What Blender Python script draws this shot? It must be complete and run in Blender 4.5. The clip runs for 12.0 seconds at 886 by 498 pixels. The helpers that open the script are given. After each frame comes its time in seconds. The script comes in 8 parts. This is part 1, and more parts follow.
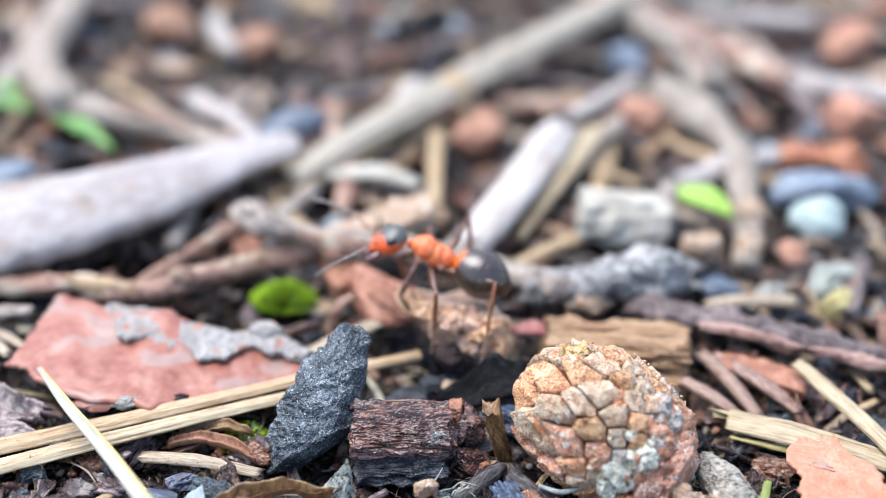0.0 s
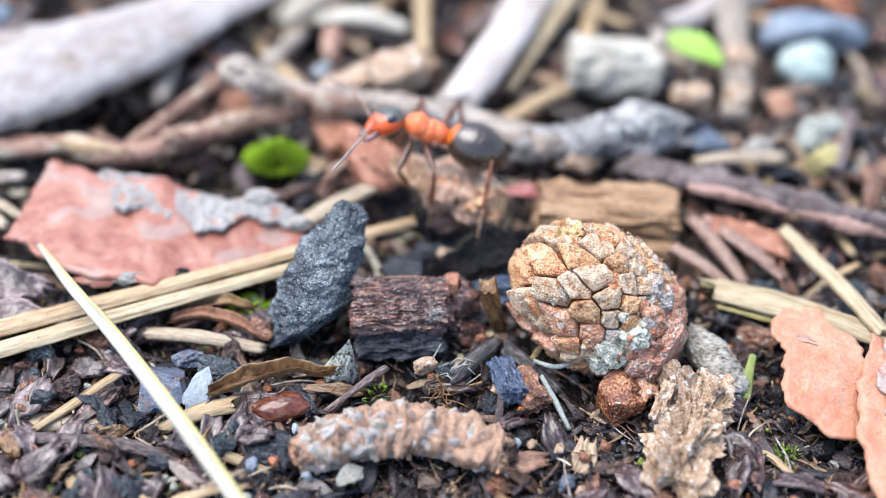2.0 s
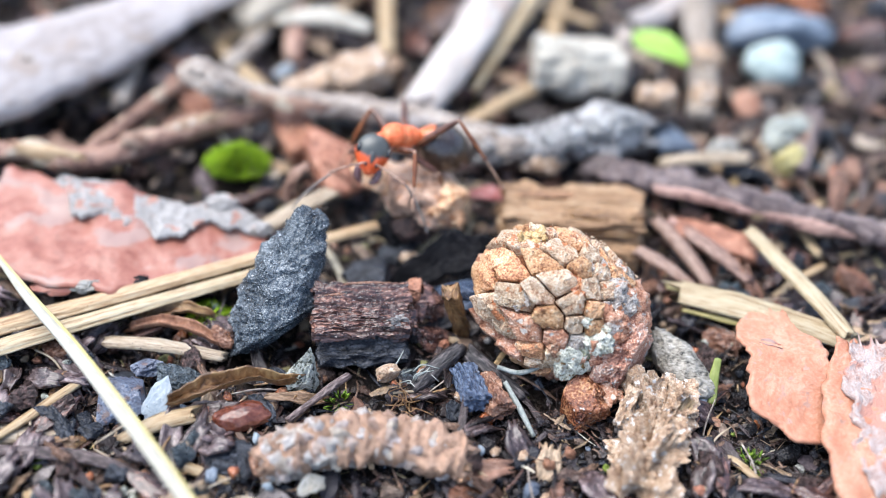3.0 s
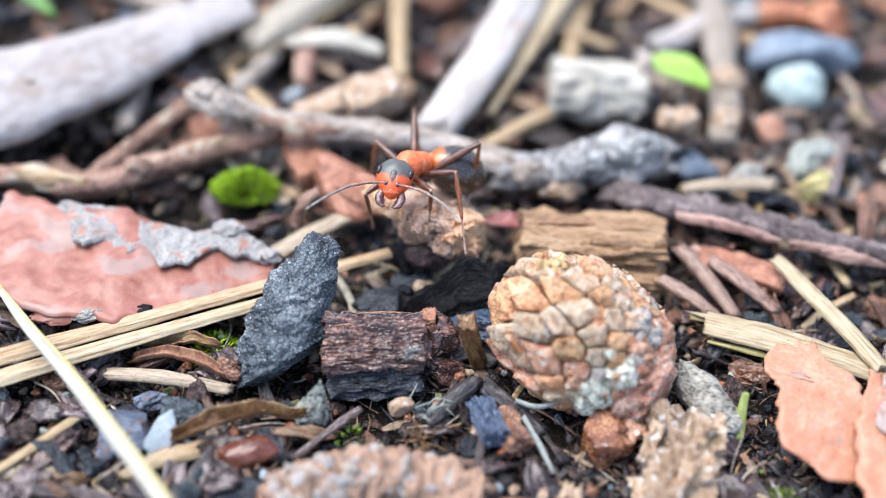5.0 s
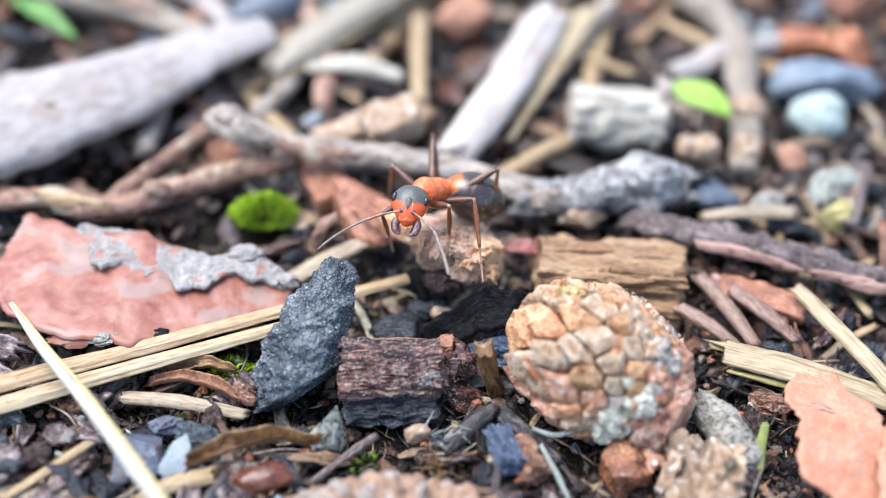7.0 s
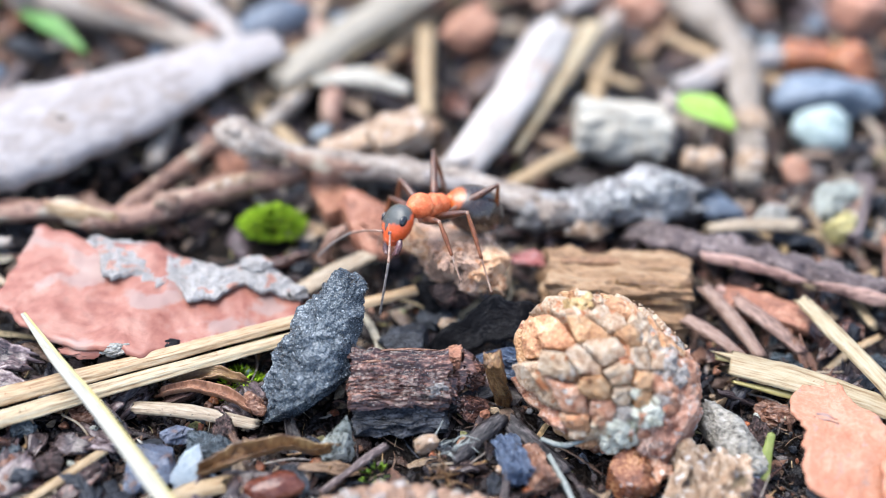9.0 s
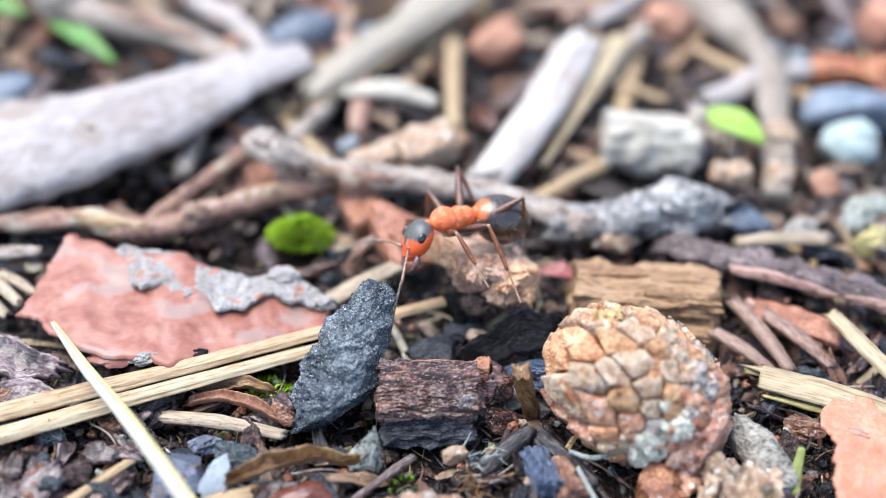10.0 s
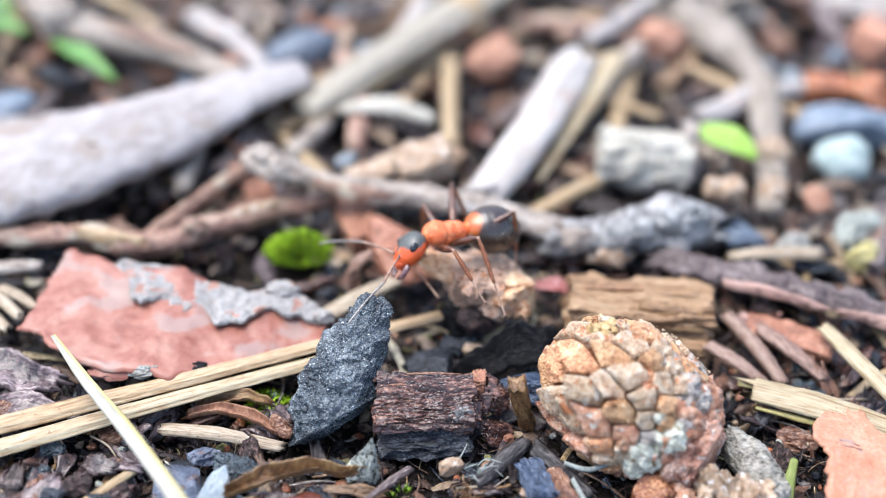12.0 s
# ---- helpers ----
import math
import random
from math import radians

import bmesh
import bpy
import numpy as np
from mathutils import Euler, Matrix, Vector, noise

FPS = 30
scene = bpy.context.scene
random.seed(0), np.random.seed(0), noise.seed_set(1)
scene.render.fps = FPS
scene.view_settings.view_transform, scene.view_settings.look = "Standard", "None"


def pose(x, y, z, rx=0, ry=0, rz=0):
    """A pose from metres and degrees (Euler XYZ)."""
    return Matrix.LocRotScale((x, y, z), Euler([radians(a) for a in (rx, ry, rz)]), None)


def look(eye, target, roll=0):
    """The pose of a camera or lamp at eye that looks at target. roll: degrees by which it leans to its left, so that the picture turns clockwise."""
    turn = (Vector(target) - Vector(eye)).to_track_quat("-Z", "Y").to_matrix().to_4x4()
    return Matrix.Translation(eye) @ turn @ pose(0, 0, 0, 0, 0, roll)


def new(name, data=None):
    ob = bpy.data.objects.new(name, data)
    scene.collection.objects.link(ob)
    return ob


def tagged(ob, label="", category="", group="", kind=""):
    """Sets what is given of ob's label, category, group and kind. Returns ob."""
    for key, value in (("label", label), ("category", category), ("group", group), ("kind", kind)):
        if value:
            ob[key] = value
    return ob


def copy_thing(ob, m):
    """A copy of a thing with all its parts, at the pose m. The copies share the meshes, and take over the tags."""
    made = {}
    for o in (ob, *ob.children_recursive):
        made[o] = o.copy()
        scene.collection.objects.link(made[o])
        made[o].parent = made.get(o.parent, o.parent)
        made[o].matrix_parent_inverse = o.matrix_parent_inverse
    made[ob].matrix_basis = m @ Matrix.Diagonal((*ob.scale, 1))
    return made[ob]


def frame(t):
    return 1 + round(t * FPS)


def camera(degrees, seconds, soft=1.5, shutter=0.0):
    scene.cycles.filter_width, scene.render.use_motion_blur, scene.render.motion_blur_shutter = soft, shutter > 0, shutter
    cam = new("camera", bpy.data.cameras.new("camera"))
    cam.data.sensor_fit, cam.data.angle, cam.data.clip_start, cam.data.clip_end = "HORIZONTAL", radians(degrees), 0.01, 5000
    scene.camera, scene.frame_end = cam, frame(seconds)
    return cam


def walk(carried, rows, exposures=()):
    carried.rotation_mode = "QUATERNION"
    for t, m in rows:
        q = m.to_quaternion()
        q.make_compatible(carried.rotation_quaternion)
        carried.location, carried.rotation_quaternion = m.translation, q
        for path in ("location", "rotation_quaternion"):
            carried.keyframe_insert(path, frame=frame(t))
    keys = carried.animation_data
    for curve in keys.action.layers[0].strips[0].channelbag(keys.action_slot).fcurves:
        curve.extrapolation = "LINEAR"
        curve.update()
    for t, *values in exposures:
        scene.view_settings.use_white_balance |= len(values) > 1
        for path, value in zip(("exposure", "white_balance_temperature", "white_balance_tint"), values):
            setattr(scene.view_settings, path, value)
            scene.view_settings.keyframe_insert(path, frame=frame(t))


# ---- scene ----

# ---------------------------------------------------------------- camera
cam = camera(37.0, 12.0, soft=0.6)
cam.data.dof.use_dof = True
cam.data.dof.focus_distance = 0.0593
cam.data.dof.aperture_fstop = 18.0
PATH = [
    (0.0, look((0.00034, -0.05125, 0.04029), (-0.00045, -0.00140, 0.00690), 0.71)),
    (0.5, look((0.00039, -0.04816, 0.04269), (0.00052, -0.00093, 0.00568), 1.23)),
    (1.0, look((-0.00060, -0.04677, 0.04556), (0.00002, -0.00140, 0.00630), 1.48)),
    (1.5, look((-0.00054, -0.04758, 0.04716), (0.00040, -0.00412, 0.00580), 1.77)),
    (2.0, look((-0.00132, -0.04747, 0.04580), (-0.00022, -0.00529, 0.00313), 1.89)),
    (2.5, look((-0.00147, -0.04659, 0.04631), (0.00014, -0.00470, 0.00339), 2.31)),
    (3.0, look((-0.00060, -0.04655, 0.04579), (0.00151, -0.00467, 0.00288), 2.44)),
    (3.2, look((0.00052, -0.04626, 0.04535), (0.00223, -0.00423, 0.00257), 1.92)),
    (4.8, look((-0.00051, -0.04473, 0.04382), (0.00138, -0.00194, 0.00181), 2.14)),
    (5.0, look((-0.00090, -0.04494, 0.04408), (0.00088, -0.00211, 0.00210), 2.18)),
    (5.5, look((-0.00067, -0.04502, 0.04403), (0.00079, -0.00189, 0.00234), 2.20)),
    (6.0, look((-0.00050, -0.04490, 0.04425), (0.00076, -0.00161, 0.00272), 2.17)),
    (6.5, look((-0.00073, -0.04473, 0.04400), (0.00031, -0.00126, 0.00265), 1.98)),
    (7.0, look((-0.00083, -0.04477, 0.04387), (0.00006, -0.00109, 0.00275), 1.82)),
    (7.2, look((-0.00051, -0.04485, 0.04377), (0.00037, -0.00116, 0.00266), 1.82)),
    (9.0, look((-0.00133, -0.04519, 0.04426), (-0.00035, -0.00115, 0.00352), 1.95)),
    (9.5, look((-0.00140, -0.04517, 0.04401), (-0.00098, -0.00089, 0.00354), 1.62)),
    (10.0, look((-0.00175, -0.04527, 0.04407), (-0.00166, -0.00077, 0.00382), 1.50)),
    (10.5, look((-0.00193, -0.04563, 0.04397), (-0.00213, -0.00094, 0.00394), 1.29)),
    (11.0, look((-0.00185, -0.04618, 0.04440), (-0.00219, -0.00124, 0.00464), 1.22)),
    (11.5, look((-0.00192, -0.04610, 0.04448), (-0.00203, -0.00113, 0.00476), 1.39)),
    (12.0, look((-0.00171, -0.04597, 0.04439), (-0.00152, -0.00089, 0.00479), 1.57)),
]
walk(cam, PATH)

# ---------------------------------------------------------------- daylight
scene.view_settings.exposure = 1.735
world = bpy.data.worlds.new("sky")
scene.world = world
world.use_nodes = True
wn = world.node_tree
sky = wn.nodes.new("ShaderNodeTexSky")
sky.sky_type, sky.sun_disc = "NISHITA", False
sky.sun_elevation, sky.sun_rotation = radians(69), radians(-67)
sky.air_density, sky.dust_density, sky.ozone_density = 1.0, 2.6, 1.0
wn.links.new(sky.outputs["Color"], wn.nodes["Background"].inputs["Color"])
wn.nodes["Background"].inputs["Strength"].default_value = 0.135
sun = new("sun", bpy.data.lights.new("sun", "SUN"))
sun.data.energy, sun.data.angle, sun.data.color = 1.45, radians(55), (0.95, 0.99, 1.02)
sun.matrix_basis = look((-0.35, 0.15, 1.0), (0, 0, 0))

MM = 0.001
rng = random.Random(11)


# ---------------------------------------------------------------- materials
def mat(name, cols, size=0.8, rough=0.75, bump=0.25, fine=0.12, stretch=(1, 1, 1), tint=0.0, island=0.0, spec=0.35, metal=0.0, speck=None, sheen=0.0, palette=None, solid=False):
    """A worn natural surface; palette: colours dealt out piece by piece, cols then only shades them. cols: dark to light; size, fine: the two grain sizes in mm; bump: relief in mm."""
    m = bpy.data.materials.new(name)
    m.use_nodes = True
    nt = m.node_tree
    n, l = nt.nodes, nt.links
    b = n["Principled BSDF"]
    b.inputs["Roughness"].default_value = rough
    b.inputs["Specular IOR Level"].default_value = spec
    b.inputs["Metallic"].default_value = metal
    tc = n.new("ShaderNodeTexCoord")
    mp = n.new("ShaderNodeMapping")
    mp.inputs["Scale"].default_value = stretch
    grain = n.new("ShaderNodeAttribute")
    grain.attribute_name = "grain"
    place = tc.outputs["Object"] if island or solid else grain.outputs["Vector"]
    l.new(place, mp.inputs["Vector"])
    n1 = n.new("ShaderNodeTexNoise")
    n1.inputs["Scale"].default_value, n1.inputs["Detail"].default_value, n1.inputs["Roughness"].default_value = 1000 / size, 6, 0.65
    n2 = n.new("ShaderNodeTexNoise")
    n2.inputs["Scale"].default_value, n2.inputs["Detail"].default_value = 1000 / fine, 3
    l.new(mp.outputs["Vector"], n1.inputs["Vector"])
    mf = n.new("ShaderNodeMapping")
    mf.inputs["Scale"].default_value = [s ** 0.5 for s in stretch]
    l.new(place, mf.inputs["Vector"])
    l.new(mf.outputs["Vector"], n2.inputs["Vector"])
    mx = n.new("ShaderNodeMix")
    mx.inputs["Factor"].default_value = 0.42
    l.new(n1.outputs["Fac"], mx.inputs["A"])
    l.new(n2.outputs["Fac"], mx.inputs["B"])
    ramp = n.new("ShaderNodeValToRGB")
    e = ramp.color_ramp.elements
    lo, hi = 0.37, 0.63
    e[0].position, e[1].position = lo, hi
    e[0].color, e[1].color = (*cols[0], 1), (*cols[-1], 1)
    for i, c in enumerate(cols[1:-1], 1):
        e.new(lo + (hi - lo) * i / (len(cols) - 1)).color = (*c, 1)
    l.new(mx.outputs["Result"], ramp.inputs["Fac"])
    out = ramp.outputs["Color"]
    if speck:
        sc, col, lim = speck
        n3 = n.new("ShaderNodeTexNoise")
        n3.inputs["Scale"].default_value, n3.inputs["Detail"].default_value = 1000 / sc, 4
        l.new(place, n3.inputs["Vector"])
        r3 = n.new("ShaderNodeValToRGB")
        r3.color_ramp.elements[0].position, r3.color_ramp.elements[1].position = lim, lim + 0.05
        l.new(n3.outputs["Fac"], r3.inputs["Fac"])
        ms = n.new("ShaderNodeMix")
        ms.data_type = "RGBA"
        l.new(r3.outputs["Color"], ms.inputs["Factor"])
        l.new(out, ms.inputs["A"])
        ms.inputs["B"].default_value = (*col, 1)
        out = ms.outputs["Result"]
    if palette:
        pr = n.new("ShaderNodeValToRGB")
        pr.color_ramp.interpolation = "CONSTANT"
        pe = pr.color_ramp.elements
        pe[0].color, pe[1].color, pe[1].position = (*palette[0], 1), (*palette[-1], 1), 1 - 1 / len(palette)
        for i, c in enumerate(palette[1:-1], 1):
            pe.new(i / len(palette)).color = (*c, 1)
        l.new(n.new("ShaderNodeNewGeometry").outputs["Random Per Island"] if island else n.new("ShaderNodeObjectInfo").outputs["Random"], pr.inputs["Fac"])
        mu = n.new("ShaderNodeMix")
        mu.data_type, mu.blend_type = "RGBA", "MULTIPLY"
        mu.inputs["Factor"].default_value = 1
        l.new(pr.outputs["Color"], mu.inputs["A"])
        l.new(out, mu.inputs["B"])
        out = mu.outputs["Result"]
    elif tint or island:
        hs = n.new("ShaderNodeHueSaturation")
        mr = n.new("ShaderNodeMapRange")
        k = tint or island
        mr.inputs["To Min"].default_value, mr.inputs["To Max"].default_value = 1 - k, 1 + k
        if island:
            src = n.new("ShaderNodeNewGeometry").outputs["Random Per Island"]
        else:
            src = n.new("ShaderNodeObjectInfo").outputs["Random"]
        l.new(src, mr.inputs["Value"])
        l.new(mr.outputs["Result"], hs.inputs["Value"])
        mh = n.new("ShaderNodeMapRange")
        mh.inputs["To Min"].default_value, mh.inputs["To Max"].default_value = 0.5 + 0.03 * k, 0.5 - 0.03 * k
        l.new(src, mh.inputs["Value"])
        l.new(mh.outputs["Result"], hs.inputs["Hue"])
        l.new(out, hs.inputs["Color"])
        out = hs.outputs["Color"]
    l.new(out, b.inputs["Base Color"])
    if bump:
        bp = n.new("ShaderNodeBump")
        bp.inputs["Strength"].default_value, bp.inputs["Distance"].default_value = 1.0, bump * MM
        l.new(mx.outputs["Result"], bp.inputs["Height"])
        l.new(bp.outputs["Normal"], b.inputs["Normal"])
    mr2 = n.new("ShaderNodeMapRange")
    mr2.inputs["To Min"].default_value, mr2.inputs["To Max"].default_value = max(0.05, rough - 0.15), min(1, rough + 0.15)
    l.new(n2.outputs["Fac"], mr2.inputs["Value"])
    l.new(mr2.outputs["Result"], b.inputs["Roughness"])
    if sheen:
        b.inputs["Sheen Weight"].default_value = sheen
    return m


def two_tone(name, a, c, axis, lo, hi, rough=0.4, bump=0.02, fine=0.08, spec=0.5, sheen=0.0, wobble=0.25):
    """A shell whose colour runs from a to c along its own axis, from lo to hi (mm)."""
    m = mat(name, [tuple(v * 0.8 for v in a), a, tuple(min(1, v * 1.15) for v in a)], 0.5, rough, bump, fine, spec=spec, sheen=sheen)
    nt = m.node_tree
    n, l = nt.nodes, nt.links
    b = n["Principled BSDF"]
    old = b.inputs["Base Color"].links[0].from_socket
    tc = n.new("ShaderNodeTexCoord")
    dot = n.new("ShaderNodeVectorMath")
    dot.operation = "DOT_PRODUCT"
    dot.inputs[1].default_value = Vector(axis).normalized()
    l.new(tc.outputs["Object"], dot.inputs[0])
    ns = n.new("ShaderNodeTexNoise")
    ns.inputs["Scale"].default_value = 1000 / 0.35
    l.new(tc.outputs["Object"], ns.inputs["Vector"])
    ad = n.new("ShaderNodeMath")
    ad.operation = "MULTIPLY_ADD"
    ad.inputs[1].default_value = wobble * MM
    l.new(ns.outputs["Fac"], ad.inputs[0])
    l.new(dot.outputs["Value"], ad.inputs[2])
    mr = n.new("ShaderNodeMapRange")
    mr.inputs["From Min"].default_value, mr.inputs["From Max"].default_value = (lo + wobble / 2) * MM, (hi + wobble / 2) * MM
    l.new(ad.outputs["Value"], mr.inputs["Value"])
    mx = n.new("ShaderNodeMix")
    mx.data_type = "RGBA"
    l.new(mr.outputs["Result"], mx.inputs["Factor"])
    l.new(old, mx.inputs["A"])
    mx.inputs["B"].default_value = (*c, 1)
    l.new(mx.outputs["Result"], b.inputs["Base Color"])
    return m


M = {}
M["soil"] = mat("soil", [(0.00203, 0.00178, 0.00178), (0.00726, 0.00543, 0.00466), (0.0274, 0.0197, 0.0154)], 1.2, 0.4, 0.5, 0.2, spec=0.08, speck=(0.5, (0.109, 0.0842, 0.0694), 0.64), solid=True)
SHADE = [(0.45, 0.45, 0.45), (0.85, 0.85, 0.85), (1.4, 1.4, 1.4)]
M["crumb_mix"] = mat("crumb_mix", SHADE, 0.4, 0.25, 0.12, 0.1, island=1, spec=0.28, palette=[(0.0103, 0.00945, 0.0103), (0.0266, 0.0186, 0.0159), (0.0557, 0.0353, 0.0278), (0.0177, 0.0204, 0.0266), (0.12, 0.0852, 0.0662), (0.036, 0.027, 0.0252), (0.0174, 0.0139, 0.0139), (0.0979, 0.0862, 0.0832), (0.0313, 0.0268, 0.0295), (0.0121, 0.0103, 0.0112)])
M["bark_mix"] = mat("bark_mix", SHADE, 0.5, 0.45, 0.12, 0.12, island=1, spec=0.25, palette=[(0.0803, 0.0515, 0.0402), (0.176, 0.123, 0.0912), (0.0381, 0.0293, 0.0283), (0.274, 0.202, 0.153), (0.106, 0.0779, 0.0708), (0.176, 0.0935, 0.0642), (0.0556, 0.05, 0.0556), (0.342, 0.279, 0.217), (0.0234, 0.0201, 0.0223), (0.195, 0.172, 0.165), (0.0931, 0.0698, 0.0744), (0.0329, 0.0374, 0.0462)])
M["straw_mix"] = mat("straw_mix", SHADE, 0.6, 0.5, 0.05, 0.15, island=1, palette=[(0.35, 0.25, 0.133), (0.403, 0.323, 0.198), (0.31, 0.2, 0.1), (0.421, 0.379, 0.294), (0.368, 0.352, 0.304), (0.287, 0.248, 0.115)], spec=0.2)
M["grit_mix"] = mat("grit_mix", SHADE, 0.4, 0.5, 0.06, 0.1, island=1, palette=[(0.287, 0.21, 0.143), (0.148, 0.18, 0.233), (0.341, 0.29, 0.23), (0.11, 0.122, 0.147), (0.385, 0.385, 0.385), (0.217, 0.109, 0.0652)], spec=0.25)
M["damp_mix"] = mat("damp_mix", SHADE, 0.3, 0.24, 0.14, 0.1, island=1, spec=0.32, palette=[(0.0179, 0.0125, 0.0117), (0.0731, 0.0438, 0.0331), (0.0116, 0.0116, 0.0142), (0.157, 0.0985, 0.0689), (0.033, 0.0239, 0.0248), (0.101, 0.0534, 0.0403), (0.0145, 0.0172, 0.0244), (0.24, 0.171, 0.112), (0.0235, 0.0163, 0.0153), (0.047, 0.0376, 0.0404), (0.0115, 0.00883, 0.00883)])
# pale specks and bluish light tones paint sky glints into the stone's colour
M["rock"] = mat("grey_rock", [(0.00264, 0.0044, 0.00704), (0.0484, 0.0651, 0.081), (0.238, 0.264, 0.277)], 1.6, 0.24, 0.2, 0.08, spec=0.55, speck=(0.16, (0.46, 0.5, 0.54), 0.66))
# white specks on the bark, which also paint in its sparkle
M["bark_dark"] = mat("dark_bark", [(0.006, 0.003, 0.003), (0.052, 0.024, 0.02), (0.26, 0.13, 0.095)], 0.5, 0.22, 0.07, 0.1, stretch=(0.09, 1, 1), spec=0.55, speck=(0.1, (0.45, 0.44, 0.43), 0.69))
M["charcoal"] = mat("charcoal", [(0.00451, 0.00526, 0.00749), (0.0158, 0.0189, 0.0252), (0.077, 0.0854, 0.103)], 0.3, 0.3, 0.16, 0.09, stretch=(0.4, 1, 1), spec=0.25)
M["blue_chip"] = mat("blue_chip", [(0.01, 0.0145, 0.0289), (0.0367, 0.0563, 0.0979), (0.134, 0.175, 0.247)], 0.25, 0.32, 0.16, 0.1, stretch=(0.3, 1, 1), spec=0.45)
M["cone"] = mat("cone_scale", [(0.2, 0.065, 0.026), (0.55, 0.285, 0.135), (0.72, 0.5, 0.315)], 0.8, 0.34, 0.3, 0.1, tint=0.2, spec=0.55, speck=(0.35, (0.7, 0.62, 0.5), 0.67))
M["cone_grey"] = mat("cone_scale_weathered", [(0.17, 0.14, 0.12), (0.42, 0.37, 0.33), (0.68, 0.64, 0.59)], 0.3, 0.65, 0.45, 0.09, tint=0.12, speck=(0.6, (0.46, 0.19, 0.09), 0.61))
M["cone_base"] = mat("cone_base", [(0.2, 0.07, 0.045), (0.5, 0.24, 0.16), (0.72, 0.56, 0.46)], 0.9, 0.5, 0.4, 0.1, spec=0.5, speck=(0.5, (0.6, 0.58, 0.54), 0.6))
M["cone_cream"] = mat("cone_scale_cream", [(0.27, 0.12, 0.06), (0.58, 0.42, 0.28), (0.74, 0.66, 0.54)], 0.4, 0.5, 0.5, 0.09, tint=0.12, speck=(0.5, (0.48, 0.18, 0.075), 0.6))
M["cone_red"] = mat("cone_scale_red", [(0.184, 0.0552, 0.0322), (0.46, 0.221, 0.129), (0.644, 0.488, 0.386)], 0.5, 0.5, 0.3, 0.09, tint=0.15, speck=(0.4, (0.7, 0.64, 0.56), 0.62))
M["tip"] = mat("torn_tip", [(0.33, 0.16, 0.06), (0.56, 0.38, 0.17), (0.68, 0.55, 0.33)], 0.3, 0.5, 0.3, 0.1)
M["cone_core"] = mat("cone_core", [(0.042, 0.0154, 0.0084), (0.112, 0.0455, 0.0231), (0.196, 0.098, 0.056)], 0.6, 0.8, 0.15, 0.12, spec=0.1)
M["resin"] = mat("resin", [(0.07, 0.016, 0.007), (0.29, 0.085, 0.03), (0.52, 0.26, 0.13)], 0.6, 0.24, 0.2, 0.12, spec=0.6)
M["lichen"] = mat("lichen", [(0.2, 0.2, 0.14), (0.6, 0.6, 0.5), (0.8, 0.8, 0.73)], 0.3, 0.8, 0.4, 0.09, speck=(0.5, (0.16, 0.09, 0.03), 0.62))
M["straw"] = mat("straw", [(0.2, 0.115, 0.052), (0.345, 0.245, 0.14), (0.41, 0.33, 0.222)], 0.1, 0.5, 0.08, 0.1, stretch=(0.025, 1, 1), tint=0.1, speck=(0.25, (0.217, 0.12, 0.0543), 0.67))
M["straw_pale"] = mat("straw_pale", [(0.188, 0.117, 0.0564), (0.32, 0.254, 0.155), (0.367, 0.324, 0.23)], 0.11, 0.45, 0.07, 0.12, stretch=(0.025, 1, 1), tint=0.1, speck=(0.25, (0.235, 0.137, 0.0686), 0.68))
M["flake_red"] = mat("red_bark_skin", [(0.2, 0.07, 0.05), (0.262, 0.104, 0.075), (0.29, 0.15, 0.115)], 2.6, 0.36, 0.05, 0.4, tint=0.06, speck=(2.6, (0.262, 0.17, 0.145), 0.54))
M["flake_pink"] = mat("pink_bark_skin", [(0.311, 0.127, 0.0709), (0.375, 0.17, 0.102), (0.404, 0.235, 0.158)], 1.4, 0.45, 0.12, 0.16, tint=0.06, speck=(0.5, (0.311, 0.182, 0.136), 0.63))
M["crust"] = mat("white_crust", [(0.183, 0.165, 0.156), (0.303, 0.29, 0.276), (0.361, 0.348, 0.337)], 0.35, 0.85, 0.3, 0.12, speck=(0.7, (0.35, 0.192, 0.15), 0.6))
M["wood"] = mat("rotten_wood", [(0.0616, 0.0282, 0.0141), (0.299, 0.172, 0.0924), (0.405, 0.282, 0.176)], 0.7, 0.6, 0.35, 0.12, stretch=(0.08, 1, 1), tint=0.12)
M["lump"] = mat("earth_lump", [(0.06, 0.025, 0.017), (0.55, 0.34, 0.235), (0.8, 0.6, 0.46)], 0.7, 0.38, 0.4, 0.1, spec=0.5, speck=(0.6, (0.5, 0.23, 0.11), 0.58))
M["lump_pale"] = mat("earth_lump_orange", [(0.4, 0.16, 0.075), (0.74, 0.44, 0.25), (0.84, 0.66, 0.46)], 0.5, 0.4, 0.35, 0.1, spec=0.5)
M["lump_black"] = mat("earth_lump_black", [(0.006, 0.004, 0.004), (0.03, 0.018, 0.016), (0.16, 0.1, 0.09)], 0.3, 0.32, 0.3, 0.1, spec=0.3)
M["red_piece"] = mat("red_bark_piece", [(0.119, 0.0501, 0.03), (0.245, 0.109, 0.0641), (0.349, 0.192, 0.125)], 0.9, 0.45, 0.18, 0.16, tint=0.2, spec=0.3)
M["twig_grey"] = mat("twig_grey", [(0.05, 0.038, 0.031), (0.27, 0.225, 0.19), (0.48, 0.44, 0.39)], 0.5, 0.75, 0.3, 0.14, stretch=(0.3, 1, 1), tint=0.12, spec=0.2)
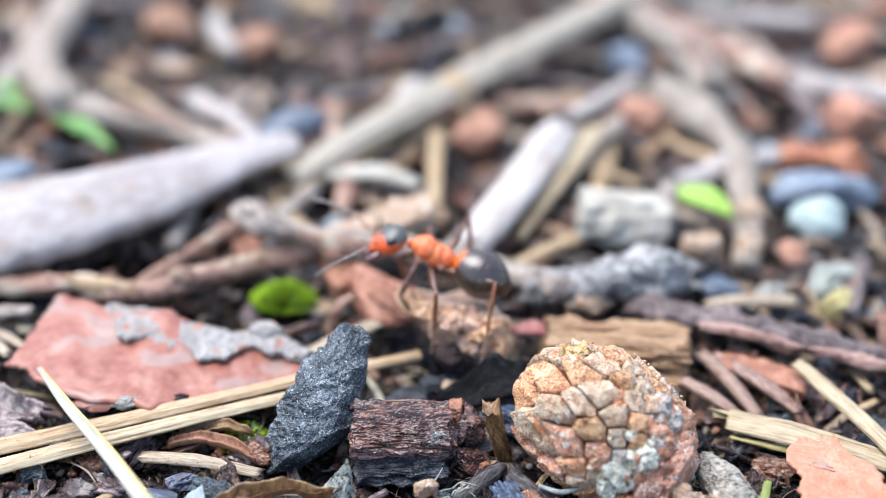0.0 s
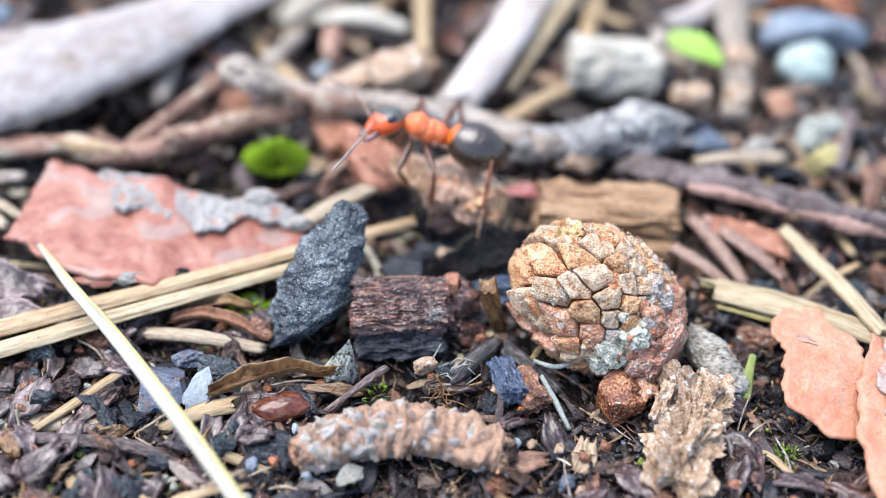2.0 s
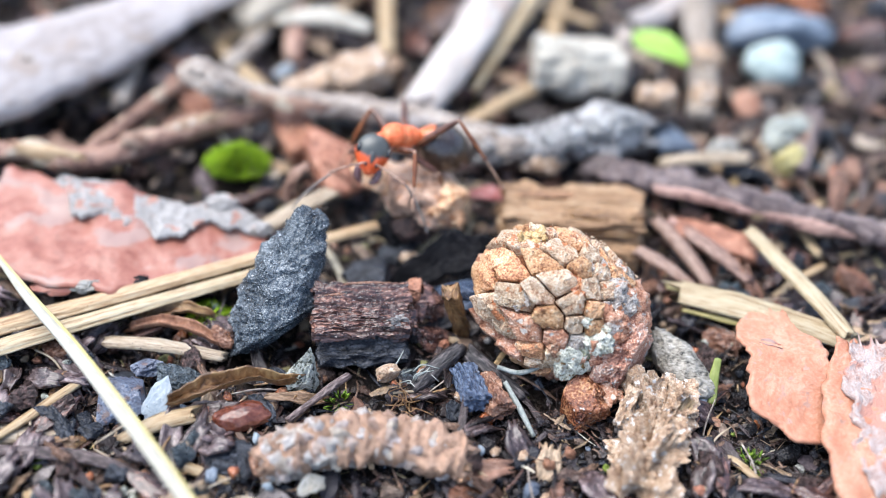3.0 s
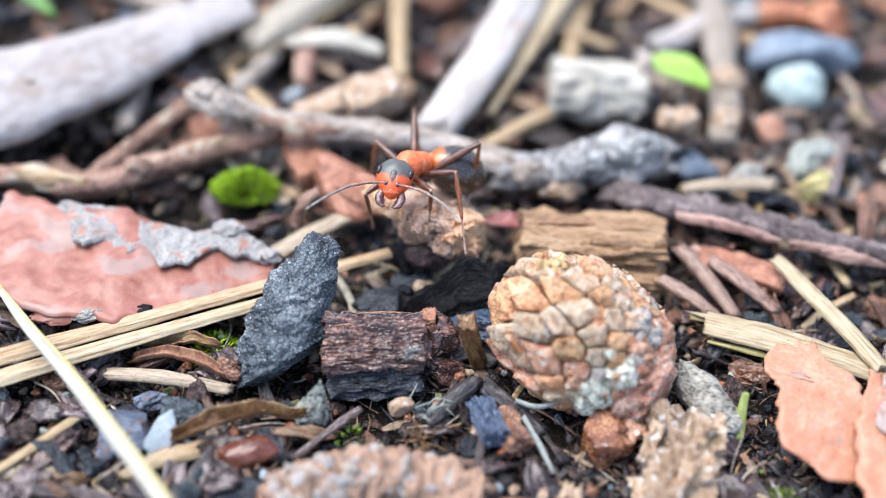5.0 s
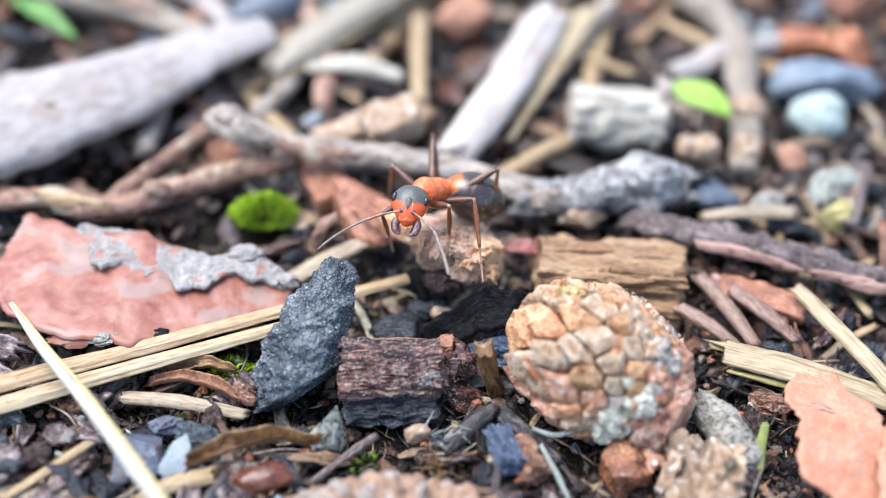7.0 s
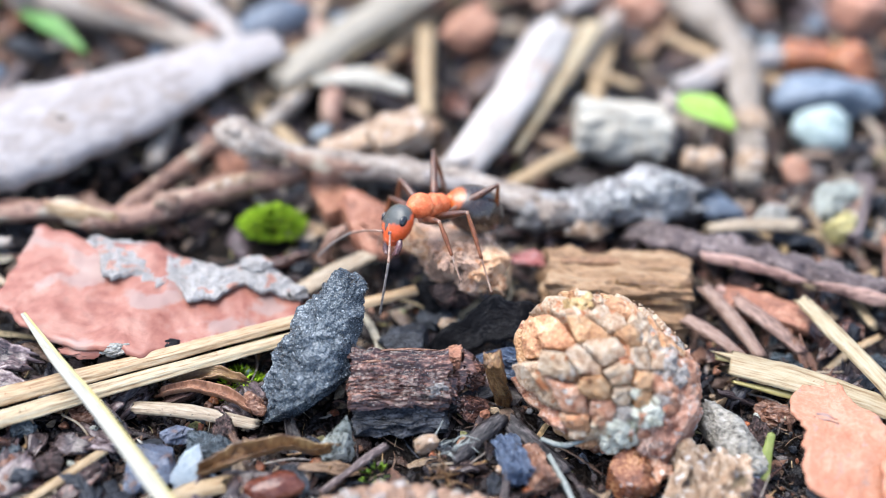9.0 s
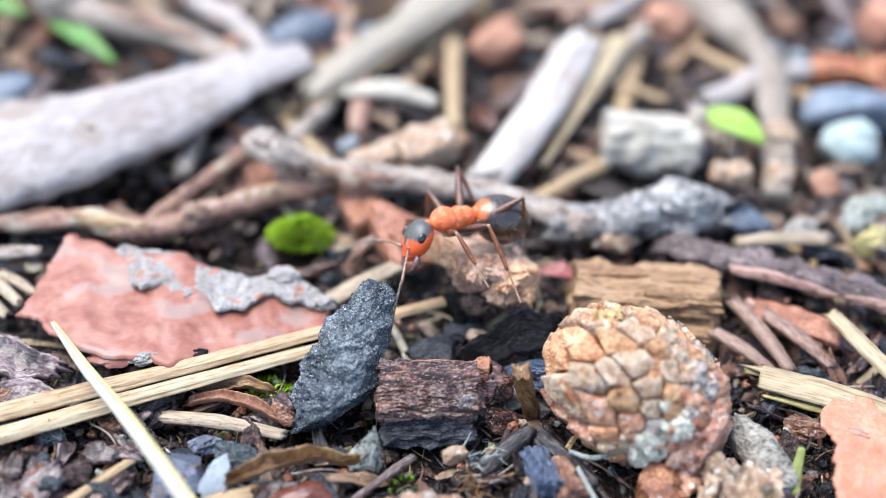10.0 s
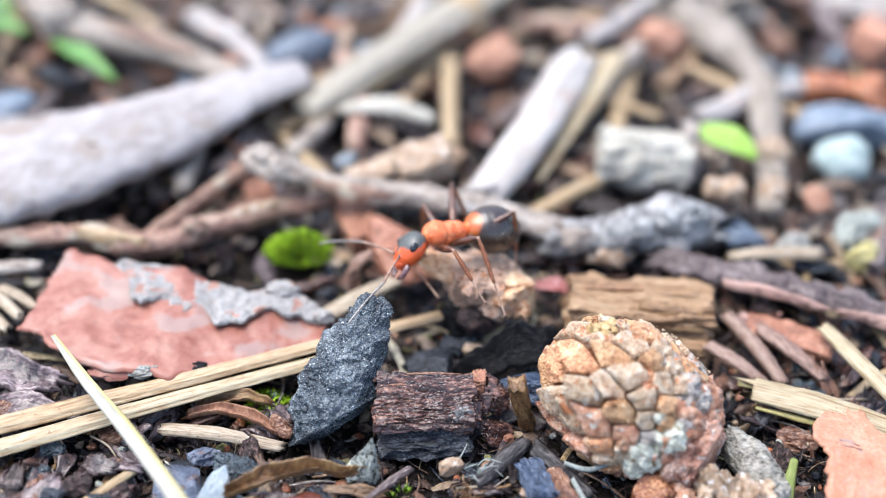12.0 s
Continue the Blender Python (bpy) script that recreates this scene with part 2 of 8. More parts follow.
M["twig_pink"] = mat("twig_pink", [(0.0588, 0.0302, 0.0269), (0.244, 0.139, 0.101), (0.336, 0.252, 0.189)], 1.4, 0.45, 0.25, 0.2, stretch=(0.4, 1, 1), tint=0.15, spec=0.3, speck=(3.0, (0.4, 0.335, 0.255), 0.57))
M["twig_pale"] = mat("twig_pale", [(0.181, 0.159, 0.146), (0.318, 0.288, 0.271), (0.396, 0.365, 0.344)], 2.4, 0.7, 0.35, 0.5, stretch=(0.6, 1, 1), tint=0.08, speck=(2.0, (0.34, 0.275, 0.235), 0.57))
M["bone"] = mat("bleached_wood", [(0.29, 0.255, 0.23), (0.385, 0.35, 0.325), (0.43, 0.405, 0.385)], 1.6, 0.5, 0.1, 0.25, stretch=(0.2, 1, 1), speck=(2.5, (0.36, 0.28, 0.235), 0.6))
M["twig_dark"] = mat("twig_dark", [(0.0187, 0.0136, 0.0136), (0.0935, 0.0697, 0.068), (0.221, 0.183, 0.174)], 0.7, 0.45, 0.25, 0.12, stretch=(0.2, 1, 1), tint=0.25, spec=0.25)
M["log"] = mat("weathered_log", [(0.208, 0.181, 0.172), (0.307, 0.28, 0.272), (0.356, 0.329, 0.326)], 3.6, 0.75, 0.3, 0.6, stretch=(0.6, 1, 1), speck=(3.0, (0.24, 0.2, 0.178), 0.57))
M["twig_brown"] = mat("twig_brown", [(0.085, 0.048, 0.042), (0.26, 0.16, 0.125), (0.34, 0.24, 0.195)], 0.6, 0.45, 0.15, 0.14, stretch=(0.12, 1, 1), tint=0.25, spec=0.3)
M["petal"] = mat("crimson_skin", [(0.22, 0.055, 0.05), (0.32, 0.115, 0.105), (0.36, 0.22, 0.21)], 0.8, 0.4, 0.1, 0.2)
M["splinter"] = mat("splinter", SHADE, 0.26, 0.26, 0.16, 0.1, stretch=(0.12, 1, 1), spec=0.26, palette=[(0.12, 0.0693, 0.0478), (0.0234, 0.017, 0.0158), (0.228, 0.147, 0.0923), (0.0496, 0.0365, 0.0375), (0.176, 0.0935, 0.0642), (0.0192, 0.0192, 0.0244), (0.331, 0.239, 0.157), (0.0381, 0.025, 0.0239), (0.146, 0.116, 0.11), (0.0868, 0.0462, 0.0369)])
M["catkin"] = mat("catkin", [(0.35, 0.28, 0.24), (0.9, 0.88, 0.86), (1.15, 1.16, 1.18)], 0.35, 0.4, 0.3, 0.1, solid=True, spec=0.6, palette=[(0.6, 0.53, 0.47), (0.4, 0.25, 0.17), (0.58, 0.47, 0.41), (0.62, 0.59, 0.57), (0.5, 0.34, 0.26), (0.62, 0.55, 0.47), (0.56, 0.49, 0.47), (0.6, 0.58, 0.56)])
M["catkin_grey"] = mat("catkin_grey", [(0.02, 0.019, 0.02), (0.2, 0.19, 0.185), (0.44, 0.435, 0.425)], 0.9, 0.6, 0.35, 0.14, tint=0.1)
M["cork"] = mat("cork", [(0.138, 0.069, 0.0386), (0.396, 0.267, 0.17), (0.57, 0.469, 0.368)], 0.5, 0.5, 0.35, 0.1, spec=0.5, speck=(0.35, (0.62, 0.6, 0.57), 0.6))
M["cream"] = mat("cream_chip", [(0.224, 0.199, 0.163), (0.367, 0.342, 0.286), (0.43, 0.408, 0.358)], 1.4, 0.6, 0.15, 0.25)
M["stone_blue"] = mat("blue_stone", [(0.065, 0.082, 0.11), (0.115, 0.142, 0.18), (0.2, 0.23, 0.27)], 1.4, 0.5, 0.12, 0.25, tint=0.25)
M["bead"] = mat("milky_pebble", [(0.24, 0.304, 0.277), (0.314, 0.377, 0.361), (0.379, 0.421, 0.421)], 1.6, 0.3, 0.03, 0.3)
M["clay"] = mat("brown_pellet", [(0.156, 0.0662, 0.0421), (0.299, 0.149, 0.0933), (0.377, 0.228, 0.157)], 0.9, 0.6, 0.2, 0.2, tint=0.25)
M["seed"] = mat("seed_coat", [(0.0473, 0.0116, 0.0063), (0.105, 0.0315, 0.0184), (0.158, 0.063, 0.0394)], 1.2, 0.2, 0.04, 0.2, spec=0.5)
M["green"] = mat("green_leaf", [(0.153, 0.287, 0.0287), (0.221, 0.359, 0.0572), (0.279, 0.403, 0.11)], 1.5, 0.45, 0.05, 0.2)
M["grass_green"] = mat("grass_green", [(0.05, 0.13, 0.025), (0.09, 0.21, 0.045), (0.14, 0.27, 0.08)], 1.5, 0.45, 0.05, 0.2)
M["straw_dry"] = mat("straw_dry", [(0.152, 0.128, 0.092), (0.264, 0.232, 0.184), (0.32, 0.292, 0.244)], 0.3, 0.5, 0.07, 0.15, stretch=(0.03, 1, 1))
M["moss"] = mat("moss", [(0.167, 0.319, 0.0076), (0.248, 0.424, 0.00881), (0.323, 0.457, 0.0269)], 0.5, 0.7, 0.05, 0.1, island=0.4)
M["pale_chip"] = mat("pale_flint", [(0.187, 0.23, 0.264), (0.259, 0.302, 0.331), (0.314, 0.347, 0.366)], 0.7, 0.4, 0.1, 0.12, speck=(0.5, (0.217, 0.217, 0.207), 0.61))
M["yellow_green"] = mat("yellow_green", [(0.128, 0.162, 0.034), (0.204, 0.238, 0.068), (0.281, 0.297, 0.119)], 0.8, 0.45, 0.05, 0.15, stretch=(0.2, 1, 1))
M["pebble"] = mat("grey_pebble", [(0.147, 0.14, 0.122), (0.268, 0.258, 0.228), (0.385, 0.385, 0.362)], 0.4, 0.6, 0.2, 0.1, speck=(0.6, (0.254, 0.173, 0.122), 0.62))
M["lichen_dull"] = mat("lichen_dull", [(0.126, 0.113, 0.0504), (0.274, 0.264, 0.166), (0.377, 0.392, 0.317)], 0.4, 0.8, 0.25, 0.1)
M["wood_dark"] = mat("damp_wood", [(0.0396, 0.0181, 0.00906), (0.166, 0.0829, 0.0332), (0.321, 0.205, 0.0891)], 0.3, 0.35, 0.2, 0.1, stretch=(0.15, 1, 1), spec=0.55)
M["straw_old"] = mat("straw_weathered", [(0.166, 0.118, 0.077), (0.31, 0.246, 0.173), (0.392, 0.34, 0.264)], 0.16, 0.5, 0.1, 0.1, stretch=(0.05, 1, 1), speck=(0.22, (0.0336, 0.028, 0.0224), 0.66))
M["grass_white"] = mat("bleached_grass", [(0.252, 0.233, 0.177), (0.296, 0.284, 0.237), (0.321, 0.308, 0.273)], 0.2, 0.45, 0.05, 0.12, stretch=(0.04, 1, 1))
M["grass_yellow"] = mat("yellow_grass", [(0.321, 0.258, 0.0802), (0.377, 0.322, 0.133), (0.403, 0.367, 0.213)], 0.2, 0.45, 0.04, 0.12, stretch=(0.04, 1, 1))
M["husk"] = mat("seed_husk", [(0.03, 0.027, 0.022), (0.27, 0.25, 0.21), (0.42, 0.4, 0.36)], 0.7, 0.5, 0.2, 0.12, stretch=(0.3, 1, 1))
M["lichen_stone"] = mat("lichen_stone", [(0.125, 0.131, 0.1), (0.33, 0.35, 0.31), (0.44, 0.455, 0.42)], 0.2, 0.7, 0.2, 0.09, speck=(0.28, (0.035, 0.04, 0.032), 0.55))
M["wet_purple"] = mat("wet_purple_bark", [(0.01, 0.007, 0.008), (0.07, 0.047, 0.046), (0.21, 0.16, 0.155)], 0.6, 0.22, 0.1, 0.12, stretch=(0.3, 1, 1), tint=0.3, spec=0.5)
M["stalk"] = mat("wet_stalk", [(0.03, 0.009, 0.006), (0.2, 0.065, 0.028), (0.52, 0.27, 0.13)], 1.3, 0.22, 0.3, 0.12, spec=0.6, speck=(0.3, (0.6, 0.55, 0.5), 0.68))
M["moss_dark"] = mat("moss_dark", [(0.0733, 0.147, 0.00977), (0.134, 0.247, 0.0155), (0.209, 0.331, 0.0348)], 0.5, 0.6, 0.05, 0.1, island=0.4)
M["lichen_grey"] = mat("lichen_grey", [(0.03, 0.03, 0.032), (0.29, 0.29, 0.285), (0.46, 0.465, 0.455)], 0.8, 0.85, 0.35, 0.14)
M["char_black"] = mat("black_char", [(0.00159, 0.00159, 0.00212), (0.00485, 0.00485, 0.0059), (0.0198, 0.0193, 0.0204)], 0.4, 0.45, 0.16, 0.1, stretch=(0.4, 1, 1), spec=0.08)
M["slab_blue"] = mat("blue_slab", [(0.0251, 0.0276, 0.0419), (0.0886, 0.104, 0.145), (0.19, 0.227, 0.29)], 1.3, 0.32, 0.16, 0.12, spec=0.45, speck=(0.9, (0.112, 0.0746, 0.0683), 0.58))
M["slate"] = mat("dark_slate", [(0.00524, 0.00852, 0.0112), (0.0211, 0.0317, 0.0388), (0.087, 0.107, 0.121)], 0.4, 0.3, 0.2, 0.1, spec=0.45, speck=(0.14, (0.32, 0.352, 0.368), 0.69))
M["wet_bark"] = mat("wet_bark", [(0.0396, 0.0159, 0.0102), (0.147, 0.0672, 0.0415), (0.287, 0.162, 0.105)], 0.5, 0.24, 0.16, 0.12, stretch=(0.4, 1, 1), spec=0.4, speck=(0.3, (0.35, 0.25, 0.184), 0.67))
M["char_wood"] = mat("charred_wood", [(0.00619, 0.00619, 0.0077), (0.0329, 0.0297, 0.0312), (0.139, 0.122, 0.122)], 0.24, 0.32, 0.16, 0.1, stretch=(0.12, 1, 1), spec=0.25)
M["bright_mix"] = mat("bright_mix", SHADE, 0.4, 0.4, 0.08, 0.1, island=1, palette=[(0.321, 0.107, 0.0356), (0.35, 0.225, 0.125), (0.247, 0.0824, 0.0412), (0.385, 0.292, 0.192), (0.154, 0.209, 0.0331), (0.287, 0.153, 0.0955), (0.341, 0.341, 0.307), (0.217, 0.217, 0.087)])
M["twig_beige"] = mat("twig_beige", [(0.154, 0.122, 0.0952), (0.248, 0.208, 0.171), (0.308, 0.27, 0.234)], 1.0, 0.7, 0.2, 0.2, stretch=(0.4, 1, 1), tint=0.1)
M["crust_pink"] = mat("pink_crust", [(0.279, 0.164, 0.131), (0.353, 0.272, 0.245), (0.401, 0.365, 0.347)], 0.6, 0.8, 0.25, 0.12, speck=(1.0, (0.385, 0.192, 0.146), 0.54))
M["fibre"] = mat("pale_fibre", [(0.13, 0.145, 0.135), (0.23, 0.255, 0.24), (0.33, 0.345, 0.32)], 0.5, 0.7, 0.02, 0.1)


# ---------------------------------------------------------------- building
def fbm(p, octaves=4):
    return noise.fractal(p, 0.9, 2.1, octaves)


GROUND = -2.3


def ground_z(x, y):
    v = Vector((x * 0.13, y * 0.13, 3.1))
    return GROUND + 0.55 * fbm(v, 3) + 0.22 * fbm(v * 5.3, 2)


def finish(name, bm, material, parent=None, label="", smooth=True, base=True):
    """Links a bmesh given in mm as one mesh object with its origin at its base."""
    broken = "broken" in bm.faces.layers.int
    xs = [v.co for v in bm.verts]
    lo = Vector([min(c[i] for c in xs) for i in range(3)])
    hi = Vector([max(c[i] for c in xs) for i in range(3)])
    if "grain" not in bm.verts.layers.float_vector:
        lay = bm.verts.layers.float_vector.new("grain")
        for v in bm.verts:
            v[lay] = v.co * MM
    o = Vector(((lo.x + hi.x) / 2, (lo.y + hi.y) / 2, lo.z)) if base else Vector()
    bmesh.ops.transform(bm, matrix=Matrix.Scale(MM, 4) @ Matrix.Translation(-o), verts=bm.verts)
    me = bpy.data.meshes.new(name)
    bm.to_mesh(me)
    bm.free()
    me.materials.append(material)
    if smooth and not broken:
        for p in me.polygons:
            p.use_smooth = True
    ob = new(name, me)
    ob.location = o * MM
    if parent:
        ob.parent = parent
        ob.location = o * MM - parent.location
    if label:
        tagged(ob, label)
    return ob


def part(name, bm, material, parent, label=""):
    return finish(name, bm, material, parent, label)


def holder(name, x, y, z, label, category, group=""):
    ob = new(name)
    ob.empty_display_size = 0.002
    ob.location = Vector((x, y, z)) * MM
    return tagged(ob, label, category, group)


def blob(centre, half, seed, level=3, rough=0.18, grain=0.9, turn=(0, 0, 0), cuts=0, fine=0.0):
    """A lumpy stone: a ball with uneven radius and a few broken faces. centre, half axes in mm."""
    r = random.Random(seed)
    bm = bmesh.new()
    bmesh.ops.create_icosphere(bm, subdivisions=level, radius=1)
    off = Vector((r.uniform(-50, 50), r.uniform(-50, 50), r.uniform(-50, 50)))
    planes = []
    for _ in range(cuts):
        d = Vector((r.gauss(0, 1), r.gauss(0, 1), r.gauss(0, 1))).normalized()
        planes.append((d, r.uniform(0.55, 0.85)))
    m = Euler([radians(a) for a in turn]).to_matrix()
    mean = sum(half) / 3
    for v in bm.verts:
        c = v.co.copy()
        k = 1 + rough * fbm(c * grain + off, 5)
        if fine:
            k += fine * abs(noise.noise(c * grain * 6 + off)) - fine * 0.3
        for d, h in planes:
            q = c.dot(d) * k
            if q > h:
                k *= h / q * 0.94 + 0.06
        v.co = Vector(centre) + m @ Vector((c.x * half[0] * k, c.y * half[1] * k, c.z * half[2] * k))
    if cuts >= 5 and level >= 4:
        bm.faces.layers.int.new("broken")
    return bm


def smooth_path(pts, n):
    p = [Vector(q) for q in pts]
    p = [p[0] * 2 - p[1]] + p + [p[-1] * 2 - p[-2]]
    out, m = [], len(p) - 3
    for i in range(n + 1):
        s = i / n * m
        k = min(int(s), m - 1)
        t = s - k
        a, b, c, d = p[k:k + 4]
        out.append(0.5 * (2 * b + (c - a) * t + (2 * a - 5 * b + 4 * c - d) * t * t + (3 * b - a - 3 * c + d) * t ** 3))
    return out


def tube(pts, radii, seed=0, n=40, ring=12, flat=1.0, rough=0.12, grain=0.8, ridges=0, ragged=0.4, knots=0.0, bm=None):
    """A stem along pts (mm), radii from end to end; flat: height over width; ridges: lengthwise ribs; ragged: torn ends."""
    r = random.Random(seed)
    off = Vector((r.uniform(-50, 50), r.uniform(-50, 50), r.uniform(-50, 50)))
    path = smooth_path(pts, n)
    bm = bm or bmesh.new()
    lay = bm.verts.layers.float_vector.get("grain") or bm.verts.layers.float_vector.new("grain")
    rings, run = [], r.uniform(0, 50)
    for i, c in enumerate(path):
        run += (c - path[i - 1]).length if i else 0
        t = (path[min(i + 1, n)] - path[max(i - 1, 0)]).normalized()
        side = t.cross(Vector((0, 0, 1)))
        side = side.normalized() if side.length > 1e-3 else Vector((1, 0, 0))
        up = side.cross(t)
        s = i / n * (len(radii) - 1)
        k = min(int(s), len(radii) - 2)
        rad = radii[k] + (radii[k + 1] - radii[k]) * (s - k)
        row = []
        for j in range(ring):
            a = 2 * math.pi * j / ring
            d = side * math.cos(a) + up * math.sin(a) * flat
            f = 1 + rough * fbm(Vector((c.x, c.y, c.z)) * grain + d * 0.8 + off, 3)
            if ridges:
                f += 0.11 * math.cos(ridges * a + 2 * noise.noise(c * 0.15 + off))
            if knots:
                f += knots * max(0.0, noise.noise(c * 0.7 + d + off) - 0.15) * 2
            e = 0
            if ragged and (i == 0 or i == n):
                e = (r.random() - 0.5) * ragged * rad * 2
            row.append(bm.verts.new(c + d * rad * f + t * e))
            row[-1][lay] = Vector((run, rad * math.cos(a), rad * math.sin(a) * flat + seed)) * MM
        rings.append(row)
    for a, b in zip(rings, rings[1:]):
        for j in range(ring):
            bm.faces.new((a[j], a[(j + 1) % ring], b[(j + 1) % ring], b[j]))
    for row, tip in ((rings[0], path[0]), (rings[-1], path[-1])):
        mid = bm.verts.new(sum((v.co for v in row), Vector()) / ring)
        mid[lay] = row[0][lay]
        for j in range(ring):
            bm.faces.new((row[j], row[(j + 1) % ring], mid))
    bmesh.ops.recalc_face_normals(bm, faces=bm.faces)
    return bm


def sheet(pts, widths, thick=0.25, seed=0, nu=36, nv=14, curl=0.0, rough=0.15, rag=0.25, tilt=0.0, fine=0.05):
    """A thin flake along pts with half widths on either side (mm); curl lifts its long edges; rag tears its rim."""
    r = random.Random(seed)
    off = Vector((r.uniform(-50, 50), r.uniform(-50, 50), r.uniform(-50, 50)))
    path = smooth_path(pts, nu)
    bm = bmesh.new()
    lay = bm.verts.layers.float_vector.new("grain")
    top, low = [], []
    run = seed * 3.0
    for i, c in enumerate(path):
        run += (c - path[i - 1]).length if i else 0
        t = (path[min(i + 1, nu)] - path[max(i - 1, 0)]).normalized()
        side = Vector((-t.y, t.x, 0)).normalized()
        side = (Matrix.Rotation(radians(tilt), 3, t) @ side)
        s = i / nu * (len(widths) - 1)
        k = min(int(s), len(widths) - 2)
        wa = widths[k][0] + (widths[k + 1][0] - widths[k][0]) * (s - k)
        wb = widths[k][1] + (widths[k + 1][1] - widths[k][1]) * (s - k)
        ra, rb = [], []
        for j in range(nv + 1):
            q = -1 + 2 * j / nv
            w = wa if q < 0 else wb
            edge = 1 + rag * fbm(Vector((run * 0.55, 7.0 if q < 0 else 19.0, 0)) + off, 5)
            p = c + side * (q * w * edge)
            if i in (0, nu):
                p += t * rag * 1.6 * fbm(Vector((j * 0.5, i, 3)) + off, 3)
            z = curl * q * q + rough * fbm(Vector((p.x, p.y, 0)) * 0.35 + off, 3) + fine * fbm(Vector((p.x, p.y, 5)) * 2.2 + off, 2)
            rim = 0.35 if j in (0, nv) or i in (0, nu) else 1.0
            ra.append(bm.verts.new(p + Vector((0, 0, z + thick * 0.5 * rim))))
            rb.append(bm.verts.new(p + Vector((0, 0, z - thick * 0.5 * rim))))
            ra[-1][lay], rb[-1][lay] = Vector((run, q * w, thick)) * MM, Vector((run, q * w, 0)) * MM
        top.append(ra)
        low.append(rb)
    for i in range(nu):
        for j in range(nv):
            bm.faces.new((top[i][j], top[i][j + 1], top[i + 1][j + 1], top[i + 1][j]))
            bm.faces.new((low[i][j], low[i + 1][j], low[i + 1][j + 1], low[i][j + 1]))
    for i in range(nu):
        bm.faces.new((top[i][0], top[i + 1][0], low[i + 1][0], low[i][0]))
        bm.faces.new((top[i + 1][nv], top[i][nv], low[i][nv], low[i + 1][nv]))
    for j in range(nv):
        bm.faces.new((top[0][j + 1], top[0][j], low[0][j], low[0][j + 1]))
        bm.faces.new((top[nu][j], top[nu][j + 1], low[nu][j + 1], low[nu][j]))
    bmesh.ops.recalc_face_normals(bm, faces=bm.faces)
    return bm


def block(centre, half, seed=0, turn=(0, 0, 0), n=(26, 12, 8), grooves=0.16, chip=0.12, run=0.9, crumbly=False, rib=4.5, grit=0.0):
    """A broken piece of wood or bark, fibres along its x: a box with grooved faces and torn ends (mm)."""
    r = random.Random(seed)
    off = Vector((r.uniform(-50, 50), r.uniform(-50, 50), r.uniform(-50, 50)))
    bm = bmesh.new()
    lay = bm.verts.layers.float_vector.new("grain")
    idx = {}
    nx, ny, nz = n
    m = Euler([radians(a) for a in turn]).to_matrix()

    def vert(i, j, k):
        if (i, j, k) not in idx:
            p = Vector((2 * i / nx - 1, 2 * j / ny - 1, 2 * k / nz - 1))
            g = noise.noise(Vector((p.x * run, p.y * rib, p.z * rib)) + off) + 0.45 * noise.noise(Vector((p.x * run * 3.4, p.y * rib * 2.4, p.z * rib * 2.4)) + off) + 0.5 * noise.noise(p * 2.7 + off)
            s = 1 + grooves * g * 0.6 + chip * noise.noise(p * 2.2 + off) + (grit * fbm(Vector((p.x * 9, p.y * 11, p.z * 11)) + off, 3) if grit else 0)
            e = 1 + 0.12 * noise.noise(Vector((p.x * 3, p.y * 2.2, p.z * 2.2)) + off * 1.3) + 0.05 * noise.noise(Vector((p.x, p.y * 9, p.z * 7)) + off) if abs(p.x) > 0.99 else 1
            corner = 1 - (0.26 if crumbly else 0.1) * max(0, abs(p.y) + abs(p.z) - 1.3)
            q = Vector((p.x * half[0] * e * (1 + chip * 0.4 * noise.noise(p * 1.5 + off)), p.y * half[1] * s * corner, p.z * half[2] * s * corner))
            idx[(i, j, k)] = bm.verts.new(Vector(centre) + m @ q)
            idx[(i, j, k)][lay] = (q + off) * MM
        return idx[(i, j, k)]

    for a in (0, nx):
        for j in range(ny):
            for k in range(nz):
                bm.faces.new((vert(a, j, k), vert(a, j + 1, k), vert(a, j + 1, k + 1), vert(a, j, k + 1)))
    for b in (0, ny):
        for i in range(nx):
            for k in range(nz):
                bm.faces.new((vert(i, b, k), vert(i + 1, b, k), vert(i + 1, b, k + 1), vert(i, b, k + 1)))
    for c in (0, nz):
        for i in range(nx):
            for j in range(ny):
                bm.faces.new((vert(i, j, c), vert(i + 1, j, c), vert(i + 1, j + 1, c), vert(i, j + 1, c)))
    if crumbly:
        bm.faces.layers.int.new("broken")
    bmesh.ops.recalc_face_normals(bm, faces=bm.faces)
    return bm


def stick(name, bm, material, extras, label, category):
    """A stem with its own knots, peels and side splinters as parts."""
    c = sum((v.co for v in bm.verts), Vector()) / len(bm.verts)
    h = holder(name, c.x, c.y, min(v.co.z for v in bm.verts), label, category)
    part("stem", bm, M[material], h)
    for n, e, m in extras:
        part(n, e, M[m], h)
    return h


def thing(name, bm, material, label, category, group="", smooth=True):
    if len(label.split()) < 4:
        label += " on the forest floor"
    return tagged(finish(name, bm, M[material], None, label, smooth), label, category, group)


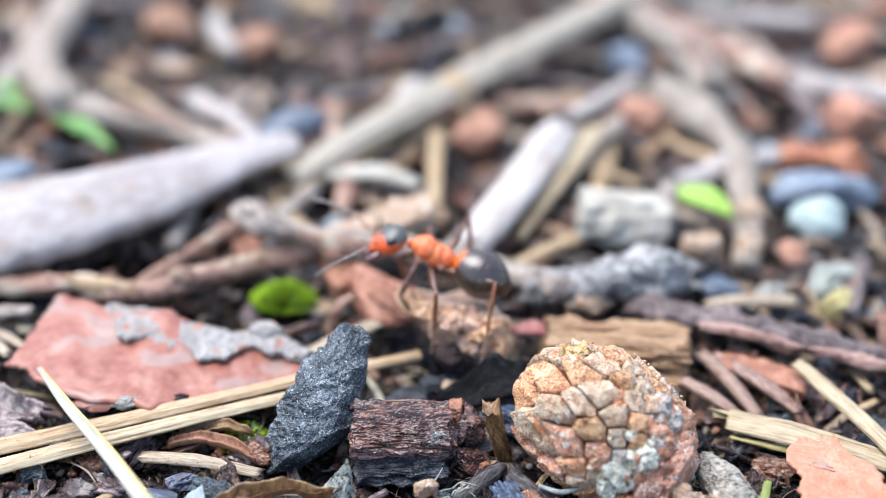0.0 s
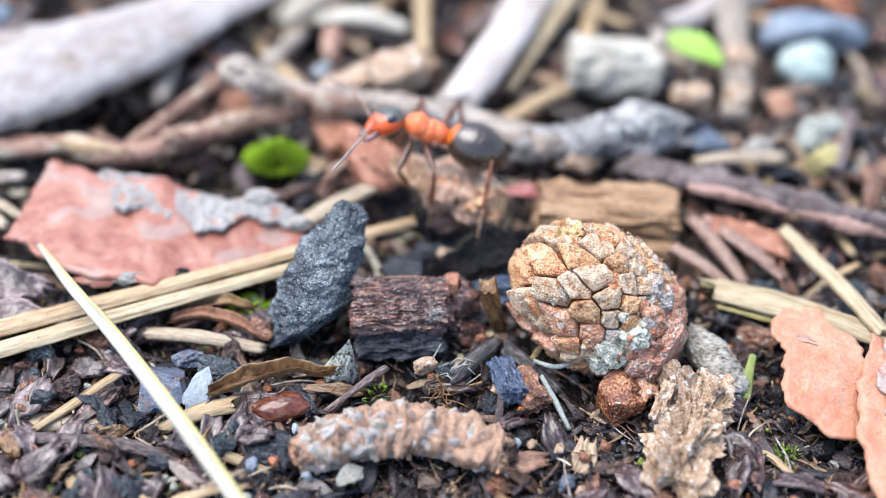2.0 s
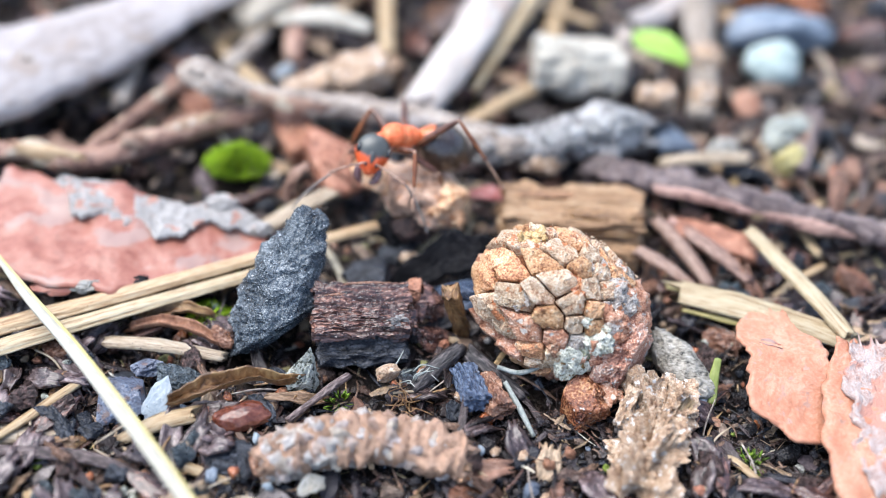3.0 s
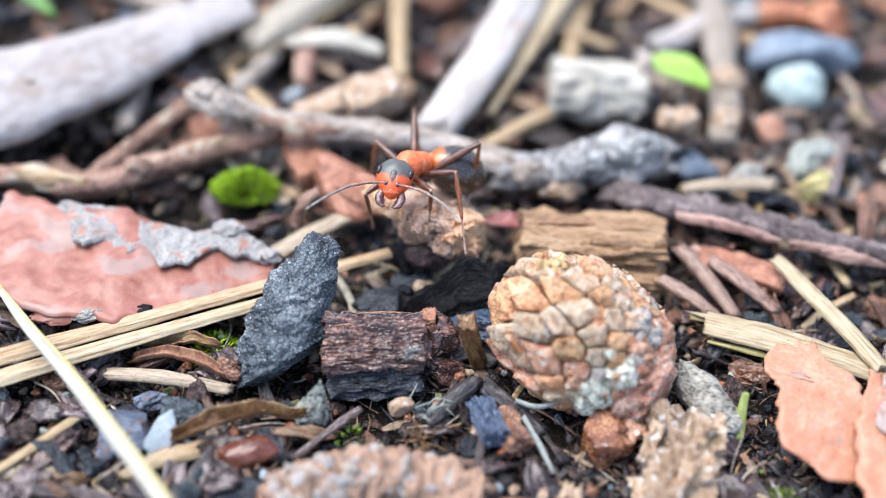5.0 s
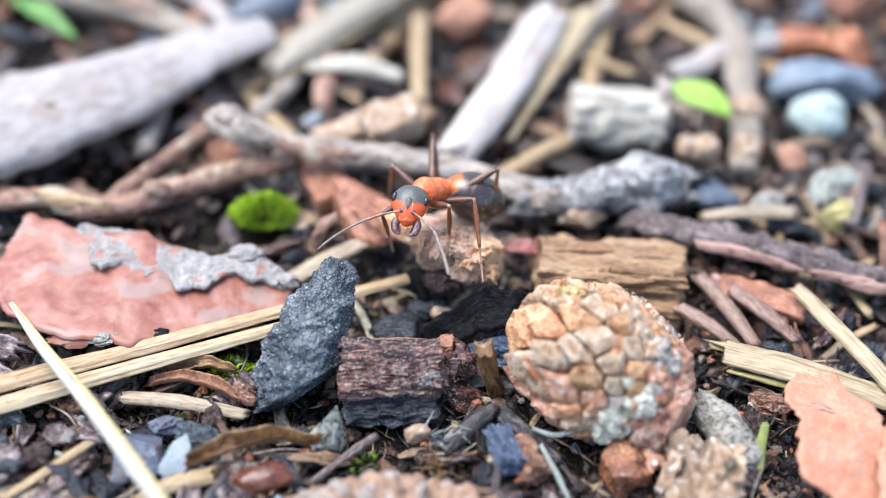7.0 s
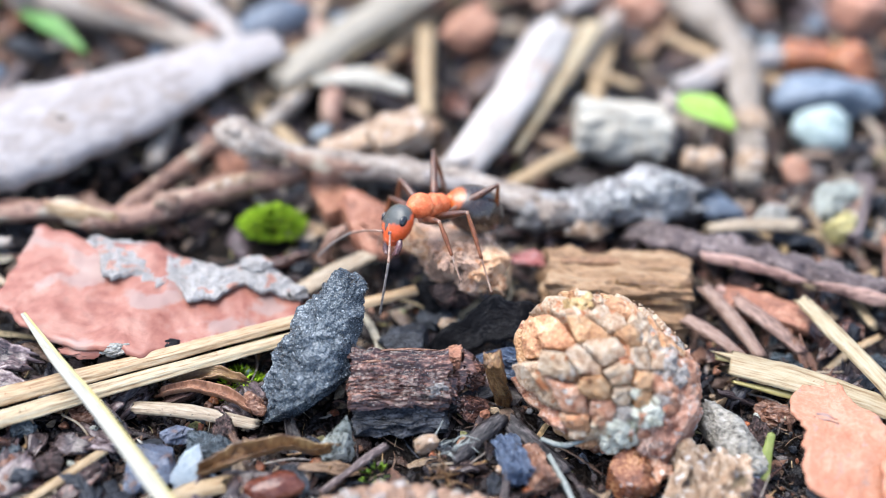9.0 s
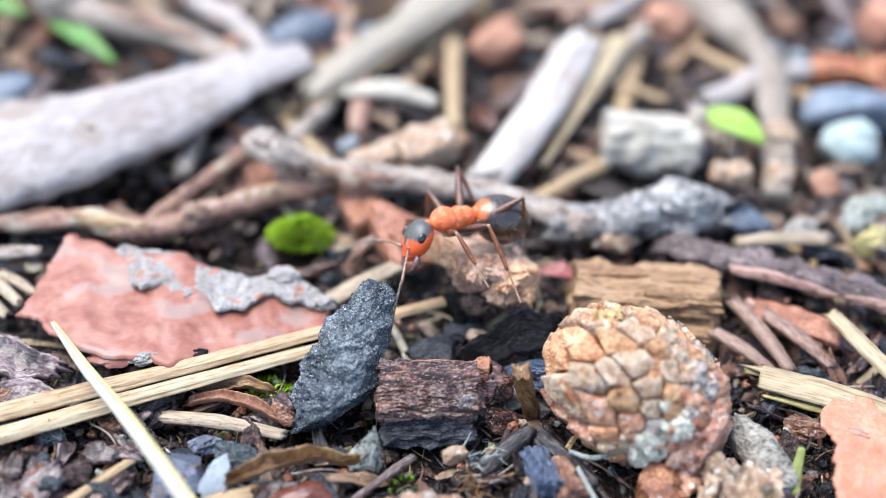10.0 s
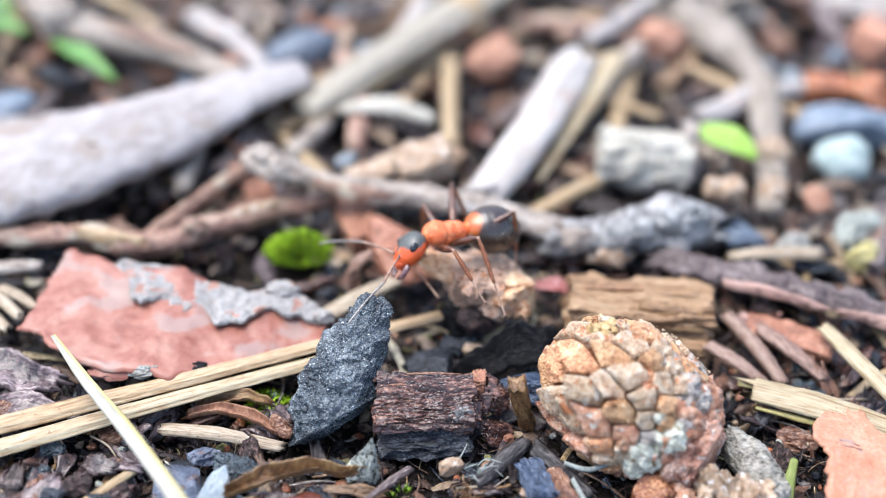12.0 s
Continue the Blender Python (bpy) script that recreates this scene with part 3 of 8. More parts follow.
# ---------------------------------------------------------------- ground
def build_ground():
    def line(lo, hi, step):
        v = list(np.arange(lo, hi + 0.01, step))
        g, d = hi, step
        while g < 4.0e5:
            d *= 1.6
            g += d
            v.append(g)
        g, d = lo, step
        while g > -4.0e5:
            d *= 1.6
            g -= d
            v.insert(0, g)
        return v
    xs, ys = line(-45, 45, 0.5), line(-30, 75, 0.5)
    verts, faces = [], []
    for y in ys:
        for x in xs:
            far = max(abs(x) - 45, -30 - y, y - 75, 0)
            z = ground_z(x, y) + (0.16 * noise.noise(Vector((x * 1.7, y * 1.7, 0.5))) if far == 0 else 0)
            verts.append((x * MM, y * MM, z * MM))
    w = len(xs)
    for j in range(len(ys) - 1):
        for i in range(w - 1):
            a = j * w + i
            faces.append((a, a + 1, a + 1 + w, a + w))
    me = bpy.data.meshes.new("ground")
    me.from_pydata(verts, [], faces)
    me.materials.append(M["soil"])
    for p in me.polygons:
        p.use_smooth = True
    tagged(new("ground", me), "damp dark forest soil under scattered litter", "soil", kind="structure")


SHADE_GAPS = [(-4.6, -7.8, 1.4), (-2.0, -8.3, 1.3), (0.3, -7.4, 1.0), (3.4, -7.4, 1.5), (5.2, -9.6, 1.2), (-8.0, -8.0, 1.2), (12.2, -5.2, 1.4), (3.0, -1.5, 1.5)]


def hollow(x, y, r):
    """Leaves most loose bits out under the larger pieces: bare dark soil imitates shade."""
    return any((x - a) ** 2 + (y - c) ** 2 < d * d for a, c, d in SHADE_GAPS) and r.random() < 0.8


def build_crumbs(name, material, count, size, shape, seed, label, zone, bury=0.3):
    """Loose grains too many to count, as one mesh. shape: length, width, height factors."""
    r = random.Random(seed)
    ico = bmesh.new()
    bmesh.ops.create_icosphere(ico, subdivisions=1, radius=1)
    base = np.array([v.co[:] for v in ico.verts])
    tri = np.array([[v.index for v in f.verts] for f in ico.faces])
    ico.free()
    nr = np.random.RandomState(seed)
    vs, fs = [], []
    for i in range(count):
        x, y = r.uniform(*zone[0]), r.uniform(*zone[1])
        while hollow(x, y, r):
            x, y = r.uniform(*zone[0]), r.uniform(*zone[1])
        s = size[0] + (size[1] - size[0]) * r.random() ** 2.2
        p = base * (1 + nr.uniform(-0.28, 0.28, (len(base), 1))) * np.array(shape) * s
        e = np.array(Euler((r.gauss(0, 0.35), r.gauss(0, 0.35), r.uniform(0, 6.28))).to_matrix())
        z = ground_z(x, y) + s * shape[2] * (1 - bury)
        vs.append(p @ e.T + (x, y, z))
        fs.append(tri + i * len(base))
    me = bpy.data.meshes.new(name)
    me.from_pydata((np.concatenate(vs) * MM).tolist(), [], np.concatenate(fs).tolist())
    me.materials.append(M[material])
    tagged(new(name, me), label, "litter", kind="stuff")


def build_shreds(name, material, count, length, width, seed, label, zone, lift=0.35):
    """Torn fibres and strips too many to count, bent, lying over one another, as one mesh."""
    r = random.Random(seed)
    vs, fs = [], []
    for _ in range(count):
        x, y = r.uniform(*zone[0]), r.uniform(*zone[1])
        if hollow(x, y, r):
            continue
        a = r.uniform(0, 6.28)
        L = length[0] + (length[1] - length[0]) * r.random() ** 2
        w = width[0] + (width[1] - width[0]) * r.random() ** 2
        th, tip = w * r.uniform(0.25, 0.8), r.gauss(0, 0.28)
        bend, p = r.gauss(0, 0.5), Vector((x, y, ground_z(x, y) + lift * r.random() ** 1.5))
        k0 = len(vs)
        for s in range(5):
            q = a + bend * (s / 4 - 0.5)
            d, side = Vector((math.cos(q), math.sin(q), tip * (1 - 0.5 * s))), Vector((-math.sin(q), math.cos(q), r.gauss(0, 0.25)))
            ww = w * (0.45 if s in (0, 4) else r.uniform(0.8, 1.2))
            up = Vector((0, 0, th * (0.5 if s in (0, 4) else 1)))
            for c in (p - side * ww, p + up * r.uniform(0.7, 1.2), p + side * ww, p - up * 0.5):
                vs.append((c * MM)[:])
            p = p + d * (L / 4)
        for s in range(4):
            i = k0 + 4 * s
            for j in range(4):
                fs.append((i + j, i + (j + 1) % 4, i + 4 + (j + 1) % 4, i + 4 + j))
        fs.append((k0 + 3, k0 + 2, k0 + 1, k0))
        fs.append((k0 + 16, k0 + 17, k0 + 18, k0 + 19))
    me = bpy.data.meshes.new(name)
    me.from_pydata(vs, [], fs)
    me.materials.append(M[material])
    tagged(new(name, me), label, "litter", kind="stuff")


build_ground()
AREA = ((-42, 42), (-24, 70))
NEAR = ((-24, 24), (-20, 4))
build_crumbs("soil_crumbs", "crumb_mix", 3600, (0.15, 0.8), (1, 0.75, 0.55), 1, "black and brown crumbs of damp soil", AREA)
build_crumbs("fine_soil_crumbs", "crumb_mix", 9000, (0.06, 0.3), (1, 0.8, 0.7), 2, "fine dark grains of damp soil", NEAR, 0.0)
build_crumbs("bark_crumbs", "bark_mix", 2400, (0.15, 0.75), (1.5, 0.8, 0.4), 3, "brown and reddish crumbs of bark", AREA, 0.0)
build_shreds("bark_shreds", "damp_mix", 4600, (0.6, 2.6), (0.04, 0.22), 4, "torn brown shreds of bark and needles", NEAR)
build_shreds("dark_fibres", "damp_mix", 3200, (0.4, 1.8), (0.02, 0.09), 14, "fine dark rootlets and needle fibres", ((-22, 22), (-19, 0)), 0.7)
build_shreds("litter_shreds", "bark_mix", 4000, (1.2, 5.0), (0.1, 0.5), 5, "torn brown shreds of bark and needles", ((-42, 42), (5.5, 70)), 0.6)
build_shreds("straw_shreds", "straw_mix", 420, (1.0, 4.5), (0.06, 0.3), 6, "short tan shreds of straw and grass", AREA, 0.6)
build_shreds("fine_fibres", "straw_mix", 700, (0.5, 2.2), (0.02, 0.07), 7, "fine pale plant fibres", NEAR, 0.5)
build_crumbs("sand_grains", "grit_mix", 1500, (0.06, 0.26), (1, 0.9, 0.8), 8, "tan and grey sand grains", AREA, -0.4)
build_crumbs("coloured_crumbs", "bright_mix", 420, (0.08, 0.36), (1.2, 0.8, 0.7), 12, "orange, tan and mossy green crumbs", ((-18, 18), (-20, 2)), -0.6)
build_crumbs("grit", "grit_mix", 500, (0.15, 0.5), (1, 0.85, 0.6), 9, "blue-grey grit", AREA)

# ---------------------------------------------------------------- the mound with the ant
def build_mound():
    h = holder("earth_lump", 0.3, 0.6, -2.0, "crumbly tan-brown lump of earth and bark, black underneath", "lump")
    part("body", blob((0.1, 1.35, 0.95), (2.4, 1.95, 1.2), 21, 6, 0.5, 1.6, (0, 10, -14), 6, 0.3), M["lump"], h)
    part("crumb", blob((1.8, 0.7, 1.0), (1.15, 1.3, 1.05), 23, 6, 0.5, 2.0, (0, 0, 20), 5, 0.3), M["lump_pale"], h, "pale orange crumb")
    part("crumb", blob((2.2, -0.1, 0.25), (0.55, 0.5, 0.55), 29, 5, 0.5, 2.0, (0, 0, 60), 6, 0.3), M["lump_pale"], h, "pale orange crumb")
    part("crumb", blob((1.05, -0.25, 0.6), (0.8, 0.5, 0.8), 26, 6, 0.6, 2.2, (0, 0, 50), 4, 0.4), M["lump"], h)
    part("crumb", blob((-0.1, 0.25, 1.7), (0.95, 0.6, 0.5), 27, 6, 0.6, 2.2, (0, 0, 80), 4, 0.4), M["lump"], h)
    part("crumb", blob((-1.7, 1.4, 1.6), (1.3, 0.7, 0.55), 30, 5, 0.4, 1.6, (0, 24, -20), 4, 0.2), M["lump_pale"], h, "smooth tan bark shard")
    part("crumb", blob((0.1, -0.5, 0.1), (1.05, 0.6, 0.7), 22, 6, 0.5, 1.9, (0, 8, 14), 7, 0.3), M["lump_black"], h, "black crumb under the lump")
    part("crumb", blob((-0.5, 0.1, -0.6), (1.2, 0.8, 0.7), 31, 5, 0.4, 1.7, (0, 0, 20), 8, 0.1), M["char_black"], h, "black crumb under the lump")
    thing("curled_root", tube([(-6.0, 2.5, -1.6), (-6.1, 2.5, -0.4), (-5.7, 2.7, 0.6), (-5.0, 3.1, 0.9)], [0.34, 0.36, 0.34, 0.24], 32, 30, 10, 0.7, 0.2, 1.2, 0, 0.6), "twig_pink", "thin curled tan rootlet beside a red bark piece", "root")
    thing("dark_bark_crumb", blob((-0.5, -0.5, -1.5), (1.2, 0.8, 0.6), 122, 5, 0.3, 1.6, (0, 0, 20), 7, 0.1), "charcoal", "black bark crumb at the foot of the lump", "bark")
    thing("red_bark_piece", blob((-3.7, 4.2, 0.0), (2.4, 1.35, 1.15), 24, 5, 0.25, 1.1, (0, 14, -42), 4, 0.06), "red_piece", "smooth reddish brown piece of bark", "bark")
    thing("red_bark_piece", blob((-2.2, 2.9, 0.5), (2.2, 0.8, 0.8), 28, 5, 0.35, 1.4, (0, 10, -36), 5, 0.1), "red_piece", "red-brown piece of bark running under the lump", "bark")
    thing("red_bark_shard", block((-6.0, 7.4, -0.9), (2.0, 0.9, 0.7), 25, (10, -8, -70), (18, 8, 6), 0.12, 0.25), "red_piece", "orange-brown bark shard behind the lump", "bark")


# ---------------------------------------------------------------- foreground
def build_rock():
    foot, top = Vector((-7.0, -7.2, -2.8)), Vector((-4.5, -2.5, 3.1))
    m = (top - foot).to_track_quat("Z", "Y").to_matrix()
    girth = [(0.0, 1.15), (0.1, 1.75), (0.25, 2.05), (0.42, 1.92), (0.58, 1.55), (0.74, 1.12), (0.88, 0.86), (0.96, 0.74), (1.0, 0.5)]
    long, off = (top - foot).length, Vector((3.1, 7.7, 1.2))
    nu, nv = 150, 190
    bm = bmesh.new()
    rows = []

    def worn(q):
        """Broken faces, pits and grains pressed into the stone."""
        n = Vector((q.x, q.y, 0.25 * (q.z - long / 2))).normalized()
        f = 0.42 * fbm(q * 0.42 + off, 2) + 0.34 * abs(fbm(q * 0.8 + off, 4)) - 0.15
        near = noise.voronoi(q * 1.5 + off)[0]
        f += 0.13 * (0.45 - near[0]) + 0.12 * min(0.35, near[1] - near[0])
        pit = noise.voronoi(q * 4.2 + off)[0][0]
        f -= 0.13 * max(0.0, 0.34 - pit) / 0.34 - 0.08 * fbm(q * 5.0 + off, 3) - 0.03 * noise.noise(q * 13 + off)
        return q + n * f
    for i in range(nu + 1):
        t = i / nu
        k = next(j for j in range(len(girth) - 1) if t <= girth[j + 1][0])
        (t0, g0), (t1, g1) = girth[k], girth[k + 1]
        e = (t - t0) / (t1 - t0)
        g = g0 + (g1 - g0) * e
        rows.append([bm.verts.new(foot + m @ worn(Vector((g * 0.98 * math.cos(a), g * 1.05 * math.sin(a), long * t)))) for a in (2 * math.pi * j / nv for j in range(nv))])
    for ra, rb in zip(rows, rows[1:]):
        for j in range(nv):
            bm.faces.new((ra[j], ra[(j + 1) % nv], rb[(j + 1) % nv], rb[j]))
    for row in (rows[0], rows[-1]):
        prev = row
        c = sum((v.co for v in row), Vector()) / nv
        for k in (0.66, 0.33):
            ring = [bm.verts.new(c + (v.co - c) * k + (top - foot).normalized() * (0.16 * (1 - k) * (1 if row is rows[-1] else -1) + 0.12 * fbm(v.co * 1.5 + off, 3))) for v in row]
            for j in range(nv):
                bm.faces.new((prev[j], prev[(j + 1) % nv], ring[(j + 1) % nv], ring[j]))
            prev = ring
        bm.faces.new(prev)
    d, at = Vector((0.5, -0.6, -0.63)).normalized(), Vector((-6.3, -6.8, -0.35))
    for v in bm.verts:
        over = (v.co - at).dot(d)
        if over > 0:
            v.co -= d * over * 0.75
    bmesh.ops.recalc_face_normals(bm, faces=bm.faces)
    bm.faces.layers.int.new("broken")
    thing("grey_stone", bm, "rock", "rough pitted blue-grey stone leaning over dark soil", "stone")


def build_chip():
    h = holder("bark_chip", -2.2, -6.2, -2.3, "dark red-brown charred bark chip in two layers", "bark")
    part("upper_layer", block((-2.2, -5.9, -0.02), (2.12, 1.25, 0.85), 33, (20, 1, 2), (120, 76, 50), 0.26, 0.2, 0.6, True, 4.6, 0.07), M["bark_dark"], h)
    part("lower_layer", block((-2.15, -6.75, -1.2), (2.0, 1.05, 0.55), 34, (14, -2, 3), (100, 50, 34), 0.5, 0.2, 0.6, True, 3.0, 0.05), M["charcoal"], h, "black charred layer")
    for a, b, w, k in (((-3.0, -5.1, 0.98), (-0.5, -5.0, 0.93), 0.09, 1), ((-3.8, -6.35, 0.62), (-0.9, -6.4, 0.55), 0.11, 2), ((-2.4, -5.6, 0.92), (-0.4, -5.6, 0.86), 0.08, 3), ((-3.9, -5.7, 0.85), (-2.6, -5.75, 0.9), 0.1, 4)):
        m = [(u + v) / 2 for u, v in zip(a, b)]
        part("fibre", tube([a, (m[0], m[1] + 0.04, m[2] + 0.03), b], [w * 0.5, w, w * 0.4], 380 + k, 24, 7, 0.7, 0.3, 1.5, 0, 0.6), M["wet_bark"], h, "red-brown bark fibre")
    part("crust", blob((-0.5, -6.75, 0.25), (0.5, 0.3, 0.34), 384, 5, 0.5, 2.2, (0, 0, 10), 0, 0.3), M["catkin_grey"], h, "grey crust on the corner")
    part("torn_end", blob((-0.25, -6.0, -0.35), (0.6, 0.9, 0.8), 39, 5, 0.5, 2.2, (0, 0, 10), 6, 0.3), M["bark_dark"], h)
    thing("bark_crumb", blob((0.75, -5.0, -0.4), (1.0, 0.8, 1.1), 35, 5, 0.5, 2.0, (0, 0, 30), 7, 0.3), "bark_dark", "crumbling dark bark fragment beside the chip", "bark")
    thing("bark_crumb", blob((1.0, -6.3, -1.3), (0.8, 0.6, 0.6), 235, 5, 0.5, 2.0, (0, 0, 30), 7, 0.3), "bark_dark", "crumbling dark bark fragment beside the chip", "bark")
    thing("orange_crumb", blob((0.1, -4.9, 0.25), (0.7, 0.5, 0.6), 36, 5, 0.45, 1.9, (0, 0, 30), 4, 0.3), "red_piece", "small orange-brown bark crumb", "bark")
    thing("twig_stub", tube([(2.55, -5.5, -1.9), (2.2, -5.9, 0.0), (1.9, -6.05, 1.65)], [0.42, 0.44, 0.46], 37, 30, 16, 0.9, 0.35, 1.8, 4, 0.9), "wood_dark", "upright stub of broken brown bark", "bark")


def cell(seeds, i, reach, stretch):
    """The outline of scale i between its neighbours: a square clipped half way to each of them, in the tangent plane."""
    p, right, up, nrm, size = seeds[i]
    poly = [Vector((x * reach, y * reach)) for x, y in ((-1, -1), (1, -1), (1, 1), (-1, 1))]
    for j, (q, _, _, facing, other) in enumerate(seeds):
        d = q - p
        if j == i or d.length > 4.2 * size or facing.dot(nrm) < 0.35:
            continue
        v = Vector((d.dot(right), d.dot(up) / stretch))
        far = v.length
        if far < 1e-4:
            continue
        e, lim = v / far, far * size / (size + other)
        out = []
        for a, b in zip(poly, poly[1:] + poly[:1]):
            da, db = a.dot(e) - lim, b.dot(e) - lim
            if da <= 0:
                out.append(a)
            if da * db < 0:
                out.append(a + (b - a) * (da / (da - db)))
        poly = out
        if len(poly) < 3:
            return []
    return [Vector((v.x, v.y * stretch)) for v in poly]


def build_cone():
    c = Vector((6.95, -5.95, 0.65))
    axis = (Vector((-0.85, 0.22, 0.46))).normalized()
    h = holder("pine_cone", c.x, c.y, -2.6, "closed orange-tan pine cone, weathered and crusted with lichen", "pine cone")
    q = axis.to_track_quat("Z", "Y").to_matrix()
    half, rad = 4.0, 3.12

    def on(p):
        """The point of the cone's egg nearest along the ray from its middle, in its own space."""
        return p / math.sqrt((p.x ** 2 + p.y ** 2) / rad ** 2 + p.z ** 2 / half ** 2)

    def out(p):
        return Vector((p.x / rad ** 2, p.y / rad ** 2, p.z / half ** 2)).normalized()
    bm = bmesh.new()
    bmesh.ops.create_icosphere(bm, subdivisions=4, radius=1)
    for v in bm.verts:
        v.co = c + q @ (on(v.co) * (0.9 + 0.02 * fbm(v.co * 2, 3)))
    part("core", bm, M["cone_core"], h)
    # scales: each fills its cell, thick, uneven, with its outer lip raised
    r = random.Random(5)
    golden, seeds = math.pi * (3 - math.sqrt(5)), []
    z, i = 0.98, 0
    while z > -0.97:
        a = i * golden
        size = 0.335 + 0.48 * ((z + 1) / 2) ** 2.2
        p = Vector((rad * math.sqrt(1 - z * z) * math.cos(a), rad * math.sqrt(1 - z * z) * math.sin(a), half * z))
        p = on(p + Vector((r.gauss(0, 1), r.gauss(0, 1), r.gauss(0, 1))) * 0.2 * size)
        nrm = out(p)
        right = nrm.cross(Vector((0, 0, 1))).normalized()
        seeds.append((p, right, nrm.cross(right), nrm, size * r.uniform(0.8, 1.2)))
        z -= 2.5 * size * size / (2 * math.pi * rad * half) * 2
        i += 1
    for i, (p, right, up, nrm, size) in enumerate(seeds):
        stretch = 1.15 + 0.85 * max(0, p.z / half)
        poly = cell(seeds, i, 2.4 * size, stretch)
        if len(poly) < 3:
            continue
        mid = sum(poly, Vector((0, 0))) / len(poly)
        rim, edges = [], list(zip(poly, poly[1:] + poly[:1]))
        whole = sum((b - a).length for a, b in edges)
        for a, b in edges:
            k = max(2, round(40 * (b - a).length / whole))
            rim += [a + (b - a) * (j / k) for j in range(k)]
        bm = bmesh.new()
        rings, off = [], Vector((i * 1.7, i * 0.9, 0))
        lip, crown = r.uniform(0.0, 0.26) + (0.25 if p.z > 0.5 * half else 0), r.uniform(-0.05, 0.1)
        drop = r.uniform(-0.12, 0.1)
        for lev, hh in ((0.98, -0.55), (0.985, 0.02), (0.955, 0.12), (0.86, 0.17), (0.74, 0.18), (0.6, 0.2), (0.45, 0.21), (0.28, 0.21), (0.1, 0.22)):
            ring = []
            for v in rim:
                w = mid + (v - mid) * lev * (1 - 0.022 / max(0.3, (v - mid).length))
                sp = on(p + right * w.x + up * w.y)
                high = drop + hh + (crown * (1 - lev * lev) + lip * (-w.y) / max(0.5, size * stretch) * min(1, lev + 0.2) if hh > -0.5 else 0)
                wp = c + q @ (sp + out(sp) * high)
                if hh > -0.5:
                    wp += (q @ out(sp)) * (0.14 * fbm(wp * 0.9 + off, 4) + 0.085 * fbm(wp * 3.1, 4))
                    wp += Vector((fbm(wp * 2.1, 2), fbm(wp * 2.1 + off, 2), 0)) * 0.035
                ring.append(bm.verts.new(wp))
            rings.append(ring)
        n = len(rim)
        for ra, rb in zip(rings, rings[1:]):
            for k in range(n):
                bm.faces.new((ra[k], ra[(k + 1) % n], rb[(k + 1) % n], rb[k]))
        bm.faces.new(rings[-1])
        bmesh.ops.recalc_face_normals(bm, faces=bm.faces)
        at = c + q @ p
        along, high = p.z / half + r.uniform(-0.2, 0.2), at.z + r.uniform(-0.9, 0.9)
        if high > 3.0:
            kind = "cone_cream" if r.random() < 0.8 else "cone"
        elif along > 0.05:
            kind = ("cone", "cone", "cone", "cone", "cone_red", "cone_cream")[r.randrange(6)]
        elif along > -0.3:
            kind = ("cone", "cone_red", "cone", "cone_cream", "cone_cream")[r.randrange(5)]
        else:
            kind = "cone_grey" if high > 1.6 else "cone_red"
        part("scale", bm, M[kind], h)

    def crust(spot, size, thick, seed, pits=1.0):
        """A ragged crust grown over the scales round a spot."""
        p = on(q.transposed() @ (Vector(spot) - c))
        nrm = out(p)
        right = nrm.cross(Vector((0, 0, 1))).normalized()
        up = nrm.cross(right)
        off = Vector((seed * 3.1, seed * 1.7, 0.5))
        b = bmesh.new()
        rows = []
        for i in range(1, 15):
            row = []
            for k in range(44):
                a = 2 * math.pi * k / 44
                e = Vector((math.cos(a), math.sin(a), 0))
                w = e * (size * min(1, i / 13) * (1 + 0.55 * fbm(e * 1.3 + off, 4)))
                sp = on(p + right * w.x + up * w.y)
                wp = c + q @ sp
                t = min(1, i / 13)
                hh = 0.12 + thick * (1 - t ** 3) + 0.16 * pits * fbm(wp * 1.5 + off, 3) + 0.12 * pits * fbm(wp * 4.5, 3)
                row.append(b.verts.new(wp + (q @ out(sp)) * (hh if i < 14 else -0.35)))
            rows.append(row)
        for ra, rb in zip(rows, rows[1:]):
            for k in range(44):
                b.faces.new((ra[k], ra[(k + 1) % 44], rb[(k + 1) % 44], rb[k]))
        b.faces.new(rows[0][::-1])
        bmesh.ops.recalc_face_normals(b, faces=b.faces)
        return b
    part("lichen_patch", crust((7.1, -9.4, 0.1), 0.85, 0.34, 1, 1.5), M["lichen"], h, "pale cream-green lichen crust")
    part("lichen_patch", crust((8.5, -9.0, 1.4), 0.75, 0.32, 2, 1.5), M["lichen"], h, "pale cream-green lichen crust")
    part("lichen_patch", crust((7.9, -8.6, 2.3), 0.3, 0.1, 9), M["lichen"], h, "pale cream-green lichen crust")
    part("lichen_patch", crust((7.6, -9.5, 0.9), 0.5, 0.1, 10), M["lichen_dull"], h, "dull olive lichen crust")
    part("mineral_crust", crust((9.7, -7.2, 2.6), 0.9, 0.25, 3, 1.5), M["cone_grey"], h, "grey crumbly mineral crust")
    part("mineral_crust", crust((8.4, -6.2, 3.5), 0.5, 0.0, 4, 1.2), M["cone_grey"], h, "grey crumbly mineral crust")
    part("mineral_crust", crust((4.6, -7.85, 2.9), 0.4, 0.0, 5, 0.7), M["cone_grey"], h, "grey crumbly mineral crust")
    part("mineral_crust", crust((6.3, -9.2, 1.2), 0.45, 0.2, 6, 1.2), M["cone_red"], h, "red-brown crumbly crust")
    part("red_crust", crust((9.3, -8.5, 1.8), 0.9, 0.3, 7, 1.2), M["cone_red"], h, "red-brown crumbly crust")
    part("red_crust", crust((10.5, -7.1, 1.2), 1.3, 0.35, 8, 1.3), M["cone_red"], h, "red-brown crumbly crust")
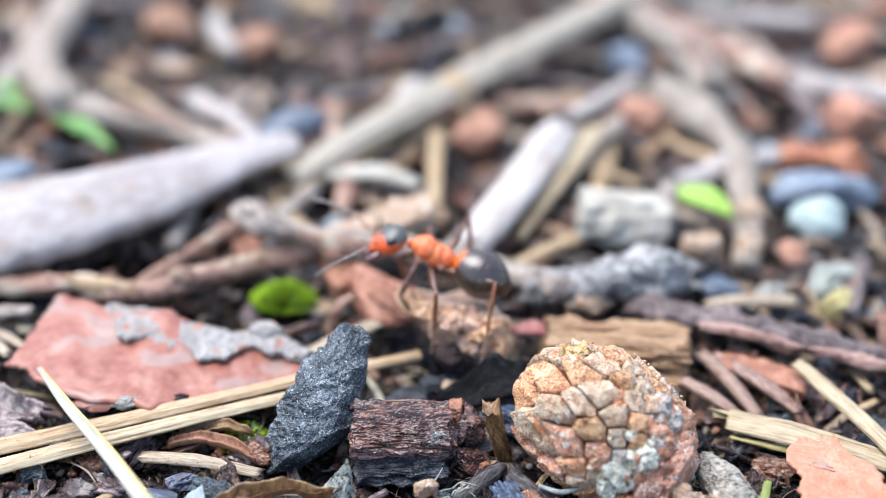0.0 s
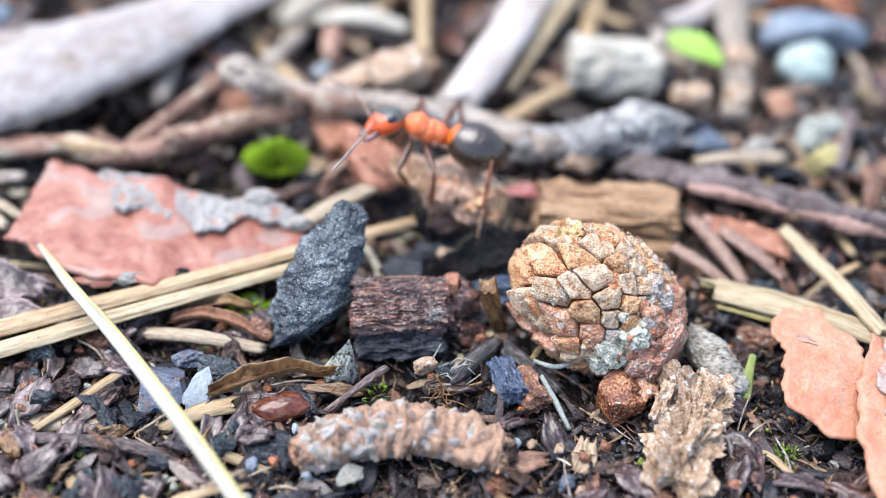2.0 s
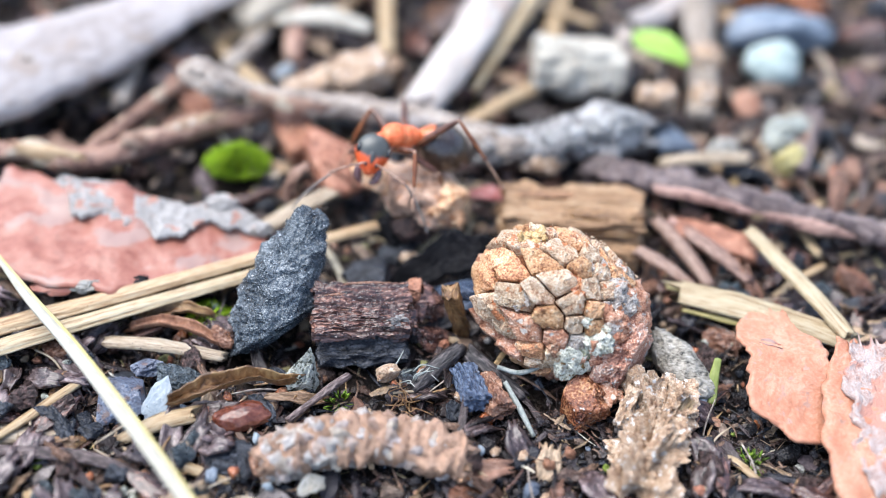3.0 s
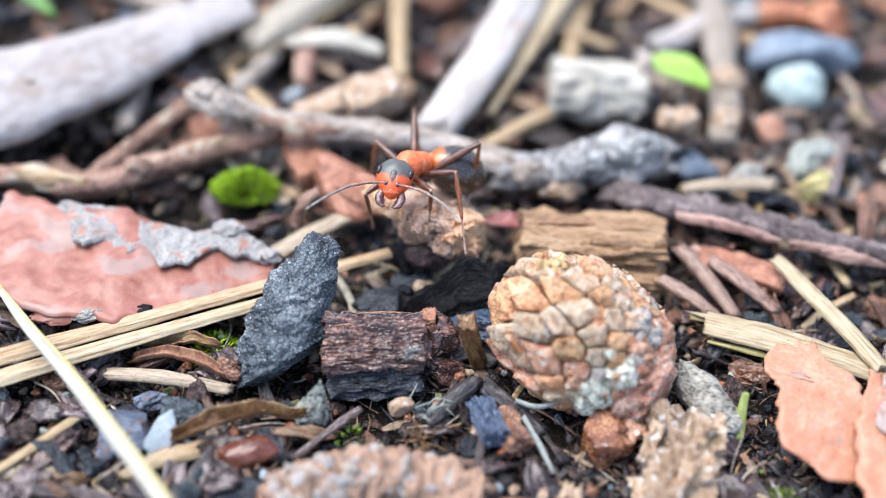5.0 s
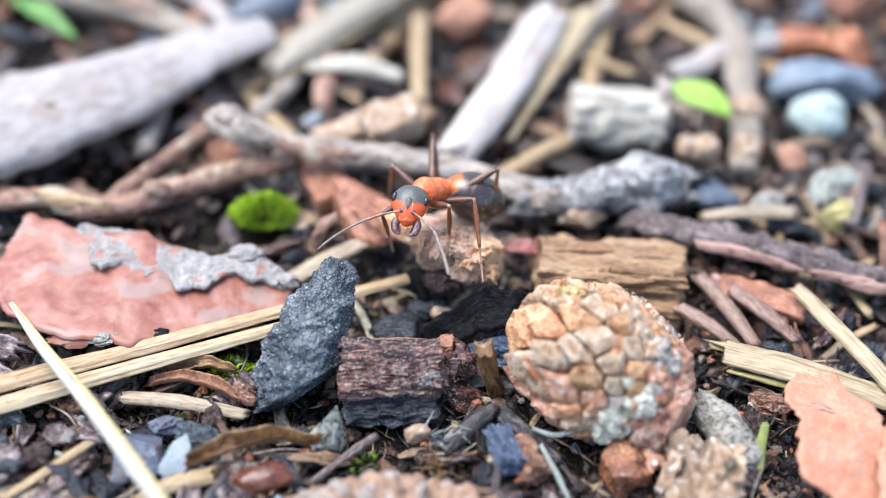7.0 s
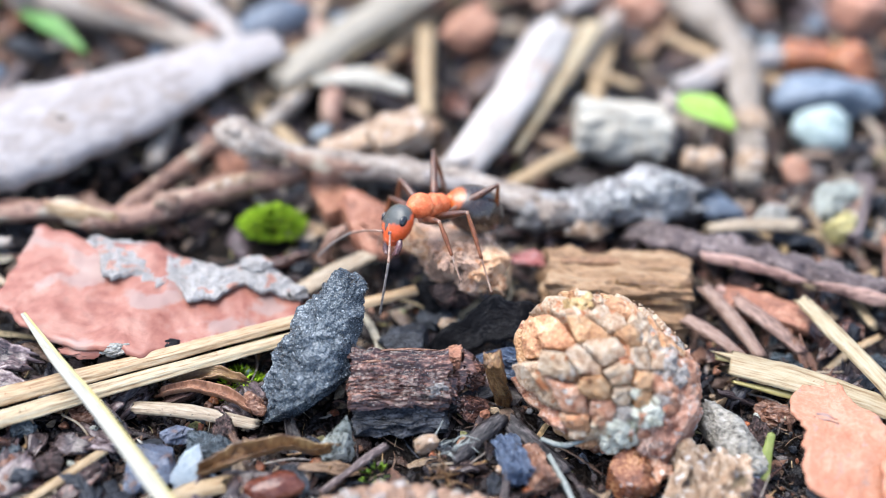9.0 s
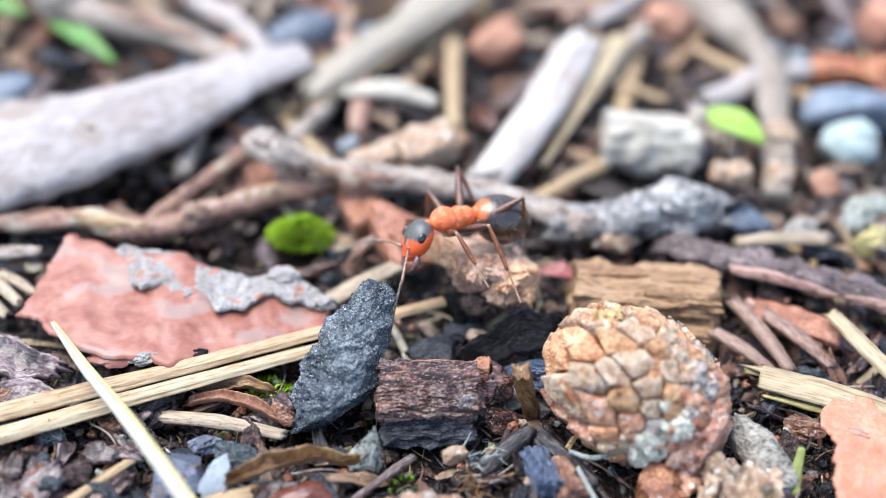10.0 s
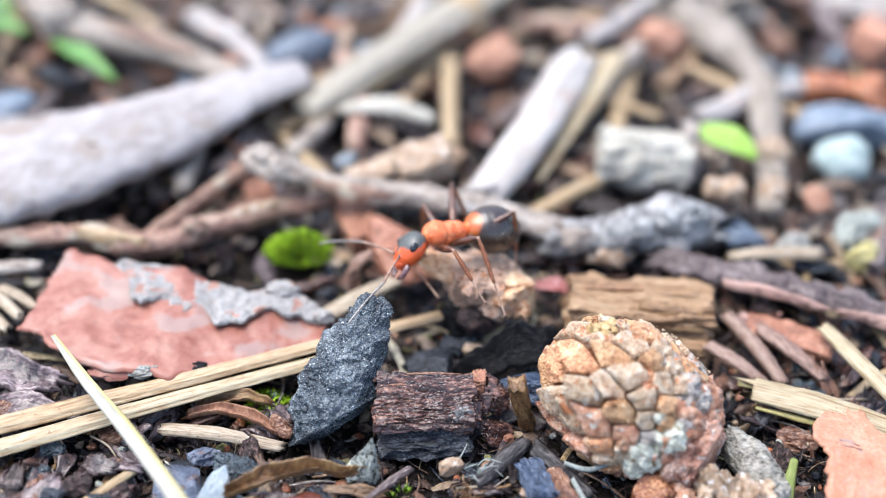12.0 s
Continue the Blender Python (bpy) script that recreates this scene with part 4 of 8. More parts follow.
    part("red_crust", crust((7.4, -7.6, 3.6), 0.45, 0.0, 11, 0.8), M["resin"], h, "orange-red resinous crust")
    bm = bmesh.new()
    for _ in range(560):
        p = on(Vector((r.gauss(0, 1), r.gauss(0, 1), r.gauss(0, 1))))
        w = c + q @ (p + out(p) * 0.3)
        if w.z < 0.0 or r.random() > 0.1 + 0.1 * (w.x - 4):
            continue
        bmesh.ops.create_icosphere(bm, subdivisions=1, radius=r.uniform(0.03, 0.095), matrix=Matrix.Translation(w) @ Euler((r.uniform(0, 6), r.uniform(0, 6), 0)).to_matrix().to_4x4() @ Matrix.Diagonal((1, r.uniform(0.6, 1), r.uniform(0.5, 0.9), 1)))
    tagged(part("mineral_grit", bm, M["cone_cream"], h, "pale mineral grains"), kind="stuff")
    # broken stalk end and crumbly base
    part("stalk", blob((7.75, -10.0, -1.45), (1.4, 1.15, 1.5), 42, 5, 0.35, 1.5, (10, 0, 20), 6, 0.12), M["stalk"], h, "wet red-brown stalk end")
    part("base", blob((9.35, -8.2, -0.35), (1.85, 1.55, 1.9), 43, 6, 0.28, 1.6, (0, 10, 20), 4, 0.22), M["cone_base"], h, "crumbling red-brown cone base mottled with grey")
    part("base_crust", blob((8.8, -9.4, -1.3), (1.2, 0.8, 0.9), 48, 6, 0.5, 2.2, (0, 10, 60), 5, 0.3), M["cone_red"], h, "grey-red crumbly base")
    part("base_splinter", block((10.0, -9.6, -0.3), (0.7, 0.25, 0.2), 49, (0, -70, 20), (12, 6, 4), 0.4, 0.3), M["cork"], h, "orange splinter")
    part("tip_splinter", tube([(5.0, -5.0, 3.3), (4.95, -4.95, 4.3)], [0.24, 0.05], 46, 8, 8, 1, 0.4), M["tip"], h, "yellow torn tip")
    part("tip_splinter", block((5.5, -4.8, 3.75), (0.6, 0.3, 0.22), 47, (35, -8, 10), (20, 10, 6), 0.7, 0.6), M["tip"], h, "yellow torn tip")


def build_straws():
    h = holder("dry_straw", -12.7, -4.6, -1.2, "long split tan straw lying across a red flake", "straw")
    part("strand", tube([(-24, -8.4, -0.6), (-18.9, -6.6, -0.5), (-12.5, -4.3, -0.3), (-6.5, -2.0, -0.2), (-0.9, 0.6, -0.6)], [0.55, 0.5, 0.42, 0.34, 0.3], 51, 90, 24, 0.5, 0.12, 0.4, 6, 0.8), M["straw"], h)
    part("strand", tube([(-23.5, -9.8, -0.7), (-18.7, -7.75, -0.6), (-12.5, -5.3, -0.4), (-6.9, -3.0, -0.4), (-5.2, -2.2, -0.5)], [0.5, 0.48, 0.42, 0.34, 0.25], 52, 90, 24, 0.5, 0.12, 0.4, 6, 0.8), M["straw_pale"], h)
    g = [(-19.4, -3.0, 0.75), (-17.2, -6.0, 1.0), (-14.6, -9.15, 1.05), (-10.9, -13.95, 0.9), (-8.2, -17.5, 0.4)]
    stick("dry_grass", tube(g, [0.1, 0.24, 0.3, 0.32, 0.3], 53, 60, 12, 0.4, 0.05, 0.4, 2, 0.2), "grass_white", [
        ("rolled_edge", tube([(x + 0.8 * w, y + 0.36 * w, z + 0.03) for (x, y, z), w in zip(g, (0.1, 0.24, 0.3, 0.32, 0.3))], [0.04, 0.08, 0.1, 0.1, 0.1], 253, 60, 8, 0.8, 0.1, 0.6, 0, 0.2), "grass_yellow")], "bleached white grass blade with a yellow edge", "grass")
    thing("straw_fragment", tube([(-14.0, -6.7, -1.3), (-11.3, -7.1, -1.1), (-8.5, -7.6, -1.3)], [0.34, 0.36, 0.28], 54, 30, 12, 0.55, 0.12, 0.6, 5, 0.9), "straw_old", "short tan straw fragment", "straw")
    thing("straw_fragment", tube([(-20.5, -11.7, -1.7), (-17.6, -11.7, -1.6), (-15.0, -11.5, -1.7)], [0.5, 0.5, 0.36], 55, 30, 12, 0.45, 0.12, 0.6, 5, 0.9), "straw_old", "short tan straw fragment", "straw")
    thing("straw_fragment", tube([(-12.5, -12.1, -1.5), (-10.9, -11.4, -1.2), (-9.3, -10.9, -1.2)], [0.3, 0.42, 0.45], 56, 24, 12, 0.5, 0.15, 0.6, 5, 0.9), "straw", "broken tan straw fragment", "straw")
    stick("straw_fragment", tube([(12.8, -4.1, -0.5), (15.4, -5.1, -0.35), (18.1, -6.2, -0.35), (20.6, -7.2, -0.5)], [0.7, 0.78, 0.7, 0.6], 57, 60, 16, 0.4, 0.15, 0.6, 5, 1.4), "straw_pale", [
        ("split_fibre", tube([(12.4, -3.7, -0.6), (14.0, -4.4, -0.3), (16.2, -5.2, -0.2)], [0.14, 0.2, 0.1], 157, 30, 8, 0.7, 0.2, 0.8, 0, 1.0), "grass_yellow"),
        ("split_fibre", tube([(13.0, -5.0, -0.8), (15.0, -5.7, -0.75), (17.2, -6.5, -0.7)], [0.1, 0.2, 0.12], 158, 30, 8, 0.7, 0.2, 0.8, 0, 1.0), "grass_yellow")], "flat pale straw fragment with a split yellow end", "straw")
    thing("straw_fragment", tube([(16.9, -0.5, 0.0), (18.0, -2.8, 0.1), (19.2, -5.0, 0.05), (20.3, -7.3, -0.1)], [0.36, 0.46, 0.46, 0.4], 58, 40, 10, 0.6, 0.10, 0.6, 3, 0.8), "straw_pale", "thin pale straw lying over another", "straw")
    thing("straw_fragment", tube([(-8.2, -0.3, -1.1), (-5.6, 1.5, -0.6), (-3.0, 3.2, -0.3)], [0.42, 0.5, 0.4], 59, 40, 12, 0.5, 0.15, 0.6, 4, 0.9), "straw_old", "dull tan straw behind the stone", "straw")


def build_flakes():
    h = holder("bark_flake", -14.0, -0.8, -2.0, "large thin salmon-red pine bark flake with a white crust", "bark flake")
    part("skin", sheet([(-20.9, 0.4, 0.0), (-19.2, 0.0, 0.1), (-17.0, -1.0, 0.1), (-14.7, -1.0, 0.1), (-12.4, -0.8, -0.2), (-9.6, -0.4, -0.5), (-7.0, -0.5, -0.8)],
         [(2.3, 3.3), (2.5, 3.1), (3.0, 3.1), (3.8, 3.4), (3.2, 2.4), (2.7, 1.6), (1.3, 0.5)], 0.3, 61, 110, 34, 0.05, 0.22, 0.15, 3, 0.03), M["flake_red"], h)
    # black lump added on the rim to imitate the dark gap of a notch
    part("blister", blob((-12.75, -3.75, -0.3), (0.6, 0.5, 0.2), 445, 4, 0.3, 1.5, (0, 0, 10), 4), M["char_black"], h, "added black lump that imitates a dark notch in the rim")
    part("blister", blob((-16.6, -4.2, -0.3), (1.1, 0.45, 0.3), 446, 5, 0.4, 1.6, (0, 0, -10), 5), M["flake_red"], h)
    part("blister", blob((-15.0, -4.2, -0.2), (0.9, 0.4, 0.3), 447, 5, 0.4, 1.6, (0, 0, 15), 5), M["pebble"], h, "grey crumbly spot")
    part("crust", sheet([(-17.4, 2.6, 0.3), (-15.6, 2.0, 0.3), (-13.2, 0.9, 0.12), (-11.2, 0.7, -0.02), (-9.0, 0.8, -0.1), (-7.3, 0.0, -0.4)],
         [(0.4, 0.4), (1.9, 0.6), (2.6, 0.7), (1.5, 0.6), (1.3, 0.6), (0.7, 0.3)], 0.3, 62, 110, 34, -0.05, 0.22, 0.6, -6, 0.16), M["crust"], h, "white crumbly crust along the edge")
    part("crust_lump", blob((-9.3, 1.1, 0.1), (0.75, 0.5, 0.4), 63, 4, 0.3, 1.6, (0, 0, 0), 0, 0.15), M["crust"], h)
    part("crust_lump", blob((-7.3, -0.1, -0.5), (0.6, 0.45, 0.4), 64, 4, 0.3, 1.6, (0, 0, 0), 0, 0.15), M["crust"], h)
    k = holder("bark_flake", 17.0, -9.5, -2.0, "thin salmon-pink pine bark flake with a ragged edge", "bark flake")
    part("skin", sheet([(16.7, -5.8, -0.1), (16.6, -7.5, 0.0), (16.8, -9.0, -0.1), (17.0, -10.5, -0.4), (17.6, -11.7, -0.8), (18.5, -12.4, -1.0)],
         [(0.8, 0.8), (1.6, 1.8), (1.8, 2.1), (2.0, 2.3), (1.3, 2.2), (0.3, 1.3)], 0.26, 65, 120, 30, 0.08, 0.25, 0.34, 2, 0.04), M["flake_pink"], k)
    part("scar", sheet([(15.95, -7.75, 0.12), (16.35, -7.85, 0.14), (16.75, -8.05, 0.12)], [(0.1, 0.1), (0.24, 0.2), (0.1, 0.1)], 0.12, 439, 16, 8, 0.12, 0.05, 0.2), M["flake_red"], k, "small oval scar")
    j = holder("bark_flake", 20.3, -12.0, -2.0, "pink bark flake under a white crust", "bark flake")
    part("skin", sheet([(20.6, -7.9, 0.15), (20.4, -10.5, 0.0), (20.1, -13.2, -0.4), (19.8, -16.2, -1.0)],
         [(1.2, 1.4), (2.0, 1.8), (2.3, 2.0), (1.9, 1.5)], 0.32, 66, 50, 20, 0.15, 0.4, 0.2, 0, 0.12), M["flake_pink"], j)
    part("crust", sheet([(20.6, -8.1, 0.32), (20.6, -10.5, 0.2), (20.4, -13.0, -0.2), (20.2, -15.4, -0.7)], [(0.9, 1.2), (1.7, 1.5), (1.5, 1.5), (0.8, 1.0)], 0.25, 67, 70, 28, 0.1, 0.35, 0.6, 0, 0.16), M["crust_pink"], j, "white crumbly crust")


def build_side():
    thing("bark_piece", sheet([(-23.5, -3.6, -1.0), (-21.3, -4.2, -0.6), (-19.0, -4.6, -0.9)], [(0.7, 0.6), (1.2, 1.0), (0.6, 0.5)], 0.4, 451, 40, 16, 0.3, 0.3, 0.4, 10, 0.08), "wet_purple", "wet purple-brown bark piece beside the flake", "bark")
    thing("bark_piece", sheet([(-22.0, -5.8, -1.6), (-20.6, -5.9, -1.1), (-18.6, -6.4, -1.4)], [(0.4, 0.5), (0.8, 0.7), (0.4, 0.4)], 0.35, 452, 34, 14, 0.3, 0.3, 0.4, 15, 0.08), "wet_purple", "wet black-brown bark piece under straws", "bark")
    for i, (a, b, w) in enumerate([((-24.2, 1.6, -0.6), (-21.6, -0.9, -0.2), 0.3), ((-24.6, 0.9, -0.8), (-22.2, -1.4, -0.5), 0.34), ((-23.4, 1.9, -0.9), (-21.2, 0.2, -0.6), 0.26)]):
        m = [(p + q) / 2 for p, q in zip(a, b)]
        thing("straw_fragment", tube([a, (m[0], m[1], m[2] + 0.15), b], [w, w * 1.1, w * 0.8], 453 + i, 26, 10, 0.6, 0.12, 0.6, 4, 1.0), "straw_old", "olive-tan bit of straw beside the flake", "straw")
    thing("grey_splinter", tube([(-26, 2.6, -0.6), (-23.5, 2.7, -0.3), (-21.6, 3.0, -0.4)], [0.4, 0.42, 0.3], 457, 26, 10, 0.7, 0.15, 0.6, 3, 0.8), "twig_grey", "weathered grey splinter beside the flake", "splinter")
    thing("tan_crumb", blob((-23.6, -1.6, -0.9), (1.0, 0.8, 0.7), 458, 5, 0.35, 1.4, (0, 0, 20), 6), "cork", "tan bark crumb beside the flake", "crumb")


def shard(foot, tip, wide, thick, seed, rough=0.3):
    """A thin pointed chip of stone from its foot to its tip."""
    bm = blob((0, 0, 0), (1, 1, 1), seed, 5, rough, 1.5, (0, 0, 0), 9, 0.08)
    a, b = Vector(foot), Vector(tip)
    m = (b - a).to_track_quat("Z", "Y").to_matrix()
    for v in bm.verts:
        k = 1 - 0.55 * (v.co.z + 0.25)
        v.co = (a + b) / 2 + m @ Vector((v.co.x * k * wide, v.co.y * k * thick, v.co.z * (b - a).length * 0.6))
    return bm


def build_front():
    # lumpy dried root with bead-like bumps
    path = smooth_path([(-6.2, -13.6, -1.1), (-3.9, -12.9, -0.7), (-1.4, -12.6, -0.6), (2.4, -13.4, -1.1)], 26)
    h = holder("catkin", -2.0, -13.1, -2.2, "dried pink-grey knobbly catkin lying on the soil", "catkin")
    part("stem", tube([p[:] for p in path[::5]] + [path[-1][:]], [0.75, 1.05, 1.15, 1.12, 1.0], 71, 130, 48, 0.85, 0.3, 2.6, 0, 0.6, 0.25), M["catkin"], h)
    # solid black lump: its colour imitates the shade inside the open end
    part("torn_end", blob((2.6, -13.4, -1.1), (0.5, 0.75, 0.65), 75, 5, 0.5, 2.2, (0, 0, 10), 5, 0.3), M["lump_black"], h, "black lump painted as the shade in a hollow end")
    part("torn_end", blob((2.3, -13.9, -1.3), (0.5, 0.45, 0.6), 76, 5, 0.5, 2.2, (0, 0, 10), 5, 0.3), M["lump_pale"], h, "orange-brown torn end")
    r = random.Random(72)
    beads = []
    for k in range(5):
        bead = blob((0, 0, 0), (1, 1, 1), 700 + k, 3, 0.45, 1.5, (0, 0, 0), 2, 0.2)
        bmesh.ops.scale(bead, vec=(MM, MM, MM), verts=bead.verts)
        beads.append(bpy.data.meshes.new("bract"))
        bead.to_mesh(beads[-1])
        bead.free()
        beads[-1].materials.append(M["catkin"])
        for p in beads[-1].polygons:
            p.use_smooth = True
    for i in range(1, 26):
        t = (path[min(i + 1, 26)] - path[i - 1]).normalized()
        s = t.cross(Vector((0, 0, 1))).normalized()
        u = s.cross(t)
        for k in range(9):
            a = 0.7 * (k - 3) + 0.35 * (i % 2) + r.gauss(0, 0.2)
            rad = 1.0 - 0.28 * abs(i / 13 - 1) ** 2
            p = path[i] + (s * math.cos(a) + u * math.sin(a) * 0.85) * rad * 0.9 + t * r.gauss(0, 0.16)
            ob = new("bract", beads[(i * 9 + k) % 5])
            ob.parent = h
            ob.matrix_basis = Matrix.Translation(p * MM - h.location) @ Euler((r.uniform(0, 6), r.uniform(0, 6), 0)).to_matrix().to_4x4() @ Matrix.Diagonal((r.uniform(0.24, 0.62), r.uniform(0.22, 0.46), r.uniform(0.2, 0.36), 1))
    stick("cork_piece", block((10.6, -12.4, -1.2), (2.9, 1.1, 0.85), 73, (6, -10, 70), (80, 40, 26), 0.45, 0.75, 2.2, True, 2.6, 0.34), "cork", [
        ("splinter", block((9.6, -11.0, -0.5), (0.9, 0.3, 0.3), 432, (0, -30, 60), (16, 8, 6), 0.5, 0.5, 1.4, True), "cork"),
        ("splinter", block((11.2, -10.6, -0.6), (0.9, 0.32, 0.3), 433, (0, -35, 80), (16, 8, 6), 0.5, 0.5, 1.4, True), "cork"),
        ("splinter", block((12.0, -11.2, -0.7), (0.7, 0.28, 0.26), 434, (0, -25, 50), (16, 8, 6), 0.5, 0.5, 1.4, True), "straw")], "pale orange-tan corky bark piece with jagged edges", "bark")
    thing("grey_seed", blob((12.5, -8.2, -1.1), (2.0, 0.95, 0.95), 74, 5, 0.2, 1.3, (0, 14, -52), 0, 0.14), "husk", "whitish seed husk with black streaks", "seed")
    thing("green_sprig", tube([(13.7, -10.0, -1.6), (13.8, -9.2, -0.9), (14.0, -8.5, -0.2)], [0.2, 0.24, 0.17], 75, 14, 10, 0.3, 0.15), "yellow_green", "short yellow-green stem fragment", "sprig")
    bm = blob((0, 0, 0), (0.72, 0.5, 1.1), 76, 5, 0.45, 1.7, (0, 0, 0), 6, 0.25)
    for v in bm.verts:
        k = 1 - 0.42 * (v.co.z + 0.4)
        v.co = Vector((v.co.x * k + 0.25 * v.co.z - 4.72, v.co.y * k - 8.9 + 0.3 * v.co.z, v.co.z * 1.05 - 0.75))
    thing("pointed_pebble", bm, "lichen_stone", "small pointed grey-green stone with lichen lines", "pebble")
    thing("tan_crumb", blob((-0.95, -9.2, -0.4), (0.55, 0.45, 0.5), 77, 4, 0.25, 1.4, (0, 0, 30), 4, 0.1), "cork", "small tan crumb", "crumb")
    thing("blue_bark_chip", block((2.75, -9.7, -0.75), (1.2, 0.6, 0.45), 78, (14, 12, 105), (50, 26, 20), 0.22, 0.22, 1.2, True, 3.5, 0.1), "blue_chip", "blue-black charred wood chip", "wood chip")
    thing("brown_bark_chip", block((3.75, -10.0, -0.95), (1.1, 0.55, 0.45), 79, (-10, 10, 108), (46, 24, 20), 0.25, 0.25, 1.2, True, 3.5, 0.1), "wet_bark", "wet red-brown wood chip", "wood chip")
    thing("brown_seed", blob((-7.3, -11.0, -1.3), (1.35, 0.72, 0.6), 80, 5, 0.14, 1.1, (0, 0, 12), 2), "seed", "glossy wet red-brown seed", "seed")
    thing("curled_bark", sheet([(-10.6, -10.7, -1.2), (-9.2, -10.0, -0.9), (-7.8, -9.6, -0.7), (-6.8, -9.3, -0.6), (-5.0, -9.3, -1.0)], [(0.15, 0.15), (0.34, 0.26), (0.28, 0.24), (0.24, 0.2), (0.1, 0.1)], 0.16, 81, 60, 14, 0.55, 0.4, 0.5, 30, 0.12), "wood_dark", "thin curled brown bark strip", "bark")
    thing("blue_pebble", blob((-12.6, -9.9, -1.4), (1.5, 1.2, 0.6), 82, 5, 0.45, 1.4, (22, -8, 30), 9), "slab_blue", "blue-grey flat flint slab with a pale sheen", "pebble")
    thing("pale_flint", shard((-11.0, -11.2, -1.7), (-10.75, -9.5, -0.1), 0.75, 0.3, 83), "pale_chip", "pale blue-white pointed flint chip", "stone chip")
    thing("dark_pebble", blob((-10.0, -9.2, -1.4), (1.5, 1.0, 0.7), 84, 5, 0.4, 1.5, (14, 0, -15), 9, 0.12), "slate", "dark blue-black slate pebble", "pebble")
    thing("dark_pebble", blob((-8.6, -11.9, -1.7), (0.7, 0.6, 0.5), 85, 3, 0.2, 1.1, (0, 0, -20), 5), "charcoal", "dark slate pebble", "pebble")
    thing("dark_pebble", blob((-7.7, -12.9, -1.8), (1.4, 1.0, 0.7), 86, 4, 0.3, 1.3, (0, 0, -20), 5, 0.1), "charcoal", "black charcoal lump", "pebble")
    thing("purple_pebble", blob((-11.9, -8.1, -1.4), (0.8, 0.55, 0.5), 87, 5, 0.4, 1.4, (10, 0, 0), 7), "slab_blue", "purple-grey pebble", "pebble")
    thing("bark_strip", sheet([(-13.0, -5.9, -1.4), (-11.4, -5.8, -1.0), (-9.6, -6.4, -0.95), (-8.6, -6.9, -1.2)], [(0.15, 0.15), (0.24, 0.2), (0.26, 0.22), (0.15, 0.15)], 0.3, 88, 44, 14, 0.3, 0.25, 0.35, 12, 0.06), "red_piece", "wet red-brown bark strip", "bark")
    thing("bark_strip", sheet([(-12.6, -5.2, -1.5), (-11.0, -5.1, -0.8), (-9.4, -5.4, -1.0)], [(0.15, 0.2), (0.36, 0.3), (0.15, 0.2)], 0.22, 188, 34, 12, 0.3, 0.3, 0.5, 20, 0.08), "wood_dark", "wet red-brown bark strip", "bark")
    thing("orange_crumb", blob((-8.7, -6.6, -1.0), (0.65, 0.4, 0.35), 189, 5, 0.35, 1.5, (0, 10, -30), 6), "wet_bark", "wet brown bark crumb by the stone", "bark")
    thing("dark_twig", tube([(-20.5, -12.5, -1.6), (-15.0, -12.9, -1.4), (-12.8, -13.4, -1.4), (-11.2, -14.0, -1.7)], [0.28, 0.32, 0.3, 0.22], 89, 40, 10, 0.8, 0.2, 0.7, 4, 0.7), "twig_dark", "thin dark purple-brown twig", "twig")
    thing("dark_twig", tube([(0.2, -9.3, -1.5), (1.4, -8.3, -0.9), (2.3, -7.5, -0.7)], [0.4, 0.44, 0.36], 90, 24, 10, 0.8, 0.2, 0.7, 4, 0.7), "char_wood", "short dark twig", "twig")
    thing("dark_twig", tube([(2.6, -7.4, -1.0), (4.0, -8.6, -1.3), (5.2, -9.6, -1.6)], [0.46, 0.42, 0.3], 91, 24, 10, 0.8, 0.2, 0.7, 4, 0.7), "char_wood", "short dark twig", "twig")
    thing("dark_twig", tube([(-5.4, -11.0, -1.6), (-3.6, -9.6, -1.1), (-2.7, -8.9, -1.0)], [0.16, 0.2, 0.2], 92, 24, 10, 0.8, 0.2, 0.7, 4, 0.7), "twig_dark", "short dark twig", "twig")
    thing("red_crumb", blob((3.45, -11.0, -1.4), (0.4, 0.35, 0.4), 93, 3, 0.3, 1.4, (0, 0, 0), 4), "resin", "orange-red bark crumb", "crumb")
    thing("red_crumb", blob((5.6, -12.9, -1.7), (0.45, 0.4, 0.35), 94, 3, 0.3, 1.4, (0, 0, 0), 4), "resin", "orange-red bark crumb", "crumb")
    thing("green_leaflet", sheet([(-4.6, -14.9, -1.6), (-4.1, -14.6, -1.3), (-3.5, -14.5, -1.5)], [(0.25, 0.2), (0.6, 0.5), (0.25, 0.3)], 0.1, 95, 14, 8, 0.2, 0.1, 0.1), "pebble", "small grey-green leaflet", "leaf")
    thing("pale_fibre_tuft", fibre_tuft((0.2, -9.3, -0.9), 9, 96, 1.0), "fibre", "tangled tuft of pale blue-grey plant fibres", "fibres")
    thing("pale_fibre", tube([(4.0, -8.6, -0.7), (5.0, -8.9, -0.75), (6.1, -8.6, -0.6)], [0.1, 0.13, 0.08], 97, 20, 8), "fibre", "single pale curved fibre", "fibre")
    thing("grey_splinter", tube([(4.3, -9.4, -0.8), (4.9, -10.6, -1.1), (5.5, -11.9, -1.5)], [0.12, 0.15, 0.1], 98, 20, 8), "fibre", "thin grey splinter", "splinter")
    thing("dry_moss_sprig", fibre_tuft((0.0, -10.3, -1.1), 16, 99, 0.9), "wood_dark", "sprig of dry brown moss", "moss")


